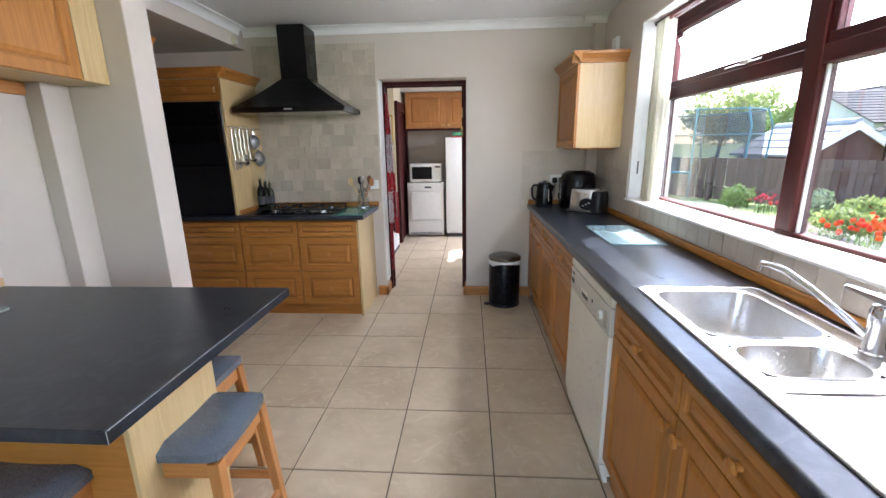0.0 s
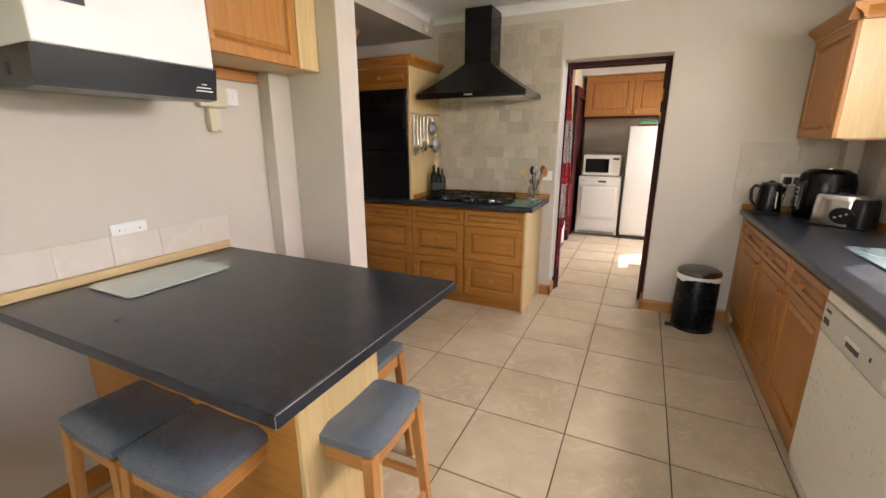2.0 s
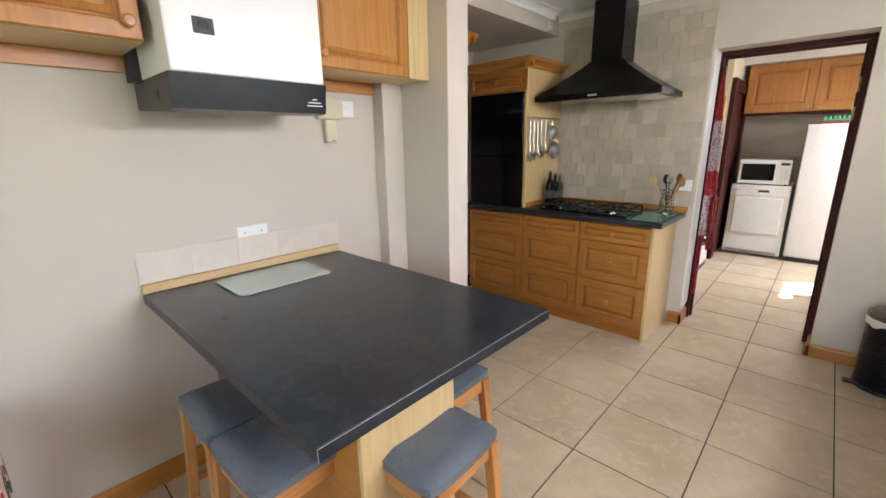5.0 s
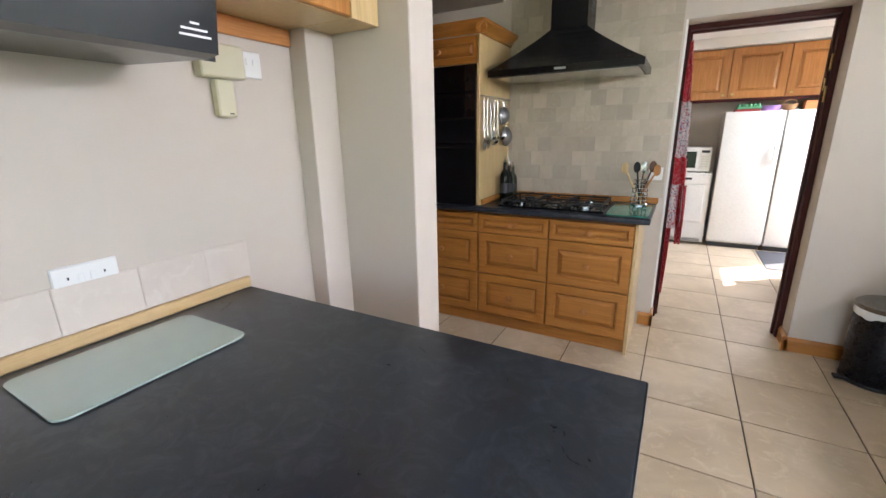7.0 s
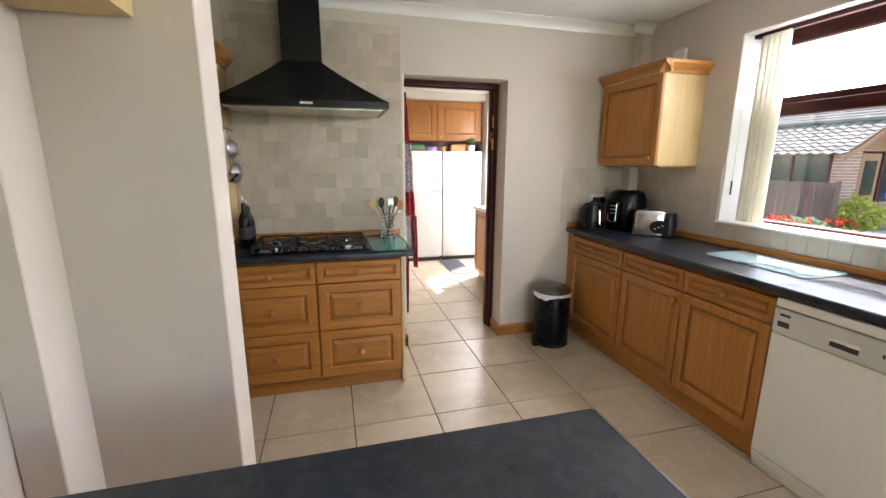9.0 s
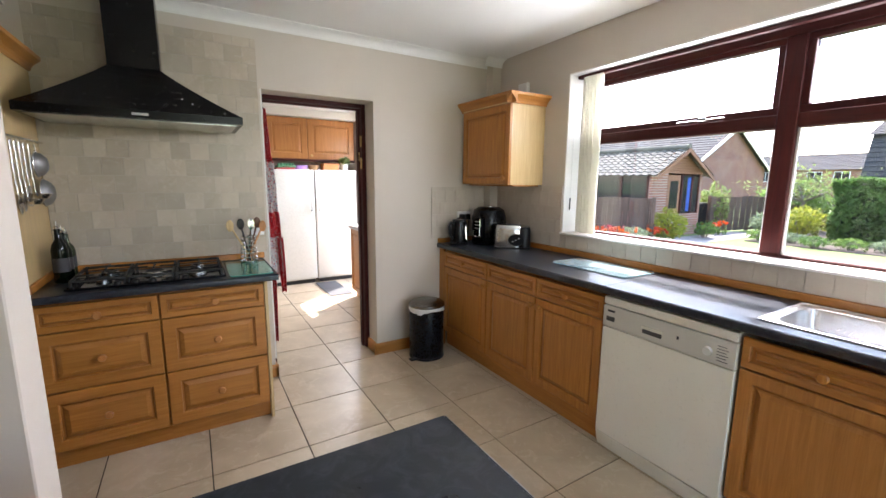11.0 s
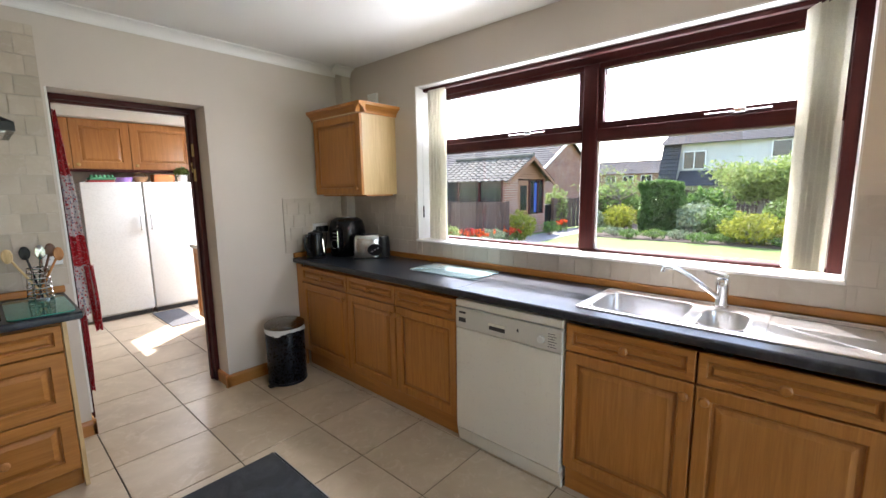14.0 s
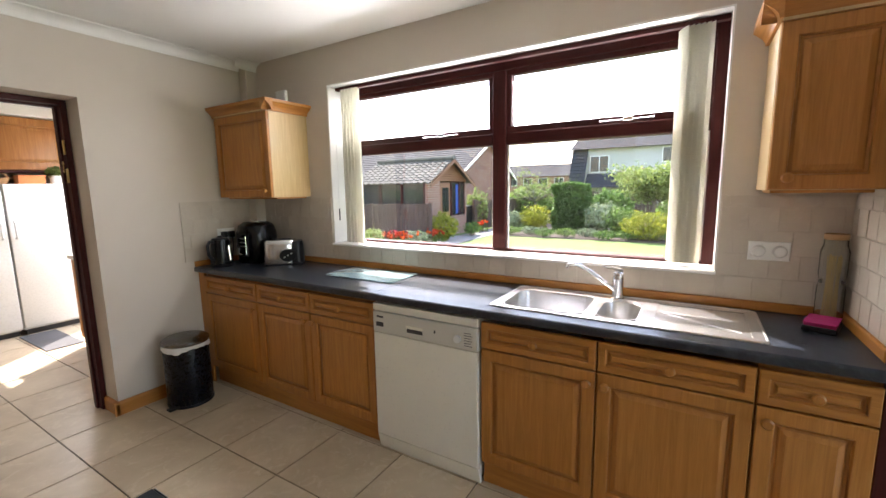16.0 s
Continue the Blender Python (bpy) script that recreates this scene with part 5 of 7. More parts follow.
part("handle", tube([(kx - 0.05, ky - 0.015, WT + 0.19), (kx - 0.10, ky - 0.03, WT + 0.200), (kx - 0.118, ky - 0.034, WT + 0.17), (kx - 0.112, ky - 0.032, WT + 0.10), (kx - 0.092, ky - 0.026, WT + 0.07), (kx - 0.07, ky - 0.02, WT + 0.06)], 0.011, 10), BLACKPLASTIC, kt, "", True)
part("spout", moved(lathe([(0.030, 0), (0.022, 0.05), (0.012, 0.055)], 12), Matrix.Translation((kx + 0.05, ky + 0.01, WT + 0.145)) @ Matrix.Rotation(radians(24), 4, "Y")), BLACK, kt, "", True)
part("water_gauge", tube([(kx + 0.030, ky - 0.072, WT + 0.05), (kx + 0.028, ky - 0.062, WT + 0.16)], 0.007, 8), CHROME, kt, "chrome gauge strip", True)

cx, cy = 1.235, 4.0
cm = thing("coffee_machine", (cx, cy, WT), "bulky black countertop cooker with a round domed body", "appliance")
part("body", moved(lathe([(0, 0.0005), (0.125, 0.0005), (0.135, 0.02), (0.14, 0.12), (0.138, 0.22), (0.122, 0.275), (0.085, 0.298), (0, 0.300)], 28), Matrix.Translation((cx, cy, WT)) @ Matrix.Diagonal((1.12, 1.06, 1.09, 1))), BLACK, cm, "", True)
part("lid_knob", moved(lathe([(0.045, 0), (0.045, 0.006), (0.028, 0.012), (0, 0.013)], 20), Matrix.Translation((cx, cy, WT + 0.3275))), CHROME, cm, "chrome lid disc", True)
fr = part("front_panel", box(cx - 0.158, cx - 0.118, cy - 0.105, cy + 0.03, WT + 0.05, WT + 0.25, 0.012, seg=2), BLACKGLASS, cm)
part("chrome_loop", tube([(cx - 0.160, cy - 0.085, WT + 0.225), (cx - 0.162, cy - 0.087, WT + 0.085), (cx - 0.162, cy - 0.04, WT + 0.068), (cx - 0.162, cy + 0.012, WT + 0.085), (cx - 0.160, cy + 0.012, WT + 0.13)], 0.004, 8), CHROME, fr, "", True)
for k in range(3):
    part("display_bar", box(cx - 0.1592, cx - 0.1575, cy - 0.065, cy - 0.01, WT + 0.20 - 0.03 * k, WT + 0.207 - 0.03 * k), SILVERPRINT, fr)
part("side_handle", tube([(cx + 0.02, cy - 0.115, WT + 0.19), (cx + 0.04, cy - 0.145, WT + 0.20), (cx + 0.075, cy - 0.14, WT + 0.20), (cx + 0.085, cy - 0.10, WT + 0.19)], 0.012, 8), BLACKPLASTIC, cm, "", True)

tx, ty = 1.255, 3.70
ts = thing("toaster", (tx, ty, WT), "brushed steel two-slice toaster with a rounded black back", "toaster")
tm = Matrix.Translation((tx, ty, WT)) @ Matrix.Rotation(radians(-40), 4, "Z") @ Matrix.Diagonal((1.12, 1.1, 1.08, 1))


def toaster_loft(x_mid, half_w, half_d, rings, power=3.2, seg=40):
    """Rounded housing: superellipse rings stacked upwards and closed above."""
    own = bmesh.new()
    rows = []
    for z, k in rings:
        row = []
        for i in range(seg):
            a = 2 * math.pi * i / seg
            c, q = math.cos(a), math.sin(a)
            row.append(own.verts.new((x_mid + half_w * k * math.copysign(abs(c) ** (2 / power), c), half_d * k * math.copysign(abs(q) ** (2 / power), q), z)))
        rows.append(row)
    for a, b2 in zip(rows, rows[1:]):
        for i in range(seg):
            own.faces.new((a[i], a[(i + 1) % seg], b2[(i + 1) % seg], b2[i]))
    own.faces.new(rows[0][::-1])
    own.faces.new(rows[-1])
    return own


part("shell", moved(toaster_loft(-0.015, 0.118, 0.088, [(0.012, 0.98), (0.04, 1.0), (0.11, 1.0), (0.145, 0.975), (0.168, 0.92), (0.178, 0.84)], 2.6), tm), STEEL, ts, "", True)
part("end_cover", moved(toaster_loft(0.080, 0.058, 0.083, [(0.012, 1.0), (0.05, 1.0), (0.12, 0.98), (0.150, 0.93), (0.166, 0.84)], 2.6), tm), BLACKPLASTIC, ts, "black plastic end", True)
part("foot_plate", moved(box(-0.13, 0.13, -0.088, 0.088, 0.0006, 0.0118, 0.003), tm), BLACKPLASTIC, ts)
for s in (-0.035, 0.035):
    part("slot", moved(box(-0.055, 0.055, s - 0.014, s + 0.014, 0.1775, 0.1795), tm), DARKPRINT, ts)
cp = part("control_panel", moved(moved(lathe([(0, 0), (0.055, 0), (0.050, 0.006), (0, 0.007)], 24), Matrix.Translation((0.03, -0.0905, 0.07)) @ Matrix.Rotation(radians(94), 4, "X") @ Matrix.Diagonal((1.05, 0.85, 1, 1))), tm), BLACKPLASTIC, ts, "", True)
for k in range(3):
    part("button", moved(box(0.0 + 0.022 * k, 0.012 + 0.022 * k, -0.102, -0.096, 0.055 + 0.012 * k, 0.064 + 0.012 * k, 0.001), tm), SILVERPRINT, cp)

# jar and books at the far end of the worktop
jx, jy = 1.352, 0.432
jar = thing("storage_jar", (jx, jy, WT), "tall glass spaghetti jar with a cork lid", "jar")
part("glass", moved(lathe([(0, 0.0005), (0.043, 0.0005), (0.046, 0.008), (0.046, 0.14), (0.041, 0.17), (0.046, 0.20), (0.046, 0.295), (0.038, 0.32), (0.038, 0.342), (0.034, 0.342), (0.034, 0.32), (0.042, 0.292), (0.042, 0.012), (0, 0.008)], 24), Matrix.Translation((jx, jy, WT))), JARGLASS, jar, "", True)
part("lid", moved(lathe([(0.036, 0), (0.039, 0.004), (0.039, 0.022), (0, 0.024)], 20), Matrix.Translation((jx, jy, WT + 0.3425))), CORK, jar, "cork lid", True)
sp = bmesh.new()
rng = random.Random(4)
for k in range(34):
    a, r = rng.uniform(0, 6.28), 0.026 * rng.random() ** 0.5
    tube([(jx + r * math.cos(a), jy + r * math.sin(a), WT + 0.011), (jx + r * math.cos(a + 0.9), jy + r * math.sin(a + 0.9), WT + 0.27 + 0.01 * rng.random())], 0.0018, 4, sp)
part("spaghetti", sp, PASTA, jar)
pile = thing("notebook", (1.20, 0.47, WT), "magenta-covered notebook lying on the worktop", "book")
bm2 = Matrix.Translation((1.235, 0.47, WT)) @ Matrix.Rotation(radians(-18), 4, "Z")
part("cover", moved(box(-0.075, 0.075, -0.05, 0.05, 0.0335, 0.0365, 0.001), bm2), MAGENTA, pile)
part("pages", moved(box(-0.072, 0.072, -0.047, 0.047, 0.0225, 0.0333), bm2), MAGENTA, pile)
cl = thing("phone_case", (1.24, 0.47, WT), "flat black case under the magenta notebook", "case")
part("body", moved(box(-0.08, 0.08, -0.052, 0.052, 0.0005, 0.0215, 0.004), bm2), BLACKPLASTIC, cl)

# pedal bin
bx, by = 0.60, 4.0
bn = thing("pedal_bin", (bx, by, 0), "black pedal bin with a steel lid and white liner", "bin")
part("body", moved(lathe([(0, 0.018), (0.143, 0.018), (0.146, 0.03), (0.146, 0.425), (0.143, 0.435), (0, 0.435)], 32), Matrix.Translation((bx, by, 0))), BINBODY, bn, "", True)
part("foot_ring", moved(lathe([(0.148, 0.0005), (0.150, 0.008), (0.147, 0.020), (0, 0.020)], 28), Matrix.Translation((bx, by, 0))), BLACKPLASTIC, bn, "", True)
ln = bmesh.new()
rng = random.Random(7)
ring0, ring1 = [], []
for i in range(40):
    a = 2 * math.pi * i / 40
    d = 0.006 * rng.random()
    ring0.append(ln.verts.new((bx + (0.149 + d) * math.cos(a), by + (0.149 + d) * math.sin(a), 0.405 + 0.016 * rng.random() + 0.012 * math.sin(3 * a))))
    ring1.append(ln.verts.new((bx + 0.1475 * math.cos(a), by + 0.1475 * math.sin(a), 0.446)))
for i in range(40):
    ln.faces.new((ring0[i], ring0[(i + 1) % 40], ring1[(i + 1) % 40], ring1[i]))
part("liner", ln, LINER, bn, "white bin liner turned over the rim", True)
part("lid", moved(lathe([(0, 0.447), (0.150, 0.447), (0.152, 0.452), (0.150, 0.470), (0.13, 0.484), (0.08, 0.493), (0, 0.495)], 32), Matrix.Translation((bx, by, 0))), LIDGREY, bn, "dark steel lid", True)
part("pedal", box(bx - 0.19, bx - 0.12, by - 0.09, by - 0.04, 0.012, 0.026, 0.004), BLACKPLASTIC, bn)

# ---- vertical blinds, drawn aside ----
for y0, y1, n, lab in ((3.075, 3.235, 5, "cream vertical blind slats stacked at the window's far side"), (0.91, 1.03, 11, "cream vertical blind slats gathered at the window's near side")):
    bl = thing("vertical_blind", (1.53, (y0 + y1) / 2, WZ1), lab, "blind", "vertical blinds")
    for k in range(n):
        y = y0 + (y1 - y0) * (k + 0.5) / n
        ang = radians(62 + 9 * (k % 2) if n > 6 else (86 if k else 12))
        hw = 0.044
        zt, zb = WZ1 - 0.034, WZ0 + (0.028 if n > 6 else 0.016)
        sl = bmesh.new()
        cols = []
        for i in range(4):
            u = -1 + 2 * i / 3
            bow = 0.006 * (1 - u * u)
            px, py = u * hw * math.sin(ang) + bow * math.cos(ang), u * hw * math.cos(ang) * (1.0 if n > 6 else 0.35) + bow * math.sin(ang)
            cols.append([sl.verts.new((1.525 + px, y + py, z)) for z in (zb, zt)])
        for a, b2 in zip(cols, cols[1:]):
            sl.faces.new((a[0], b2[0], b2[1], a[1]))
        bmesh.ops.solidify(sl, geom=sl.faces[:], thickness=0.0012)
        part("slat", sl, BLINDCLOTH, bl)
        part("weight", box(1.51, 1.54, y - 0.003, y + 0.003, zb - 0.004, zb + 0.022, 0.001), WHITEPLASTIC, bl)
    if n < 6:
        f = part("slat", box(1.488, 1.4895, y0 - 0.01, y1 + 0.0, WZ0 + 0.016, WZ1 - 0.034), BLINDCLOTH, bl)
hr = thing("blind_headrail", (1.52, 2.05, WZ1), "slim dark headrail for the vertical blinds", "blind rail")
part("rail", box(1.505, 1.545, WY0 + 0.012, WY1 - 0.012, WZ1 - 0.032, WZ1 - 0.009, 0.003), MAHOGY, hr)
part("cord", tube([(1.475, 3.288, 1.88), (1.473, 3.288, 1.36)], 0.0012, 5), WHITEPLASTIC, hr)
part("cord_toggle", tube([(1.473, 3.288, 1.36), (1.473, 3.288, 1.27)], 0.005, 8), DARKPRINT, hr, "dark cord toggle")


# ---- sockets, switches and boxes ----
def plate(name, facing, at, w, h, label, holes2=0, rocker=1, dark=False):
    m3 = Matrix.Translation(at) @ FACE[facing]
    o = thing(name, at, label, "socket" if holes2 else "switch", "wall plates")
    part("plate", moved(rings_slab(w, h, [(0, -0.005), (0.003, -0.009)], -0.0005), m3), WHITEPLASTIC, o)
    for k in range(holes2):
        cxs = (k - (holes2 - 1) / 2) * w * 0.55
        pin = bmesh.new()
        for px, pz, pw, ph in ((0, 0.016, 0.004, 0.008), (-0.011, -0.005, 0.006, 0.004), (0.011, -0.005, 0.006, 0.004)):
            box(cxs + px - pw / 2, cxs + px + pw / 2, -0.0098, -0.0088, pz - ph / 2 - 0.004, pz + ph / 2 - 0.004, bm=pin)
        part("pin_holes", moved(pin, m3), DARKPRINT, o)
    for k in range(rocker):
        cxs = (k - (rocker - 1) / 2) * 0.026
        part("rocker", moved(box(cxs - 0.006, cxs + 0.006, -0.0125, -0.0088, -0.002, 0.020, 0.001), m3), WHITEPLASTIC, o)
    return o


plate("double_socket", "+x", (WL, 1.392, 1.068), 0.148, 0.088, "white double socket above the breakfast bar", 2, 2)
plate("single_socket", "-y", (-0.655, WB - 0.010, 1.135), 0.086, 0.086, "white single socket beside the hob", 1, 1)
plate("double_socket", "-y", (1.10, WB - 0.010, 1.165), 0.146, 0.086, "white double socket behind the kettle", 2, 2)
plate("fused_switch", "+x", (WL, 1.985, 1.668), 0.086, 0.086, "white fused switch beside the boiler", 0, 2)
sw2 = plate("double_socket", "-x", (WR - 0.010, 0.636, 1.205), 0.150, 0.084, "white double outlet with two round plugs", 0, 0)
for y in (0.598, 0.674):
    part("plug", moved(lathe([(0, 0), (0.027, 0), (0.026, 0.010), (0.020, 0.022), (0, 0.024)], 18), Matrix.Translation((WR - 0.019, y, 1.205)) @ Matrix.Rotation(radians(-90), 4, "Y")), WHITEPLASTIC, sw2, "", True)
for k, (px, nm) in enumerate(((1.07, "plug"), (1.13, "plug"))):
    o = thing(nm, (px, WB - 0.02, 1.165), "black plug in the double socket", "plug", "black plugs")
    part("body", box(px - 0.022, px + 0.022, WB - 0.055, WB - 0.0195, 1.135, 1.185, 0.008, seg=2), BLACKPLASTIC, o)
    part("cable", tube([(px, WB - 0.05, 1.137), (px - 0.005, WB - 0.06, 1.05), (px - 0.02, WB - 0.05, 0.96), (px - 0.03, WB - 0.06, WT + 0.006)], 0.0035, 6), BLACKPLASTIC, o, "", True)
tb = thing("timer_box", (WL, 1.885, 1.68), "ivory heating timer with a small display", "timer")
part("body", box(WL + 0.001, WL + 0.045, 1.78, 1.935, 1.612, 1.715, 0.005), IVORY, tb)
part("display", box(WL + 0.045, WL + 0.0465, 1.79, 1.83, 1.655, 1.70), DARKPRINT, tb)
th = thing("thermostat_box", (WL, 1.88, 1.57), "small ivory junction box under the timer", "junction box")
part("body", box(WL + 0.001, WL + 0.035, 1.828, 1.892, 1.492, 1.608, 0.005), IVORY, th)
part("mark", box(WL + 0.035, WL + 0.0362, 1.862, 1.877, 1.500, 1.504), DARKPRINT, th)
al = thing("alarm_sensor", (-1.80, 4.02, 2.40), "small ivory motion detector on the bulkhead", "sensor")
part("body", box(-1.799, -1.765, 3.995, 4.045, 2.375, 2.445, 0.006, seg=2), IVORY, al)
part("lens", box(-1.7655, -1.7635, 4.003, 4.037, 2.385, 2.415), WHITEPLASTIC, al)
vt = thing("wall_vent", (WR, 3.80, 2.23), "white plastic vent box on the wall above the cabinet", "vent")
part("frame", box(WR - 0.028, WR - 0.001, 3.745, 3.86, 2.14, 2.29, 0.003), WHITEPLASTIC, vt)
for k in range(5):
    part("slat", box(WR - 0.031, WR - 0.0275, 3.757, 3.848, 2.16 + 0.024 * k, 2.172 + 0.024 * k), WHITEPLASTIC, vt)

# ---- apron in the doorway ----
ap = thing("apron", (-0.53, 4.37, 1.95), "red spotted and pale printed apron hung in the doorway", "apron")


def cloth(name, y0, pts, material, seed, fold=0.012, t=0.004):
    """A hanging strip of cloth: (height, x of its two edges) from top to bottom, with folds."""
    own = bmesh.new()
    n = 9
    prev = None
    for z, xa, xb in pts:
        row = []
        for i in range(n):
            u = i / (n - 1)
            row.append(own.verts.new((xa + (xb - xa) * u, y0 + fold * math.sin(u * 14 + seed + z * 3), z + 0.006 * math.sin(u * 9 + seed))))
        if prev:
            for i in range(n - 1):
                own.faces.new((prev[i], prev[i + 1], row[i + 1], row[i]))
        prev = row
    bmesh.ops.solidify(own, geom=own.faces[:], thickness=t)
    return part(name, own, material, ap, "", True)


cloth("strap", 4.372, [(1.99, -0.548, -0.530), (1.8, -0.552, -0.515), (1.66, -0.553, -0.508), (1.60, -0.55, -0.50)], APRONRED, 0.3)
cloth("bib", 4.366, [(1.61, -0.553, -0.495), (1.45, -0.553, -0.487), (1.30, -0.553, -0.485), (1.16, -0.553, -0.48)], APRONPALE, 1.2)
cloth("waistband", 4.358, [(1.24, -0.553, -0.478), (1.14, -0.553, -0.472), (1.05, -0.553, -0.472)], APRONRED, 2.0)
cloth("skirt", 4.364, [(1.06, -0.553, -0.472), (0.92, -0.553, -0.463), (0.80, -0.553, -0.462), (0.73, -0.553, -0.47)], APRONPALE, 2.6)
cloth("hem", 4.352, [(1.05, -0.505, -0.458), (0.8, -0.500, -0.450), (0.62, -0.49, -0.452)], APRONRED, 3.3)
cloth("tie", 4.376, [(0.78, -0.553, -0.52), (0.5, -0.553, -0.522), (0.22, -0.551, -0.53)], APRONRED, 4.0)
hk = thing("coat_hook", (-0.54, 4.40, 2.0), "small dark metal hook on the door lining", "hook")
part("hook", tube([(-0.5525, 4.398, 2.01), (-0.5525, 4.378, 2.0), (-0.5525, 4.366, 1.985), (-0.5525, 4.368, 1.999)], 0.004, 8), IRON, hk, "", True)

# ---- utility room ----


def fridge(x0, x1, hinge, label):
    y0 = 7.02
    o = thing("upright_fridge", ((x0 + x1) / 2, 7.3, 0), label, "fridge", "tall white fridges")
    part("body", box(x0, x1, y0 + 0.055, 7.60, 0.05, 1.615, 0.004), APPLIANCE, o)
    part("door", box(x0, x1, y0, y0 + 0.05, 0.075, 1.62, 0.010, seg=3), APPLIANCE, o, "", True)
    part("plinth", box(x0 + 0.02, x1 - 0.02, y0 + 0.05, y0 + 0.06, 0.0, 0.05), DARKPRINT, o)
    hx = x1 - 0.045 if hinge < 0 else x0 + 0.045
    hh = tube([(hx, y0 - 0.004, 1.05), (hx, y0 - 0.036, 1.07), (hx, y0 - 0.036, 1.22), (hx, y0 - 0.004, 1.24)], 0.012, 8)
    part("handle", hh, WHITEPLASTIC, o, "", True)
    return o


fridge(-0.115, 0.452, -1, "tall white upright fridge with a handle")
fridge(0.468, 1.06, 1, "tall white upright freezer beside the fridge")
dr = thing("tumble_dryer", (-0.455, 7.3, 0), "white tumble dryer under the microwave", "tumble dryer")
part("body", box(-0.755, -0.155, 7.055, 7.60, 0.03, 0.885, 0.006), APPLIANCE, dr)
part("top", box(-0.757, -0.153, 7.045, 7.605, 0.886, 0.908, 0.005), APPLIANCE, dr)
part("fascia", box(-0.755, -0.155, 7.045, 7.054, 0.78, 0.884, 0.003), APPLIANCE, dr)
part("door", rounded_board(-0.70, -0.21, 0.29, 0.745, 0, 1, 0.03) if False else box(-0.70, -0.21, 7.032, 7.054, 0.30, 0.755, 0.010, seg=2), APPLIANCE, dr, "square white door")
part("display", box(-0.47, -0.36, 7.0425, 7.0455, 0.82, 0.848), DARKPRINT, dr)
part("maker_plate", box(-0.73, -0.66, 7.0425, 7.0455, 0.838, 0.848), SILVERPRINT, dr)
part("lower_flap", box(-0.755, -0.155, 7.047, 7.054, 0.085, 0.265, 0.003), APPLIANCE, dr)
for k in range(4):
    part("vent_slit", box(-0.72, -0.19, 7.0455, 7.0475, 0.040 + 0.010 * k, 0.044 + 0.010 * k), DARKPRINT, dr)
mw = thing("microwave", (-0.45, 7.3, 0.908), "white microwave oven on the tumble dryer", "microwave")
part("body", box(-0.71, -0.19, 7.08, 7.46, 0.920, 1.215, 0.005), APPLIANCE, mw)
for x in (-0.68, -0.22):
    for y in (7.11, 7.43):
        part("foot", box(x - 0.015, x + 0.015, y - 0.015, y + 0.015, 0.9085, 0.920), BLACKPLASTIC, mw)
md = part("door", box(-0.708, -0.315, 7.068, 7.079, 0.925, 1.21, 0.004), APPLIANCE, mw)
part("window", box(-0.675, -0.345, 7.0655, 7.0685, 0.965, 1.165), BLACKGLASS, md, "dark glass window")
mp = part("control_panel", box(-0.311, -0.192, 7.068, 7.079, 0.925, 1.21, 0.003), APPLIANCE, mw)
part("display", box(-0.295, -0.21, 7.0655, 7.0685, 1.15, 1.18), DARKPRINT, mp)
for k in range(5):
    for j in range(2):
        part("button", box(-0.292 + 0.042 * j, -0.258 + 0.042 * j, 7.0655, 7.0685, 0.975 + 0.03 * k, 0.993 + 0.03 * k), PANELGREY, mp)
# wall cupboards
UC0, UC1 = 1.775, 2.34
for a, b2, kn in ((-0.78, -0.115, 1), (-0.115, 0.44, -1), (0.44, 1.13, -1)):
    o = thing("wall_cabinet", ((a + b2) / 2, 7.4, UC0), "orange oak wall cupboard over the fridges", "wall cabinet", "utility wall cupboards")
    part("body", box(a + 0.001, b2 - 0.001, 7.271, UB - 0.001, UC0, UC1), PINE, o)
    w = b2 - a - 0.006
    front("door", "-y", ((a + b2) / 2, 7.25, (UC0 + UC1) / 2), w, UC1 - UC0 - 0.004, o, PINE, (kn * (w / 2 - 0.045), -0.235), BRASS, 0.085, PINE)
alone("light_rail", box(-0.78, 1.13, 7.256, 7.29, UC0 - 0.032, UC0 - 0.001, 0.003), MAHOGX, "dark rail under the utility cupboards", "trim")
# what stands on the fridges
FT = 1.6155
tr = thing("egg_box", (0.1, 7.2, FT), "green moulded egg box on a red tray", "egg box")
part("tray", box(-0.02, 0.22, 7.10, 7.30, FT, FT + 0.030, 0.005), REDCARD, tr)
eg = bmesh.new()
box(-0.01, 0.23, 7.09, 7.28, FT + 0.031, FT + 0.060, 0.006, eg)
for k in range(6):
    join(eg, lathe([(0.022, 0), (0.012, 0.032), (0, 0.034)], 10), Matrix.Translation((0.015 + 0.038 * k, 7.14, FT + 0.058)))
part("box", eg, GREENCARD, tr)
pb = thing("plastic_basket", (0.32, 7.2, FT), "lilac plastic basket on the fridge", "basket")
part("basket", moved(lathe([(0, 0), (0.075, 0), (0.098, 0.058), (0.103, 0.058), (0.103, 0.062), (0.093, 0.062), (0.072, 0.005), (0, 0.005)], 18), Matrix.Translation((0.32, 7.19, FT + 0.0004)) @ Matrix.Diagonal((1, 0.8, 1, 1))), LILAC, pb, "", True)
wb = thing("wicker_bowl", (0.47, 7.2, FT), "woven brown bowl with a handle", "bowl")
part("bowl", moved(lathe([(0, 0), (0.05, 0), (0.085, 0.065), (0.088, 0.07), (0.08, 0.07), (0.045, 0.006), (0, 0.006)], 18), Matrix.Translation((0.50, 7.22, FT + 0.0004))), CORK, wb, "", True)
part("handle", tube([(0.42, 7.22, FT + 0.06), (0.46, 7.22, FT + 0.115), (0.50, 7.22, FT + 0.125), (0.54, 7.22, FT + 0.115), (0.58, 7.22, FT + 0.06)], 0.006, 6), CORK, wb)
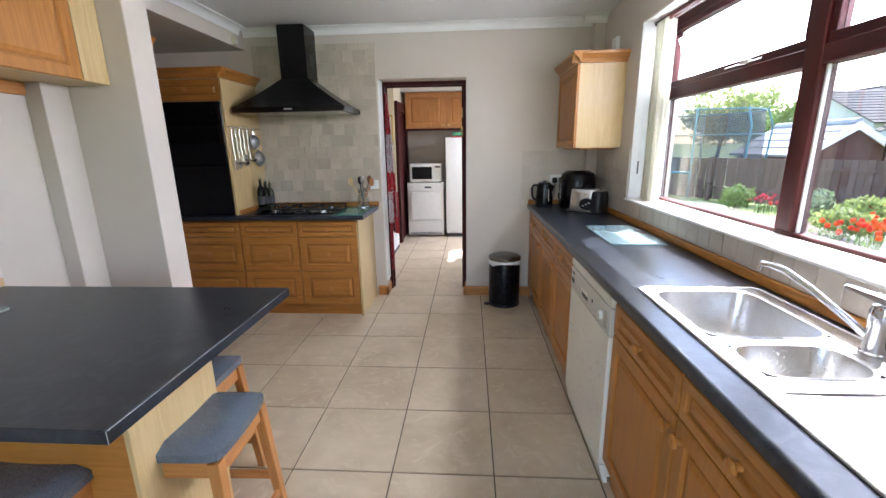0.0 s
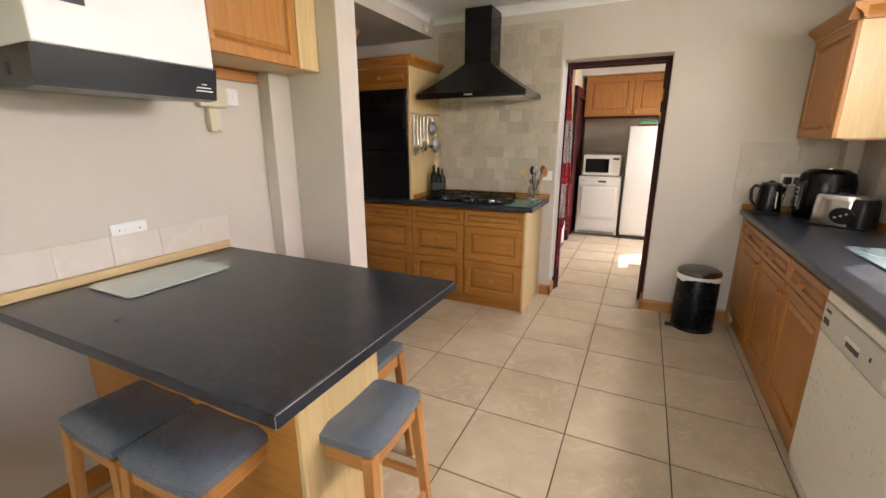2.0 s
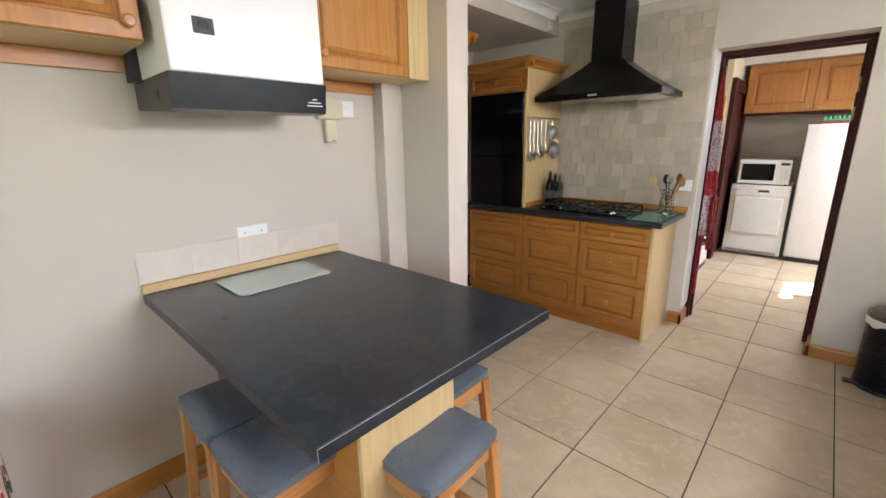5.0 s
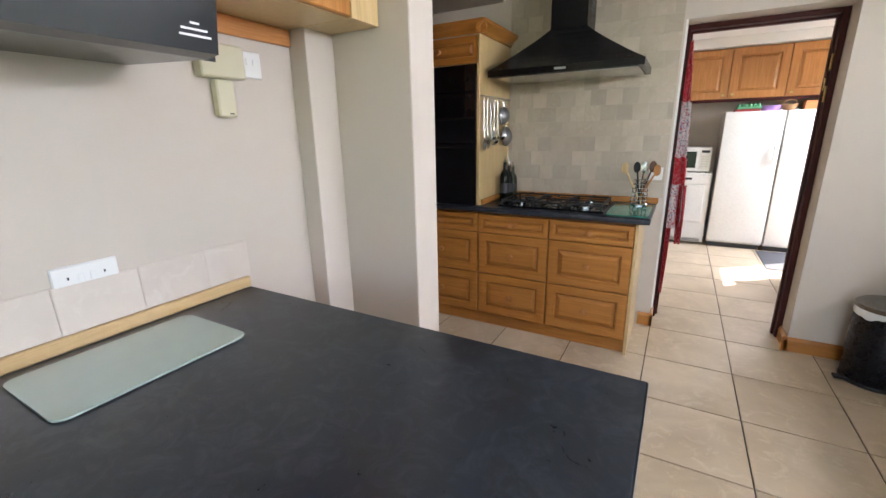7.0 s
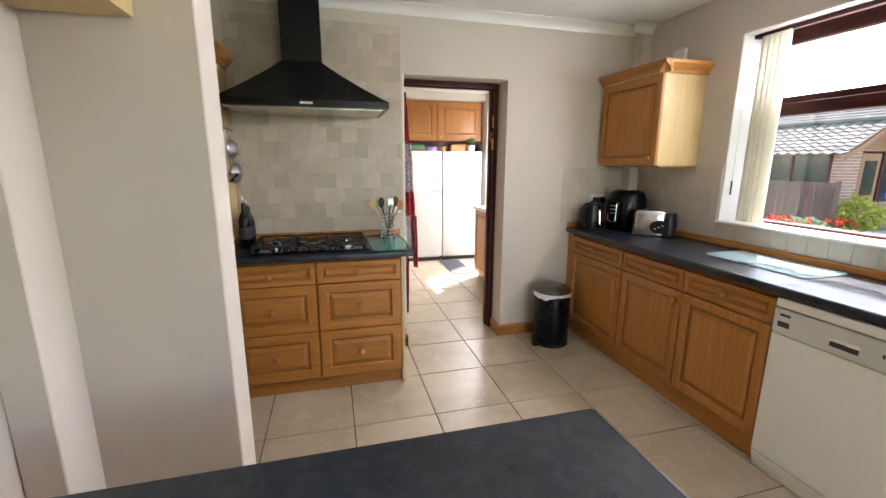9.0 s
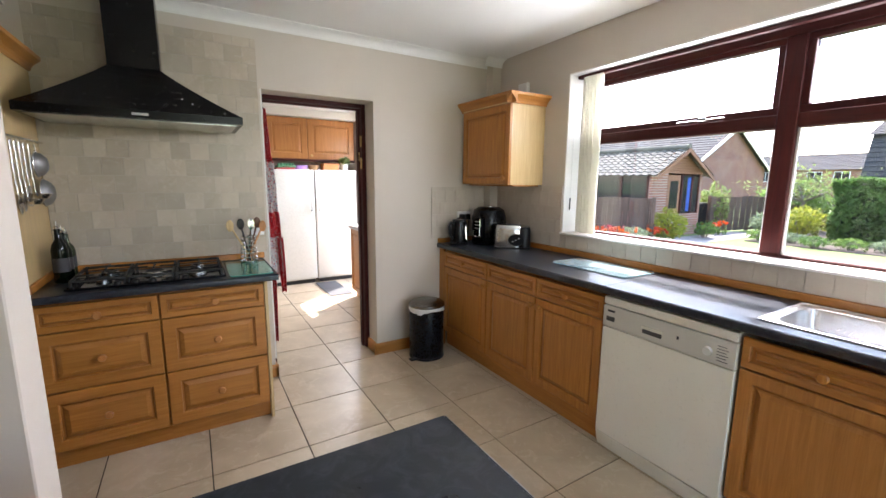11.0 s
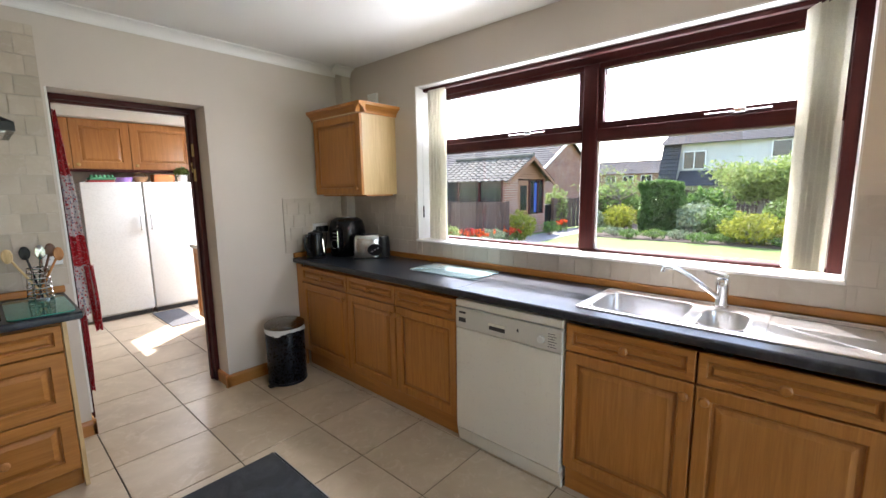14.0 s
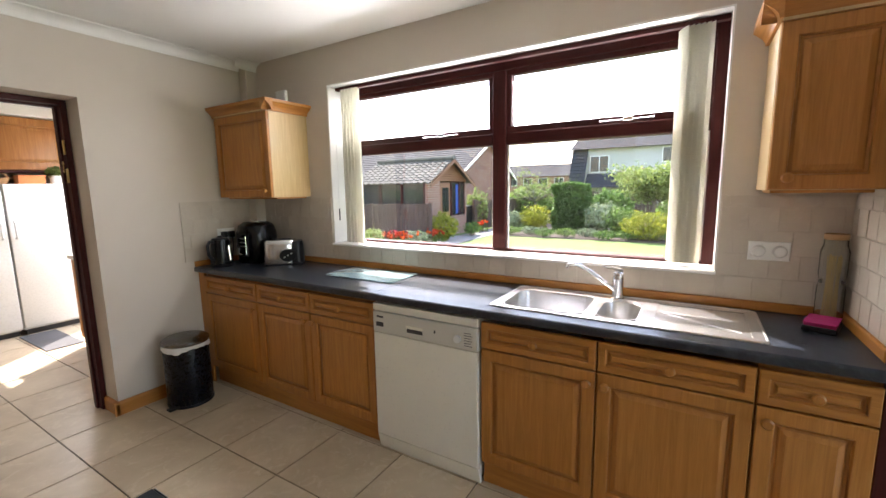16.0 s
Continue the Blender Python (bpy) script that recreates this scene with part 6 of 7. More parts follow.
tp = thing("plant_trough", (0.73, 7.2, FT), "terracotta planter on the freezer", "planter")
part("trough", prism([(7.13, FT + 0.0005), (7.27, FT + 0.0005), (7.29, FT + 0.085), (7.30, FT + 0.085), (7.30, FT + 0.10), (7.10, FT + 0.10), (7.10, FT + 0.085), (7.11, FT + 0.085)], "x", 0.62, 0.84), TERRACOTTA, tp)
pt = thing("potted_plant", (0.95, 7.2, FT), "small green plant in a white pot", "plant")
part("pot", moved(lathe([(0, 0.0005), (0.045, 0.0005), (0.058, 0.085), (0.062, 0.085), (0.062, 0.10), (0.054, 0.10), (0.052, 0.085), (0, 0.08)], 20), Matrix.Translation((0.95, 7.19, FT))), WHITEPLASTIC, pt, "white glazed pot", True)
leaf_mesh("leaves", leaves(140, (0.95, 7.19, FT + 0.135), (0.085, 0.08, 0.06), 0.028, 11, 0.2), L_LIGHT, pt)
# unit at the right, mat, washing machine, inner door
uc = thing("base_cabinet", (0.9, 5.8, 0), "pale wood base unit with a pale worktop end", "kitchen cabinet")
part("body", box(0.665, 1.148, 5.45, 6.08, 0.09, 0.885), MAPLE, uc)
part("plinth", box(0.705, 0.72, 5.47, 6.08, 0, 0.09), OAKY, uc)
part("worktop", box(0.625, 1.148, 5.43, 6.10, 0.886, 0.926, 0.006, seg=2), surface("pale_stone_laminate", (0.58, 0.52, 0.44), 0.35), uc, "pale laminate worktop")
front("door", "-x", (0.645, 5.765, 0.49), 0.62, 0.78, uc, OAK, (0.16, 0.33), BLACKPLASTIC)
mat = alone("door_mat", box(0.40, 0.70, 6.20, 6.99, 0.0005, 0.010, 0.004), MATGREY, "flat grey ribbed mat in front of the fridges", "mat")
wm = thing("washing_machine", (-1.1, 6.0, 0), "white washing machine in the utility room", "washing machine")
part("body", box(-1.395, -0.80, 5.72, 6.32, 0.02, 0.85, 0.008), APPLIANCE, wm)
part("porthole", moved(lathe([(0.17, 0), (0.165, 0.02), (0.13, 0.026), (0.12, 0.008), (0, 0.004)], 26), Matrix.Translation((-0.7995, 6.02, 0.45)) @ Matrix.Rotation(radians(90), 4, "Y")), DARKGLASS, wm, "", True)
part("kick_strip", box(-0.801, -0.797, 5.73, 6.31, 0.0, 0.05), DARKPRINT, wm)
idr = thing("door_2", (-0.84, 7.0, 0), "dark mahogany-stained inner door and frame", "door", kind="structure")
part("leaf", box(-0.838, -0.815, 6.72, 7.40, 0.01, 2.0, 0.003), MAHOG, idr)
part("frame", box(-0.838, -0.790, 6.56, 6.70, 0.0, 2.15, 0.004), MAHOG, idr)
part("frame", box(-0.838, -0.790, 7.42, 7.54, 0.0, 2.15, 0.004), MAHOG, idr)
part("frame_head", box(-0.838, -0.790, 6.70, 7.42, 2.01, 2.15, 0.004), MAHOGY, idr)
pc = thing("picture_frame", (-0.95, 6.54, 1.6), "small gilt picture frame on the cream wall", "picture")
part("frame", box(-1.06, -0.86, 6.525, 6.549, 1.55, 1.95, 0.004), BRASS, pc)
part("print", box(-1.035, -0.885, 6.5225, 6.526, 1.58, 1.92), PAPER, pc)

# floral cloth over a small table by the left wall
ft = thing("side_table", (-1.55, 0.1, 0), "small table under a floral printed cloth", "table")
for x in (-1.76, -1.42):
    for y in (-0.015, 0.365):
        part("leg", box(x - 0.02, x + 0.02, y - 0.02, y + 0.02, 0, 0.60, 0.003), PINE, ft)
part("tabletop", box(-1.80, -1.38, -0.055, 0.405, 0.601, 0.625, 0.003), PINE, ft)
fc = bmesh.new()
box(-1.805, -1.372, -0.065, 0.413, 0.6265, 0.631, 0.001, fc)
for k in range(12):
    x0 = -1.805 + 0.0361 * k
    d = 0.006 * math.sin(k * 1.7)
    box(x0, x0 + 0.0363, 0.409 + d, 0.414 + d, 0.33 + 0.02 * math.sin(k), 0.630, bm=fc)
for k in range(14):
    y0 = -0.065 + 0.0341 * k
    d = 0.006 * math.sin(k * 1.9)
    box(-1.377 + d, -1.372 + d, y0, y0 + 0.0345, 0.33 + 0.02 * math.sin(k * 1.3), 0.630, bm=fc)
alone("table_cloth", fc, FLORAL, "pale cotton cloth with red and green flowers", "tablecloth")

# ---- garden ----
GZ = -0.12
g = bmesh.new()
for x0, x1, y0, y1 in ((-700, -3.0, -700, 700), (1.72, 700, -700, 700), (-3.0, 1.72, 7.75, 700), (-3.0, 1.72, -700, -1.75)):
    vs = [g.verts.new(p) for p in ((x0, y0, GZ), (x1, y0, GZ), (x1, y1, GZ), (x0, y1, GZ))]
    g.faces.new(vs)
structure("ground", g, GRASS, "cut lawn and ground round the house", "lawn")
structure("pavement", box(1.73, 9.2, 4.6, 7.6, GZ - 0.03, GZ + 0.012), PAVING, "pale grey garden paving", "paving")
structure("pavement_2", box(9.3, 14.5, 6.9, 7.9, GZ - 0.03, GZ + 0.014), PAVING, "grey path to the summer house", "paving")
structure("bed_soil_1", box(6.0, 9.2, 7.62, 9.6, GZ - 0.05, GZ + 0.05, 0.03), SOIL, "dark flower bed soil by the fence", "flower bed")
structure("bed_soil_2", box(12.2, 19.0, -2.0, 6.6, GZ - 0.05, GZ + 0.03, 0.03), SOIL, "dark shrub border soil", "flower bed")


def fence(p0, p1, z1, label, width=0.125, gap=0.012):
    a, b2 = Vector((*p0, 0)), Vector((*p1, 0))
    L = (b2 - a).length
    ang = math.atan2(b2.y - a.y, b2.x - a.x)
    o = thing("garden_fence", (p0[0], p0[1], GZ), label, "fence", kind="structure")
    n = int(L / (width + gap))
    base = Matrix.Translation(a) @ Matrix.Rotation(ang, 4, "Z")
    mesh = None
    rng = random.Random(n)
    for k in range(n):
        if mesh is None:
            s = part("slat", moved(box(0, width, -0.009, 0.009, GZ + 0.04, z1, 0.003), base), FENCEWOOD, o)
            mesh = s
        else:
            s = mesh.copy()
            scene.collection.objects.link(s)
            d = base.to_3x3() @ Vector((k * (width + gap), 0.012 * (k % 2), rng.uniform(-0.012, 0.012)))
            s.location = d
    for z in (GZ + 0.35, z1 - 0.25):
        part("rail", moved(box(0, L, 0.025, 0.06, z, z + 0.07), base), FENCEWOOD, o)
    for k in range(int(L / 1.8) + 1):
        part("post", moved(box(1.8 * k, 1.8 * k + 0.09, 0.03, 0.12, GZ - 0.1, z1 + 0.03), base), FENCEWOOD, o)
    return o


fence((9.75, 7.75), (5.9, 14.7), 1.06, "weathered brown close-board garden fence")
fence((13.5, 8.2), (19.5, 6.9), 1.05, "dark board fence behind the shrubs")
fence((19.5, 6.9), (19.5, -4.0), 1.25, "dark fence at the end of the garden", 0.14)

# summer house
sh = thing("summer_house", (11.6, 9.4, GZ), "small brick summer house with a mossy tiled roof", "summer house")
nx0, nx1, ny0, ny1, ez = 10.25, 12.85, 8.22, 11.0, 1.76
part("wall", uv_box(box(11.5, nx1, ny0, ny0 + 0.1, GZ, ez)), BRICKRED, sh, "red brick front wall") if False else None
fw = bmesh.new()
box(nx0, nx0 + 0.75, ny0, ny0 + 0.1, GZ, ez, bm=fw)
box(nx0 + 0.75, nx1, ny0, ny0 + 0.1, GZ, 0.55, bm=fw)
box(nx1 - 0.10, nx1, ny0, ny0 + 0.1, 0.55, ez, bm=fw)
part("front_wall", uv_box(fw), BRICKRED, sh, "red brick front wall")
part("side_wall", uv_box(box(nx0, nx0 + 0.1, ny0 + 0.1, ny1, GZ, 0.62)), BRICKRED, sh, "low brick side wall")
part("back_wall", uv_box(box(nx0, nx1, ny1, ny1 + 0.1, GZ, ez)), BRICKRED, sh)
part("far_wall", uv_box(box(nx1 - 0.1, nx1, ny0 + 0.1, ny1, GZ, ez)), BRICKRED, sh)
for k in range(4):
    y = ny0 + 0.1 + 0.9 * k
    part("window_post", box(nx0, nx0 + 0.09, y, y + 0.08, 0.62, ez, 0.004), MAHOG, sh)
for k in range(3):
    y = ny0 + 0.18 + 0.9 * k
    part("side_window", box(nx0 + 0.04, nx0 + 0.05, y, y + 0.82, 0.62, ez - 0.08), DARKGLASS, sh, "dark glazing")
part("window_head", box(nx0, nx0 + 0.09, ny0, ny1, ez - 0.08, ez, 0.003), MAHOGY, sh)
door = part("door", box(nx0 + 0.80, nx0 + 1.45, ny0 + 0.02, ny0 + 0.07, GZ + 0.02, ez - 0.05, 0.005), CLADDING, sh, "cedar glazed door")
part("door_glass", box(nx0 + 0.92, nx0 + 1.33, ny0 + 0.012, ny0 + 0.021, 0.72, ez - 0.22), DARKGLASS, door)
wn2 = part("front_window", box(nx0 + 1.55, nx1 - 0.12, ny0 + 0.03, ny0 + 0.06, 0.58, ez - 0.06), DARKGLASS, sh, "dark front window")
for x in (nx0 + 1.5, nx0 + 2.05, nx1 - 0.16):
    part("window_bar", box(x, x + 0.07, ny0 + 0.005, ny0 + 0.07, 0.55, ez - 0.03, 0.003), MAHOG, sh)
part("curtain", box(nx0 + 1.85, nx0 + 2.02, ny0 + 0.022, ny0 + 0.029, 0.62, ez - 0.12), surface("blue_cloth", (0.03, 0.08, 0.32), 0.9, vary=0.2), sh, "blue hanging cloth")
gz2, gxm = 2.48, (nx0 + nx1) / 2
n = 8
for k in range(n):
    z0 = ez + (gz2 - ez - 0.12) * k / n
    z1 = ez + (gz2 - ez - 0.12) * (k + 1) / n - 0.006
    f0 = (z0 - ez) / (gz2 - ez)
    hw = (nx1 - nx0) / 2 * (1 - f0) - 0.02
    part("gable_board", box(gxm - hw, gxm + hw, ny0 - 0.01 + 0.004 * (k % 2), ny0 + 0.05, z0, z1, 0.003), CLADDING, sh)
# tiled slopes: courses of overlapping tiles, each course with its own rolled edge
slope = math.atan2(gz2 - ez, (nx1 - nx0) / 2)
for s in (-1, 1):
    rows = 9
    for k in range(rows):
        own = bmesh.new()
        f0, f1 = k / rows, (k + 1) / rows + 0.02
        xa, xb = gxm + s * ((nx1 - nx0) / 2 + 0.18) * (1 - f0), gxm + s * ((nx1 - nx0) / 2 + 0.18) * (1 - min(1, f1))
        za, zb = ez - 0.08 + (gz2 + 0.08 - ez) * f0 + 0.03, ez - 0.08 + (gz2 + 0.08 - ez) * min(1, f1)
        m2 = 52
        prev = None
        for i in range(m2 + 1):
            y = ny0 - 0.25 + (ny1 - ny0 + 0.5) * i / m2
            wv = 0.022 * math.cos(i * math.pi / 2)
            cur = [own.verts.new((xa, y, za + wv)), own.verts.new((xb, y, zb + wv)), own.verts.new((xa, y, za + wv - 0.035))]
            if prev:
                own.faces.new((prev[0], cur[0], cur[1], prev[1]))
                own.faces.new((prev[2], cur[2], cur[0], prev[0]))
            prev = cur
        part("roof_course", own, ROOFMOSS, sh)
part("ridge", tube([(gxm, ny0 - 0.25, gz2 + 0.05), (gxm, ny1 + 0.25, gz2 + 0.05)], 0.09, 10), ROOFMOSS, sh)
for s in (-1, 1):
    bgd = bmesh.new()
    q = [(gxm, gz2 + 0.02), (gxm + s * ((nx1 - nx0) / 2 + 0.2), ez - 0.12), (gxm + s * ((nx1 - nx0) / 2 + 0.2), ez - 0.22), (gxm, gz2 - 0.10)]
    bgd = prism(q, "y", ny0 - 0.27, ny0 - 0.24)
    part("barge_board", bgd, CLADDING, sh)
part("water_butt", box(nx1 + 0.15, nx1 + 0.75, ny0 + 0.2, ny0 + 0.8, GZ, 0.75, 0.03), BLACKPLASTIC, sh) if False else None
alone("compost_bin", box(nx1 + 0.2, nx1 + 0.8, ny0 + 0.1, ny0 + 0.7, GZ, 0.85, 0.05, seg=2), BLACKPLASTIC, "black plastic bin beside the summer house", "bin")

# trampoline behind the fence
tc0 = Vector((7.7, 14.6, 0))
tr2 = thing("trampoline", (tc0.x, tc0.y, GZ), "round trampoline with a dark safety net", "trampoline")
R = 1.75
part("mat", moved(lathe([(R, 0.72), (R, 0.76), (0, 0.75)], 28), Matrix.Translation((tc0.x, tc0.y, GZ))), NETTING, tr2)
part("frame_ring", moved(tube([(R * math.cos(a), R * math.sin(a), 0.74) for a in np.linspace(0, 2 * math.pi, 28)], 0.04, 8), Matrix.Translation((tc0.x, tc0.y, GZ))), TEAL, tr2)
for k in range(8):
    a = 2 * math.pi * k / 8 + 0.25
    c3, s3 = math.cos(a), math.sin(a)
    part("post", tube([(tc0.x + R * c3, tc0.y + R * s3, GZ), (tc0.x + (R + 0.12) * c3, tc0.y + (R + 0.12) * s3, 1.9), (tc0.x + (R - 0.05) * c3, tc0.y + (R - 0.05) * s3, 2.45)], 0.025, 8), TEAL, tr2)
nt2 = bmesh.new()
m2 = 48
prev = None
for k in range(m2 + 1):
    a = 2 * math.pi * k / m2
    cur = [nt2.verts.new((tc0.x + r * math.cos(a), tc0.y + r * math.sin(a), z)) for r, z in ((R - 0.05, 0.65), (R - 0.02, 1.5), (R - 0.10, 2.40))]
    if prev:
        for i in range(2):
            nt2.faces.new((prev[i], cur[i], cur[i + 1], prev[i + 1]))
    prev = cur
part("top_rope", moved(tube([((R - 0.1) * math.cos(a), (R - 0.1) * math.sin(a), 2.41) for a in np.linspace(0, 2 * math.pi, 36)], 0.02, 6), Matrix.Translation((tc0.x, tc0.y, 0))), TEAL, tr2)
part("middle_rope", moved(tube([((R - 0.01) * math.cos(a), (R - 0.01) * math.sin(a), 1.7) for a in np.linspace(0, 2 * math.pi, 36)], 0.012, 6), Matrix.Translation((tc0.x, tc0.y, 0))), TEAL, tr2)
part("net", nt2, NETTING, tr2, "dark safety net")

# ---- neighbouring buildings ----


def courses(run, rise, axis, mid, top, s, a, b2, n):
    """A tiled slope as overlapping courses, each with its own lip; from the ridge at mid, top down one side."""
    own = bmesh.new()
    for k in range(n):
        f0, f1 = k / n, (k + 1.15) / n
        p = [(mid + s * run * f0, top - rise * f0), (mid + s * run * f1, top - rise * f1 + 0.05), (mid + s * run * f1, top - rise * f1 - 0.02), (mid + s * run * f0, top - rise * f0 - 0.05)]
        join(own, prism(p, axis, a, b2))
    return uv_box(own)


def gabled(name, x0, x1, y0, y1, eave, ridge, axis, wall_mat, roof_mat, label, over=0.35):
    o = thing(name, ((x0 + x1) / 2, (y0 + y1) / 2, GZ), label, "house")
    part("wall", uv_box(box(x0, x1, y0, y1, GZ, eave)), wall_mat, o)
    if axis == "y":
        xm = (x0 + x1) / 2
        gb2 = prism([(x0, eave), (x1, eave), (xm, ridge - 0.1)], "y", y0, y1)
        part("gable", uv_box(gb2), wall_mat, o)
        dx = (x1 - x0) / 2 + over
        dz = (ridge - eave) * dx / ((x1 - x0) / 2)
        for s in (-1, 1):
            part("roof_slope", courses(dx, dz, "y", xm, ridge, s, y0 - over, y1 + over, max(4, int(dx / 0.36))), roof_mat, o)
        part("ridge_tiles", tube([(xm, y0 - over, ridge), (xm, y1 + over, ridge)], 0.12, 8), roof_mat, o)
        for s in (-1, 1):
            part("barge_board", prism([(xm, ridge + 0.02), (xm + s * dx, ridge - dz + 0.02), (xm + s * dx, ridge - dz - 0.2), (xm, ridge - 0.2)], "y", y0 - over - 0.05, y0 - over), GLOSSWHITE, o, "white barge board")
    else:
        ym = (y0 + y1) / 2
        part("gable", uv_box(prism([(y0, eave), (y1, eave), (ym, ridge - 0.1)], "x", x0, x1)), wall_mat, o)
        dy = (y1 - y0) / 2 + over
        dz = (ridge - eave) * dy / ((y1 - y0) / 2)
        for s in (-1, 1):
            part("roof_slope", courses(dy, dz, "x", ym, ridge, s, x0 - over, x1 + over, max(4, int(dy / 0.36))), roof_mat, o)
    return o


def far_window(o, x, y0, y1, z0, z1):
    w = part("window", box(x - 0.06, x + 0.02, y0, y1, z0, z1, 0.01), GLOSSWHITE, o, "white framed window")
    ym = (y0 + y1) / 2
    for a, b2 in ((y0 + 0.07, ym - 0.03), (ym + 0.03, y1 - 0.07)):
        part("pane", box(x - 0.075, x - 0.055, a, b2, z0 + 0.07, z1 - 0.07), DARKGLASS, w)


h1 = gabled("terraced_house", 27.5, 38.5, 16.8, 44, 2.6, 5.55, "y", BRICKDARK, ROOFGREY, "brick house with a long grey tiled roof behind the summer house")
part("dark_slope", uv_box(prism([(28.0, 3.6), (26.6, 0.9), (26.9, 0.9), (28.4, 3.6)], "y", 17.5, 19.5)), ROOFDARK, h1, "steep dark tiled slope")
part("chimney", uv_box(box(32.6, 33.4, 29, 29.7, 5.2, 6.3)), BRICKDARK, h1)
h2 = gabled("brick_house", 66, 74, 17.0, 30.0, 3.4, 5.2, "y", BRICKDARK, ROOFGREY, "distant red brick house row")
for k in range(4):
    far_window(h2, 66, 19 + 2.6 * k, 20.5 + 2.6 * k, 1.7, 3.0)
# house with the steep dark slope and white render
h3 = thing("mansard_house", (36, 3, GZ), "white rendered house with a dark tiled mansard roof", "house")
part("wall", uv_box(box(36.6, 44, -14, 10.0, GZ, 4.75)), RENDERWHITE, h3, "white rendered wall")
for s in (-1, 1):
    part("roof_slope", courses(4.2, 1.73, "y", 40.3, 6.35, s, -14.5, 10.4, 13), ROOFGREY, h3)
part("steep_slope", courses(1.45, 3.3, "y", 36.55, 4.7, -1, 9.0, 10.3, 11), ROOFDARK, h3, "steep near-black tiled slope")
part("steep_slope", uv_box(prism([(36.3, 2.55), (35.1, 1.4), (35.3, 1.4), (36.6, 2.55)], "y", -14, 9.0)), ROOFDARK, h3, "steep near-black tiled slope")
part("chimney", uv_box(box(39.6, 40.6, 9.2, 9.9, 6.0, 6.75)), BRICKDARK, h3)
far_window(h3, 36.5, 7.3, 8.85, 2.65, 4.05)
far_window(h3, 36.5, 1.2, 3.4, 3.3, 4.5)
far_window(h3, 36.5, -3.2, -1.0, 3.3, 4.5)
# shed with a pale roof and a house seen over the fence
s1 = gabled("garden_shed", 9.9, 12.6, 13.2, 16.2, 1.15, 1.98, "y", surface("red_brown_boarding", (0.085, 0.035, 0.028), 0.8, vary=0.2), surface("pale_roof_felt", (0.30, 0.30, 0.29), 0.6, vary=0.1), "red-brown outbuilding with a pale reflective roof", 0.12)
h4 = gabled("semi_detached_house", 23, 33, 26, 34, 2.6, 4.6, "x", RENDERWHITE, ROOFGREY, "white house with a grey roof beyond the fence")
for k in range(3):
    w2 = part("window", box(24.5 + 2.6 * k, 26 + 2.6 * k, 25.93, 26.02, 1.6, 2.5, 0.01), GLOSSWHITE, h4)
    part("pane", box(24.6 + 2.6 * k, 25.9 + 2.6 * k, 25.91, 25.94, 1.7, 2.4), DARKGLASS, w2)

# ---- planting ----


def bush(name, at, radii, count, size, material, seed, label, category="shrub", shell=0.5):
    o = thing(name, (at[0], at[1], GZ), label, category)
    zc = GZ + 0.05 + radii[2]
    st2 = bmesh.new()
    rng = random.Random(seed)
    for k in range(6):
        a = rng.uniform(0, 6.28)
        tube([(at[0] + 0.05 * math.cos(a), at[1] + 0.05 * math.sin(a), GZ - 0.03), (at[0] + radii[0] * 0.35 * math.cos(a), at[1] + radii[1] * 0.35 * math.sin(a), zc), (at[0] + radii[0] * 0.6 * math.cos(a + 0.4), at[1] + radii[1] * 0.6 * math.sin(a + 0.4), zc + radii[2] * 0.5)], 0.02, 5, st2, 0.4)
    part("stems", st2, BARK, o)
    leaf_mesh("foliage", leaves(count, (at[0], at[1], zc), radii, size, seed, shell), material, o)
    return o


# clipped block hedge
hd = thing("clipped_hedge", (14.7, 4.85, GZ), "tall clipped block of dark green hedge", "hedge")
rng2 = np.random.default_rng(5)
cnt = 5200
u = rng2.random((cnt, 3))
side = rng2.integers(0, 5, cnt)
u[side == 0, 0] = 0.06 * rng2.random((side == 0).sum())
u[side == 1, 1] = 0.06 * rng2.random((side == 1).sum())
u[side == 2, 1] = 1 - 0.06 * rng2.random((side == 2).sum())
u[side >= 3, 2] = np.where(side[side >= 3] == 3, 1 - 0.05 * rng2.random((side >= 3).sum()), u[side >= 3, 2])
u[side == 4, 0] = 0.10 * rng2.random((side == 4).sum())
pc3 = np.array([14.35, 4.22, GZ + 0.05]) + u * np.array([0.9, 1.22, 1.74])
pc3[:, 1] += 0.06 * np.sin(pc3[:, 2] * 5)
pc3[:, 2] -= np.where(u[:, 2] > 0.9, 0.09 * np.abs(u[:, 1] - 0.5) * 2, 0)
aa = rng2.normal(size=(cnt, 3))
aa /= np.linalg.norm(aa, axis=1)[:, None]
bb3 = np.cross(aa, rng2.normal(size=(cnt, 3)))
bb3 /= np.linalg.norm(bb3, axis=1)[:, None]
sz = 0.055 * (0.6 + 0.8 * rng2.random(cnt))[:, None]
leaf_mesh("foliage", np.stack([pc3 - aa * sz, pc3 + bb3 * sz * 0.5, pc3 + aa * sz, pc3 - bb3 * sz * 0.5], axis=1).reshape(-1, 3), L_HEDGE, hd)
# dark solid core: the shade deep in the hedge put into its colour
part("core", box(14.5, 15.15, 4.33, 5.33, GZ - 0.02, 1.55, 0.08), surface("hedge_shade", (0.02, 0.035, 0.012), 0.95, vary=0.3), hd)

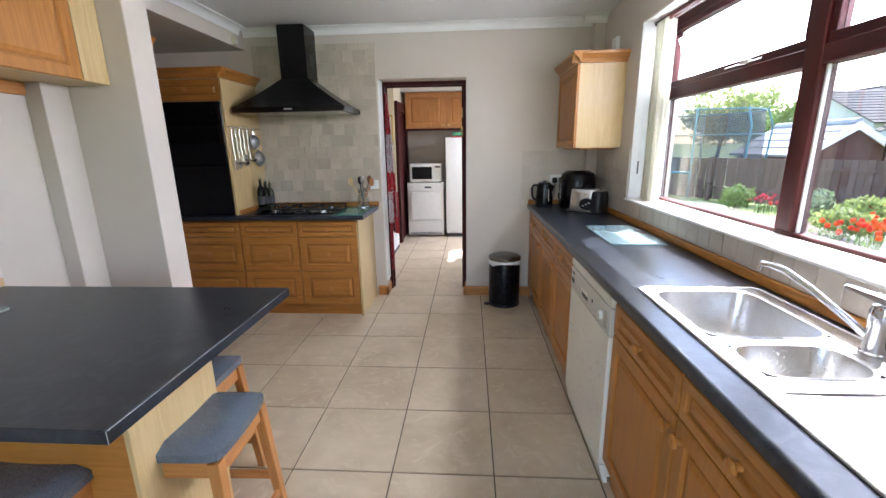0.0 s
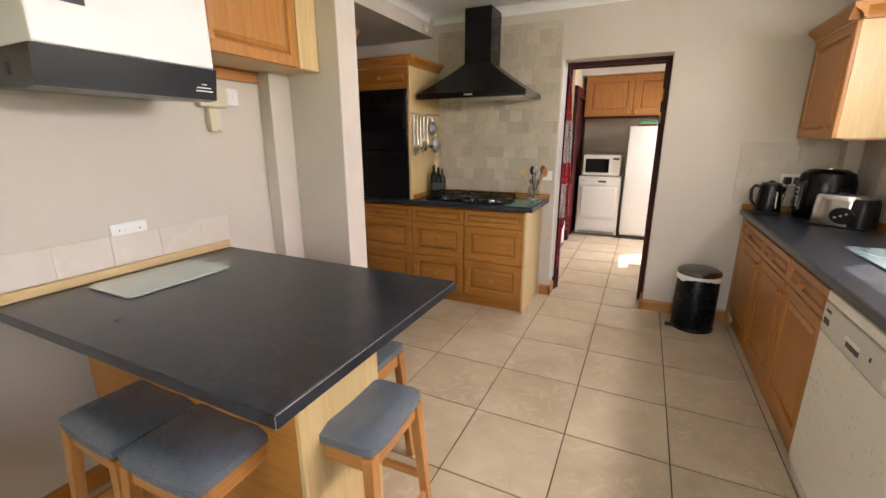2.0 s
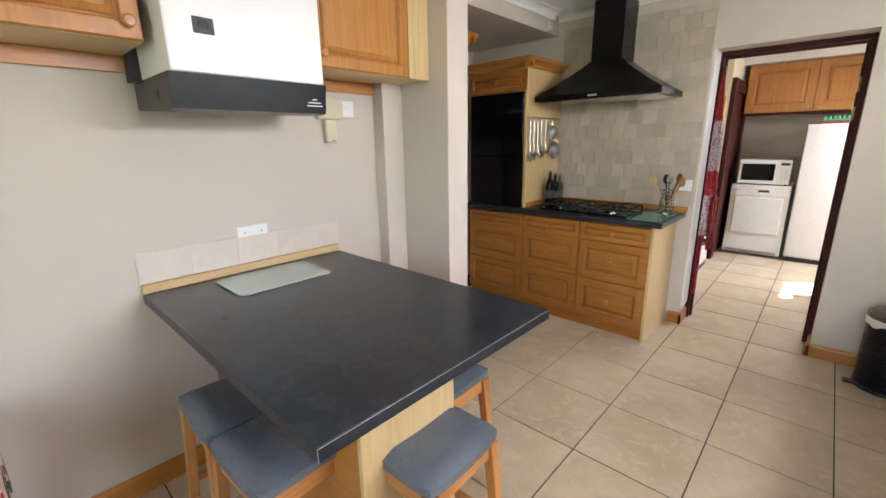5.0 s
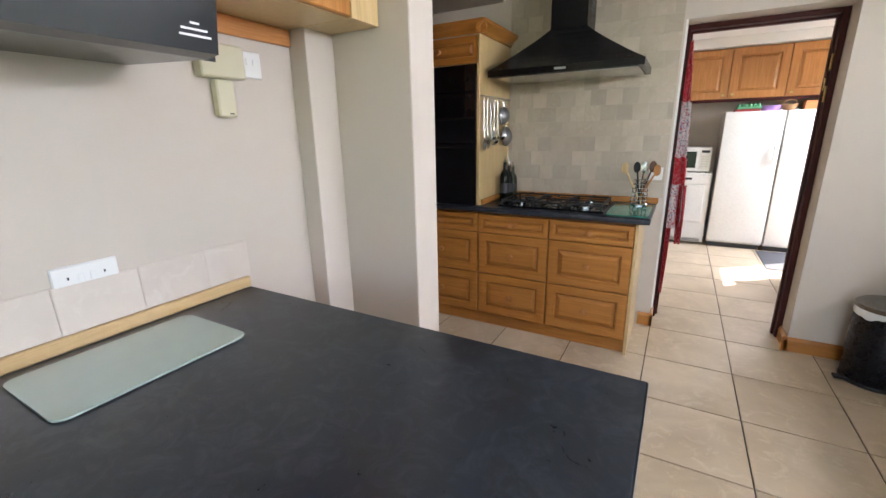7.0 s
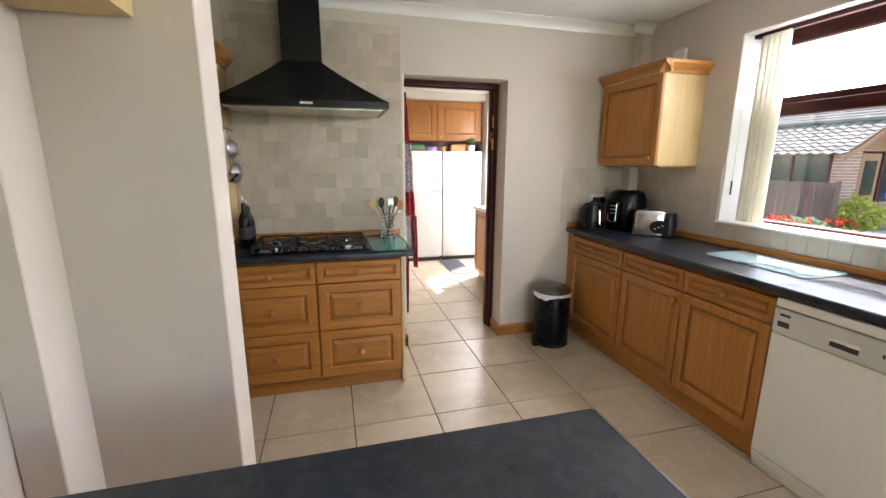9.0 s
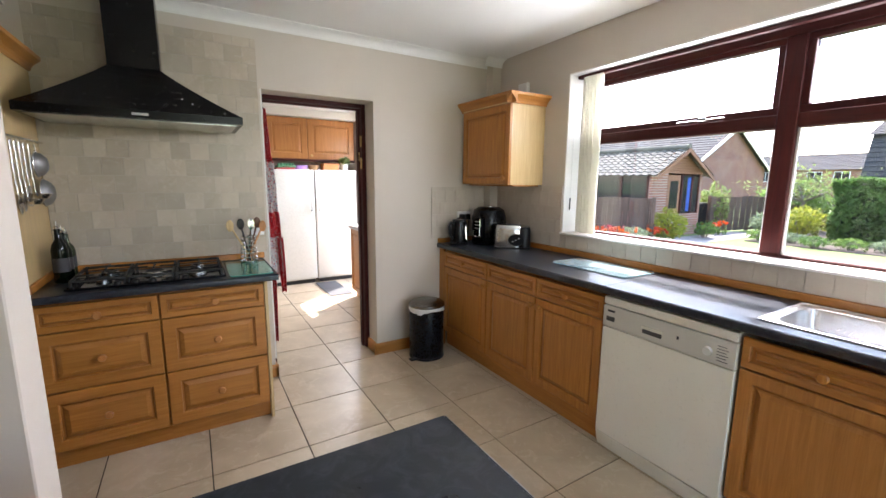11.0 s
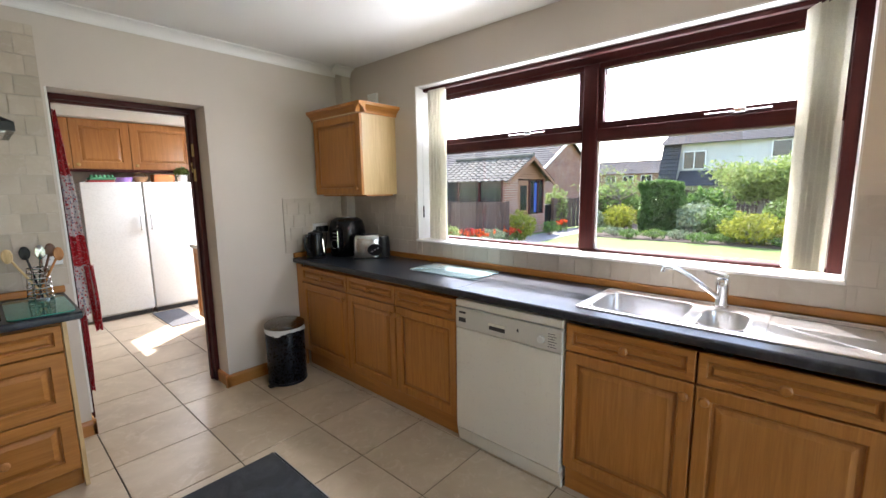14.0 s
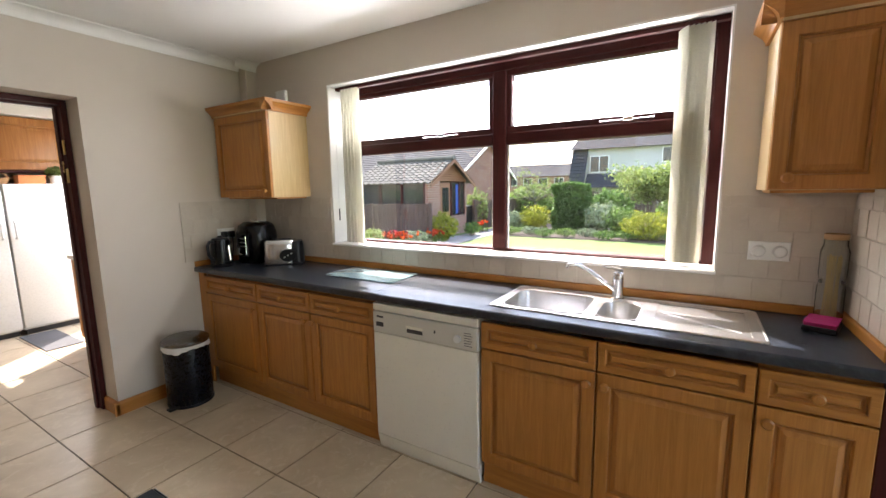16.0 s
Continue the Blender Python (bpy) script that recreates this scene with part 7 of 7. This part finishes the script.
bush("golden_shrub", (14.3, 6.05), (0.55, 0.55, 0.45), 1500, 0.05, L_YELLOW, 21, "rounded golden-green shrub on the lawn edge")
bush("grey_shrub", (14.0, 3.6), (0.7, 0.62, 0.50), 1700, 0.06, L_GREY, 22, "grey-green shrub in the border")
bush("yellow_shrub", (12.6, 2.1), (0.6, 0.72, 0.40), 2000, 0.05, L_YELLOW, 23, "low yellow-green shrub beside the lawn")
bush("yellow_shrub", (12.7, 0.9), (0.6, 0.7, 0.42), 1700, 0.05, L_YELLOW, 24, "low yellow-green shrub at the lawn's end")
bush("dark_shrub", (13.6, 2.9), (0.6, 0.6, 0.45), 1400, 0.06, L_MID, 25, "dark leafy shrub behind the lawn")
bush("dark_shrub", (14.2, 6.9), (0.5, 0.4, 0.34), 1000, 0.05, L_GREY, 27, "low grey shrub by the path")
bush("dark_shrub", (17.3, 3.9), (0.8, 0.9, 0.72), 2200, 0.08, L_HEDGE, 28, "dark evergreen shrub by the fence")
bush("dark_shrub", (17.0, 7.2), (0.9, 1.2, 0.85), 1800, 0.08, L_MID, 29, "leafy shrub behind the bare tree")
bush("dark_shrub", (16.9, 1.0), (0.9, 1.2, 0.62), 2200, 0.08, L_MID, 30, "leafy shrubs below the small tree")
bush("shrub_by_path", (14.0, 8.35), (0.45, 0.45, 0.75), 1300, 0.06, L_LIGHT, 31, "upright light green shrub beside the summer house")
bush("golden_shrub", (10.1, 7.55), (0.42, 0.42, 0.42), 1200, 0.05, L_YELLOW, 32, "golden shrub at the end of the fence")
bush("silver_shrub", (8.9, 7.75), (0.42, 0.36, 0.20), 900, 0.035, L_GREY, 33, "low silver-leaved plant in the bed")
bush("silver_shrub", (11.9, 7.5), (0.35, 0.3, 0.22), 700, 0.035, L_MID, 34, "low green plant by the path")
bush("silver_shrub", (7.3, 9.2), (0.42, 0.42, 0.30), 900, 0.05, L_GREY, 35, "leafy perennial in the bed by the fence")
bush("silver_shrub", (7.7, 8.4), (0.36, 0.36, 0.26), 800, 0.05, L_LIGHT, 36, "fresh green perennial in the bed by the fence")
bush("silver_shrub", (6.7, 10.6), (0.32, 0.32, 0.28), 700, 0.05, L_MID, 37, "green perennial at the foot of the fence")
for k in range(9):
    bush("edging_plant", (12.5 + 0.25 * math.sin(k * 2.1), 6.3 - 0.62 * k, ), (0.32, 0.36, 0.13), 420, 0.035, (L_MID, L_GREY, L_HEDGE)[k % 3], 50 + k, "low edging plant along the lawn")


def tree(name, at, height, spread, count, size, material, seed, label, bare=False, low=0.45):
    o = thing(name, (at[0], at[1], GZ), label, "tree")
    rng = random.Random(seed)
    tk = bmesh.new()
    top = Vector((at[0] + 0.1, at[1] - 0.05, GZ + height * low))
    tube([(at[0], at[1], GZ - 0.1), (at[0] + 0.03, at[1], GZ + height * low * 0.5), tuple(top)], height * 0.030, 8, tk, 0.7)
    tips = []
    for k in range(9 if bare else 7):
        a = 2 * math.pi * k / 7 + rng.uniform(-0.4, 0.4)
        el = rng.uniform(0.35, 1.1)
        L = spread * rng.uniform(0.6, 1.05)
        mid = top + Vector((math.cos(a) * L * 0.5 * math.cos(el), math.sin(a) * L * 0.5 * math.cos(el), L * 0.5 * math.sin(el) * 0.9))
        end = mid + Vector((math.cos(a + 0.5) * L * 0.5 * math.cos(el), math.sin(a + 0.5) * L * 0.5 * math.cos(el), L * 0.55 * math.sin(el)))
        tube([top, mid, end], height * 0.013, 6, tk, 0.35)
        tips += [mid, end]
        for j in range(3):
            q = mid.lerp(end, rng.random())
            e2 = q + Vector((rng.uniform(-1, 1), rng.uniform(-1, 1), rng.uniform(0.0, 1.0))) * spread * 0.32
            tube([q, e2], height * 0.006, 5, tk, 0.3)
            tips.append(e2)
    part("trunk", tk, BARK, o)
    per = max(20, count // len(tips))
    vs = [leaves(per, tuple(p), (spread * 0.34, spread * 0.34, spread * 0.26), size, seed + i, 0.1) for i, p in enumerate(tips)]
    leaf_mesh("crown", np.concatenate(vs), material, o)
    return o


tree("small_tree", (15.4, 2.2), 2.55, 1.55, 9000, 0.06, L_LIGHT, 71, "small light green spring tree in the border", low=0.42)
tree("small_tree", (16.4, -0.1), 2.5, 1.4, 6000, 0.06, L_LIGHT, 72, "small light green tree further along the border", low=0.42)
tree("bare_tree", (16.0, 6.7), 2.3, 1.35, 300, 0.05, L_LIGHT, 73, "nearly bare pale-limbed fruit tree", True)
tree("garden_tree", (11.6, 20.5), 3.6, 2.3, 5200, 0.10, L_LIGHT, 74, "spring-leaved tree behind the trampoline", low=0.45)
tree("garden_tree", (15.5, 23.5), 3.2, 2.0, 3600, 0.10, L_MID, 75, "leafy tree beyond the fence", low=0.45)
tree("red_tree", (19.2, 18.6), 2.4, 1.4, 2200, 0.09, leafy("dark_red_leaf", (0.16, 0.02, 0.03), (0.30, 0.05, 0.06)), 76, "dark red-leaved ornamental tree", low=0.45)
tree("red_tree", (29.5, 4.6), 3.0, 1.2, 900, 0.09, leafy("russet_leaf", (0.14, 0.07, 0.05), (0.25, 0.14, 0.09)), 77, "russet-twigged tree before the white house", low=0.5)


def tulips(at, spread, n, seed, petal, label):
    o = thing("tulip_clump", (at[0], at[1], GZ), label, "flowers")
    rng = random.Random(seed)
    st2, fl = bmesh.new(), bmesh.new()
    for k in range(n):
        x, y = at[0] + rng.gauss(0, spread[0]), at[1] + rng.gauss(0, spread[1])
        h2 = rng.uniform(0.24, 0.38)
        tube([(x, y, GZ), (x + rng.uniform(-0.03, 0.03), y + rng.uniform(-0.03, 0.03), GZ + h2)], 0.006, 4, st2)
        for j in range(2):
            a = rng.uniform(0, 6.28)
            own = [st2.verts.new(p) for p in ((x, y, GZ), (x + 0.03 * math.cos(a + 0.5), y + 0.03 * math.sin(a + 0.5), GZ + 0.12), (x + 0.10 * math.cos(a), y + 0.10 * math.sin(a), GZ + 0.22), (x + 0.03 * math.cos(a - 0.5), y + 0.03 * math.sin(a - 0.5), GZ + 0.12))]
            st2.faces.new(own)
        join(fl, lathe([(0.006, 0), (0.034, 0.02), (0.040, 0.045), (0.030, 0.075), (0.020, 0.07), (0, 0.03)], 7), Matrix.Translation((x, y, GZ + h2)) @ Matrix.Rotation(rng.uniform(-0.3, 0.3), 4, "X"))
    part("stalks", st2, L_MID, o)
    part("blooms", fl, petal, o, "red and orange blooms")
    return o


tulips((8.25, 7.95), (0.26, 0.22), 42, 1, PETAL, "clump of orange-red tulips in the bed")
tulips((9.55, 7.55), (0.26, 0.15), 30, 2, PETAL, "orange-red tulips by the fence end")
tulips((8.75, 8.35), (0.12, 0.12), 14, 3, PETALPINK, "pink tulips in the bed")
tulips((12.9, 7.65), (0.18, 0.12), 20, 4, PETAL, "red tulips beside the path")
tulips((7.0, 10.2), (0.16, 0.2), 16, 5, PETALPINK, "red tulips at the foot of the fence")
tulips((6.2, 6.6), (0.3, 0.25), 40, 6, PETAL, "red and yellow tulips near the paving")
bush("silver_shrub", (6.4, 7.3), (0.42, 0.42, 0.24), 800, 0.05, L_LIGHT, 38, "leafy plants round the tulips")

# ---- tiles, piece by piece ----


def shared_tiles(name, first, spots, parent):
    """Alike pieces as objects of their own on one mesh."""
    for k, loc in enumerate(spots):
        o = new(name, first)
        o.parent = parent
        o.location = Vector(loc)


def tile_mesh(w, h, t, bevel, material, facing):
    """A thin slab with eased edges; it lies flat ('z') or stands against a wall."""
    bm = box(-w / 2, w / 2, -h / 2, h / 2, -t, 0, 0)
    top = [e for e in bm.edges if all(v.co.z > -1e-6 for v in e.verts)]
    bmesh.ops.bevel(bm, geom=top, offset=bevel, segments=2, affect="EDGES")
    if facing == "-y":
        moved(bm, Matrix.Rotation(radians(90), 4, "X"))
    elif facing == "-x":
        moved(bm, Matrix.Rotation(radians(-90), 4, "Z") @ Matrix.Rotation(radians(90), 4, "X"))
    elif facing == "+x":
        moved(bm, Matrix.Rotation(radians(90), 4, "Z") @ Matrix.Rotation(radians(90), 4, "X"))
    elif facing == "+y":
        moved(bm, Matrix.Rotation(radians(180), 4, "Z") @ Matrix.Rotation(radians(90), 4, "X"))
    me = bpy.data.meshes.new("tile")
    bm.to_mesh(me)
    bm.free()
    me.materials.append(material)
    return me


TX, TY, PX, PY = 0.381, 2.278, 0.4775, 0.4775
fl_tile = tile_mesh(PX - 0.006, PY - 0.006, 0.0045, 0.0015, FLOORTILE, "z")
spots = []
for i in range(-7, 3):
    for j in range(-8, 12):
        xc, yc = TX + (i + 0.5) * PX, TY + (j + 0.5) * PY
        if -2.85 < xc - PX / 2 and xc + PX / 2 < 1.9 and yc > -1.8 and yc < 7.8:
            if yc > 4.6 and (xc < -1.45 or xc > 1.35):
                continue
            spots.append((xc, yc, 0))
shared_tiles("floor_tile", fl_tile, spots, bpy.data.objects["floor"])

TS = 0.106
rngt = random.Random(12)


def wall_tiles(wall_name, facing, a0, a1, z0, z1, plane, material=None, size=TS):
    """Square rustic tiles on a pale bed; the cut ones at the ends and top are narrower."""
    bed = {"-y": lambda: box(a0, a1, plane - 0.004, plane - 0.0005, z0, z1), "-x": lambda: box(plane - 0.004, plane - 0.0005, a0, a1, z0, z1),
           "+x": lambda: box(plane + 0.0005, plane + 0.004, a0, a1, z0, z1), "+y": lambda: box(a0, a1, plane + 0.0005, plane + 0.004, z0, z1)}[facing]()
    o = thing(wall_name, (0, 0, 0), "rustic cream wall tiles with pale joints", "wall tiles", kind="structure")
    part("grout_bed", bed, material or WALLGROUT, o)
    cache = {}
    gap = 0.0009 if material else 0.0035
    rows = int(math.ceil((z1 - z0) / size - 1e-6))
    for r in range(rows):
        za, zb = z0 + r * size, min(z1, z0 + (r + 1) * size)
        if zb - za < 0.02:
            continue
        p = a0 - size * (0.0, 0.5, 0.2, 0.7)[r % 4]
        while p < a1 - 1e-6:
            s0, s1 = max(a0, p), min(a1, p + size)
            p += size
            if s1 - s0 < 0.02:
                continue
            c1, c2 = (s0 + s1) / 2, (za + zb) / 2
            k = (round(s1 - s0, 3), round(zb - za, 3))
            if k not in cache:
                cache[k] = tile_mesh(k[0] - gap, k[1] - gap, 0.006, 0.002, material or WALLTILE, facing)
            d = 0.0095 + rngt.uniform(-0.001, 0.001)
            loc = {"-y": (c1, plane - d, c2), "-x": (plane - d, c1, c2), "+x": (plane + d, c1, c2), "+y": (c1, plane + d, c2)}[facing]
            t2 = new("wall_tile", cache[k])
            t2.parent = o
            t2.location = loc
            t2.rotation_euler = (rngt.uniform(-0.006, 0.006), rngt.uniform(-0.006, 0.006), rngt.uniform(-0.006, 0.006))


wall_tiles("wall_tiles_hob", "-y", -1.744, DX0 - 0.012, HT + 0.041, 2.405, WB)
wall_tiles("wall_tiles_corner", "-y", 0.765, 1.334, WT + 0.043, 1.43, WB, SPLASHTILE)
wall_tiles("wall_tiles_window_far", "-x", WY1 + 0.004, 4.124, WT + 0.043, 1.45, WR, SPLASHTILE)
wall_tiles("wall_tiles_below_window", "-x", WY0, WY1, WT + 0.043, WZ0 - 0.006, WR, SPLASHTILE)
wall_tiles("wall_tiles_window_near", "-x", 0.366, WY0 - 0.004, WT + 0.043, 1.45, WR, SPLASHTILE)
wall_tiles("wall_tiles_return", "+y", 0.90, WR - 0.012, WT + 0.043, 1.45, 0.365, SPLASHTILE)
wall_tiles("wall_tiles_bar", "+x", 0.910, 1.87, TZ + 0.041, 1.065, WL, BARTILE, 0.2)
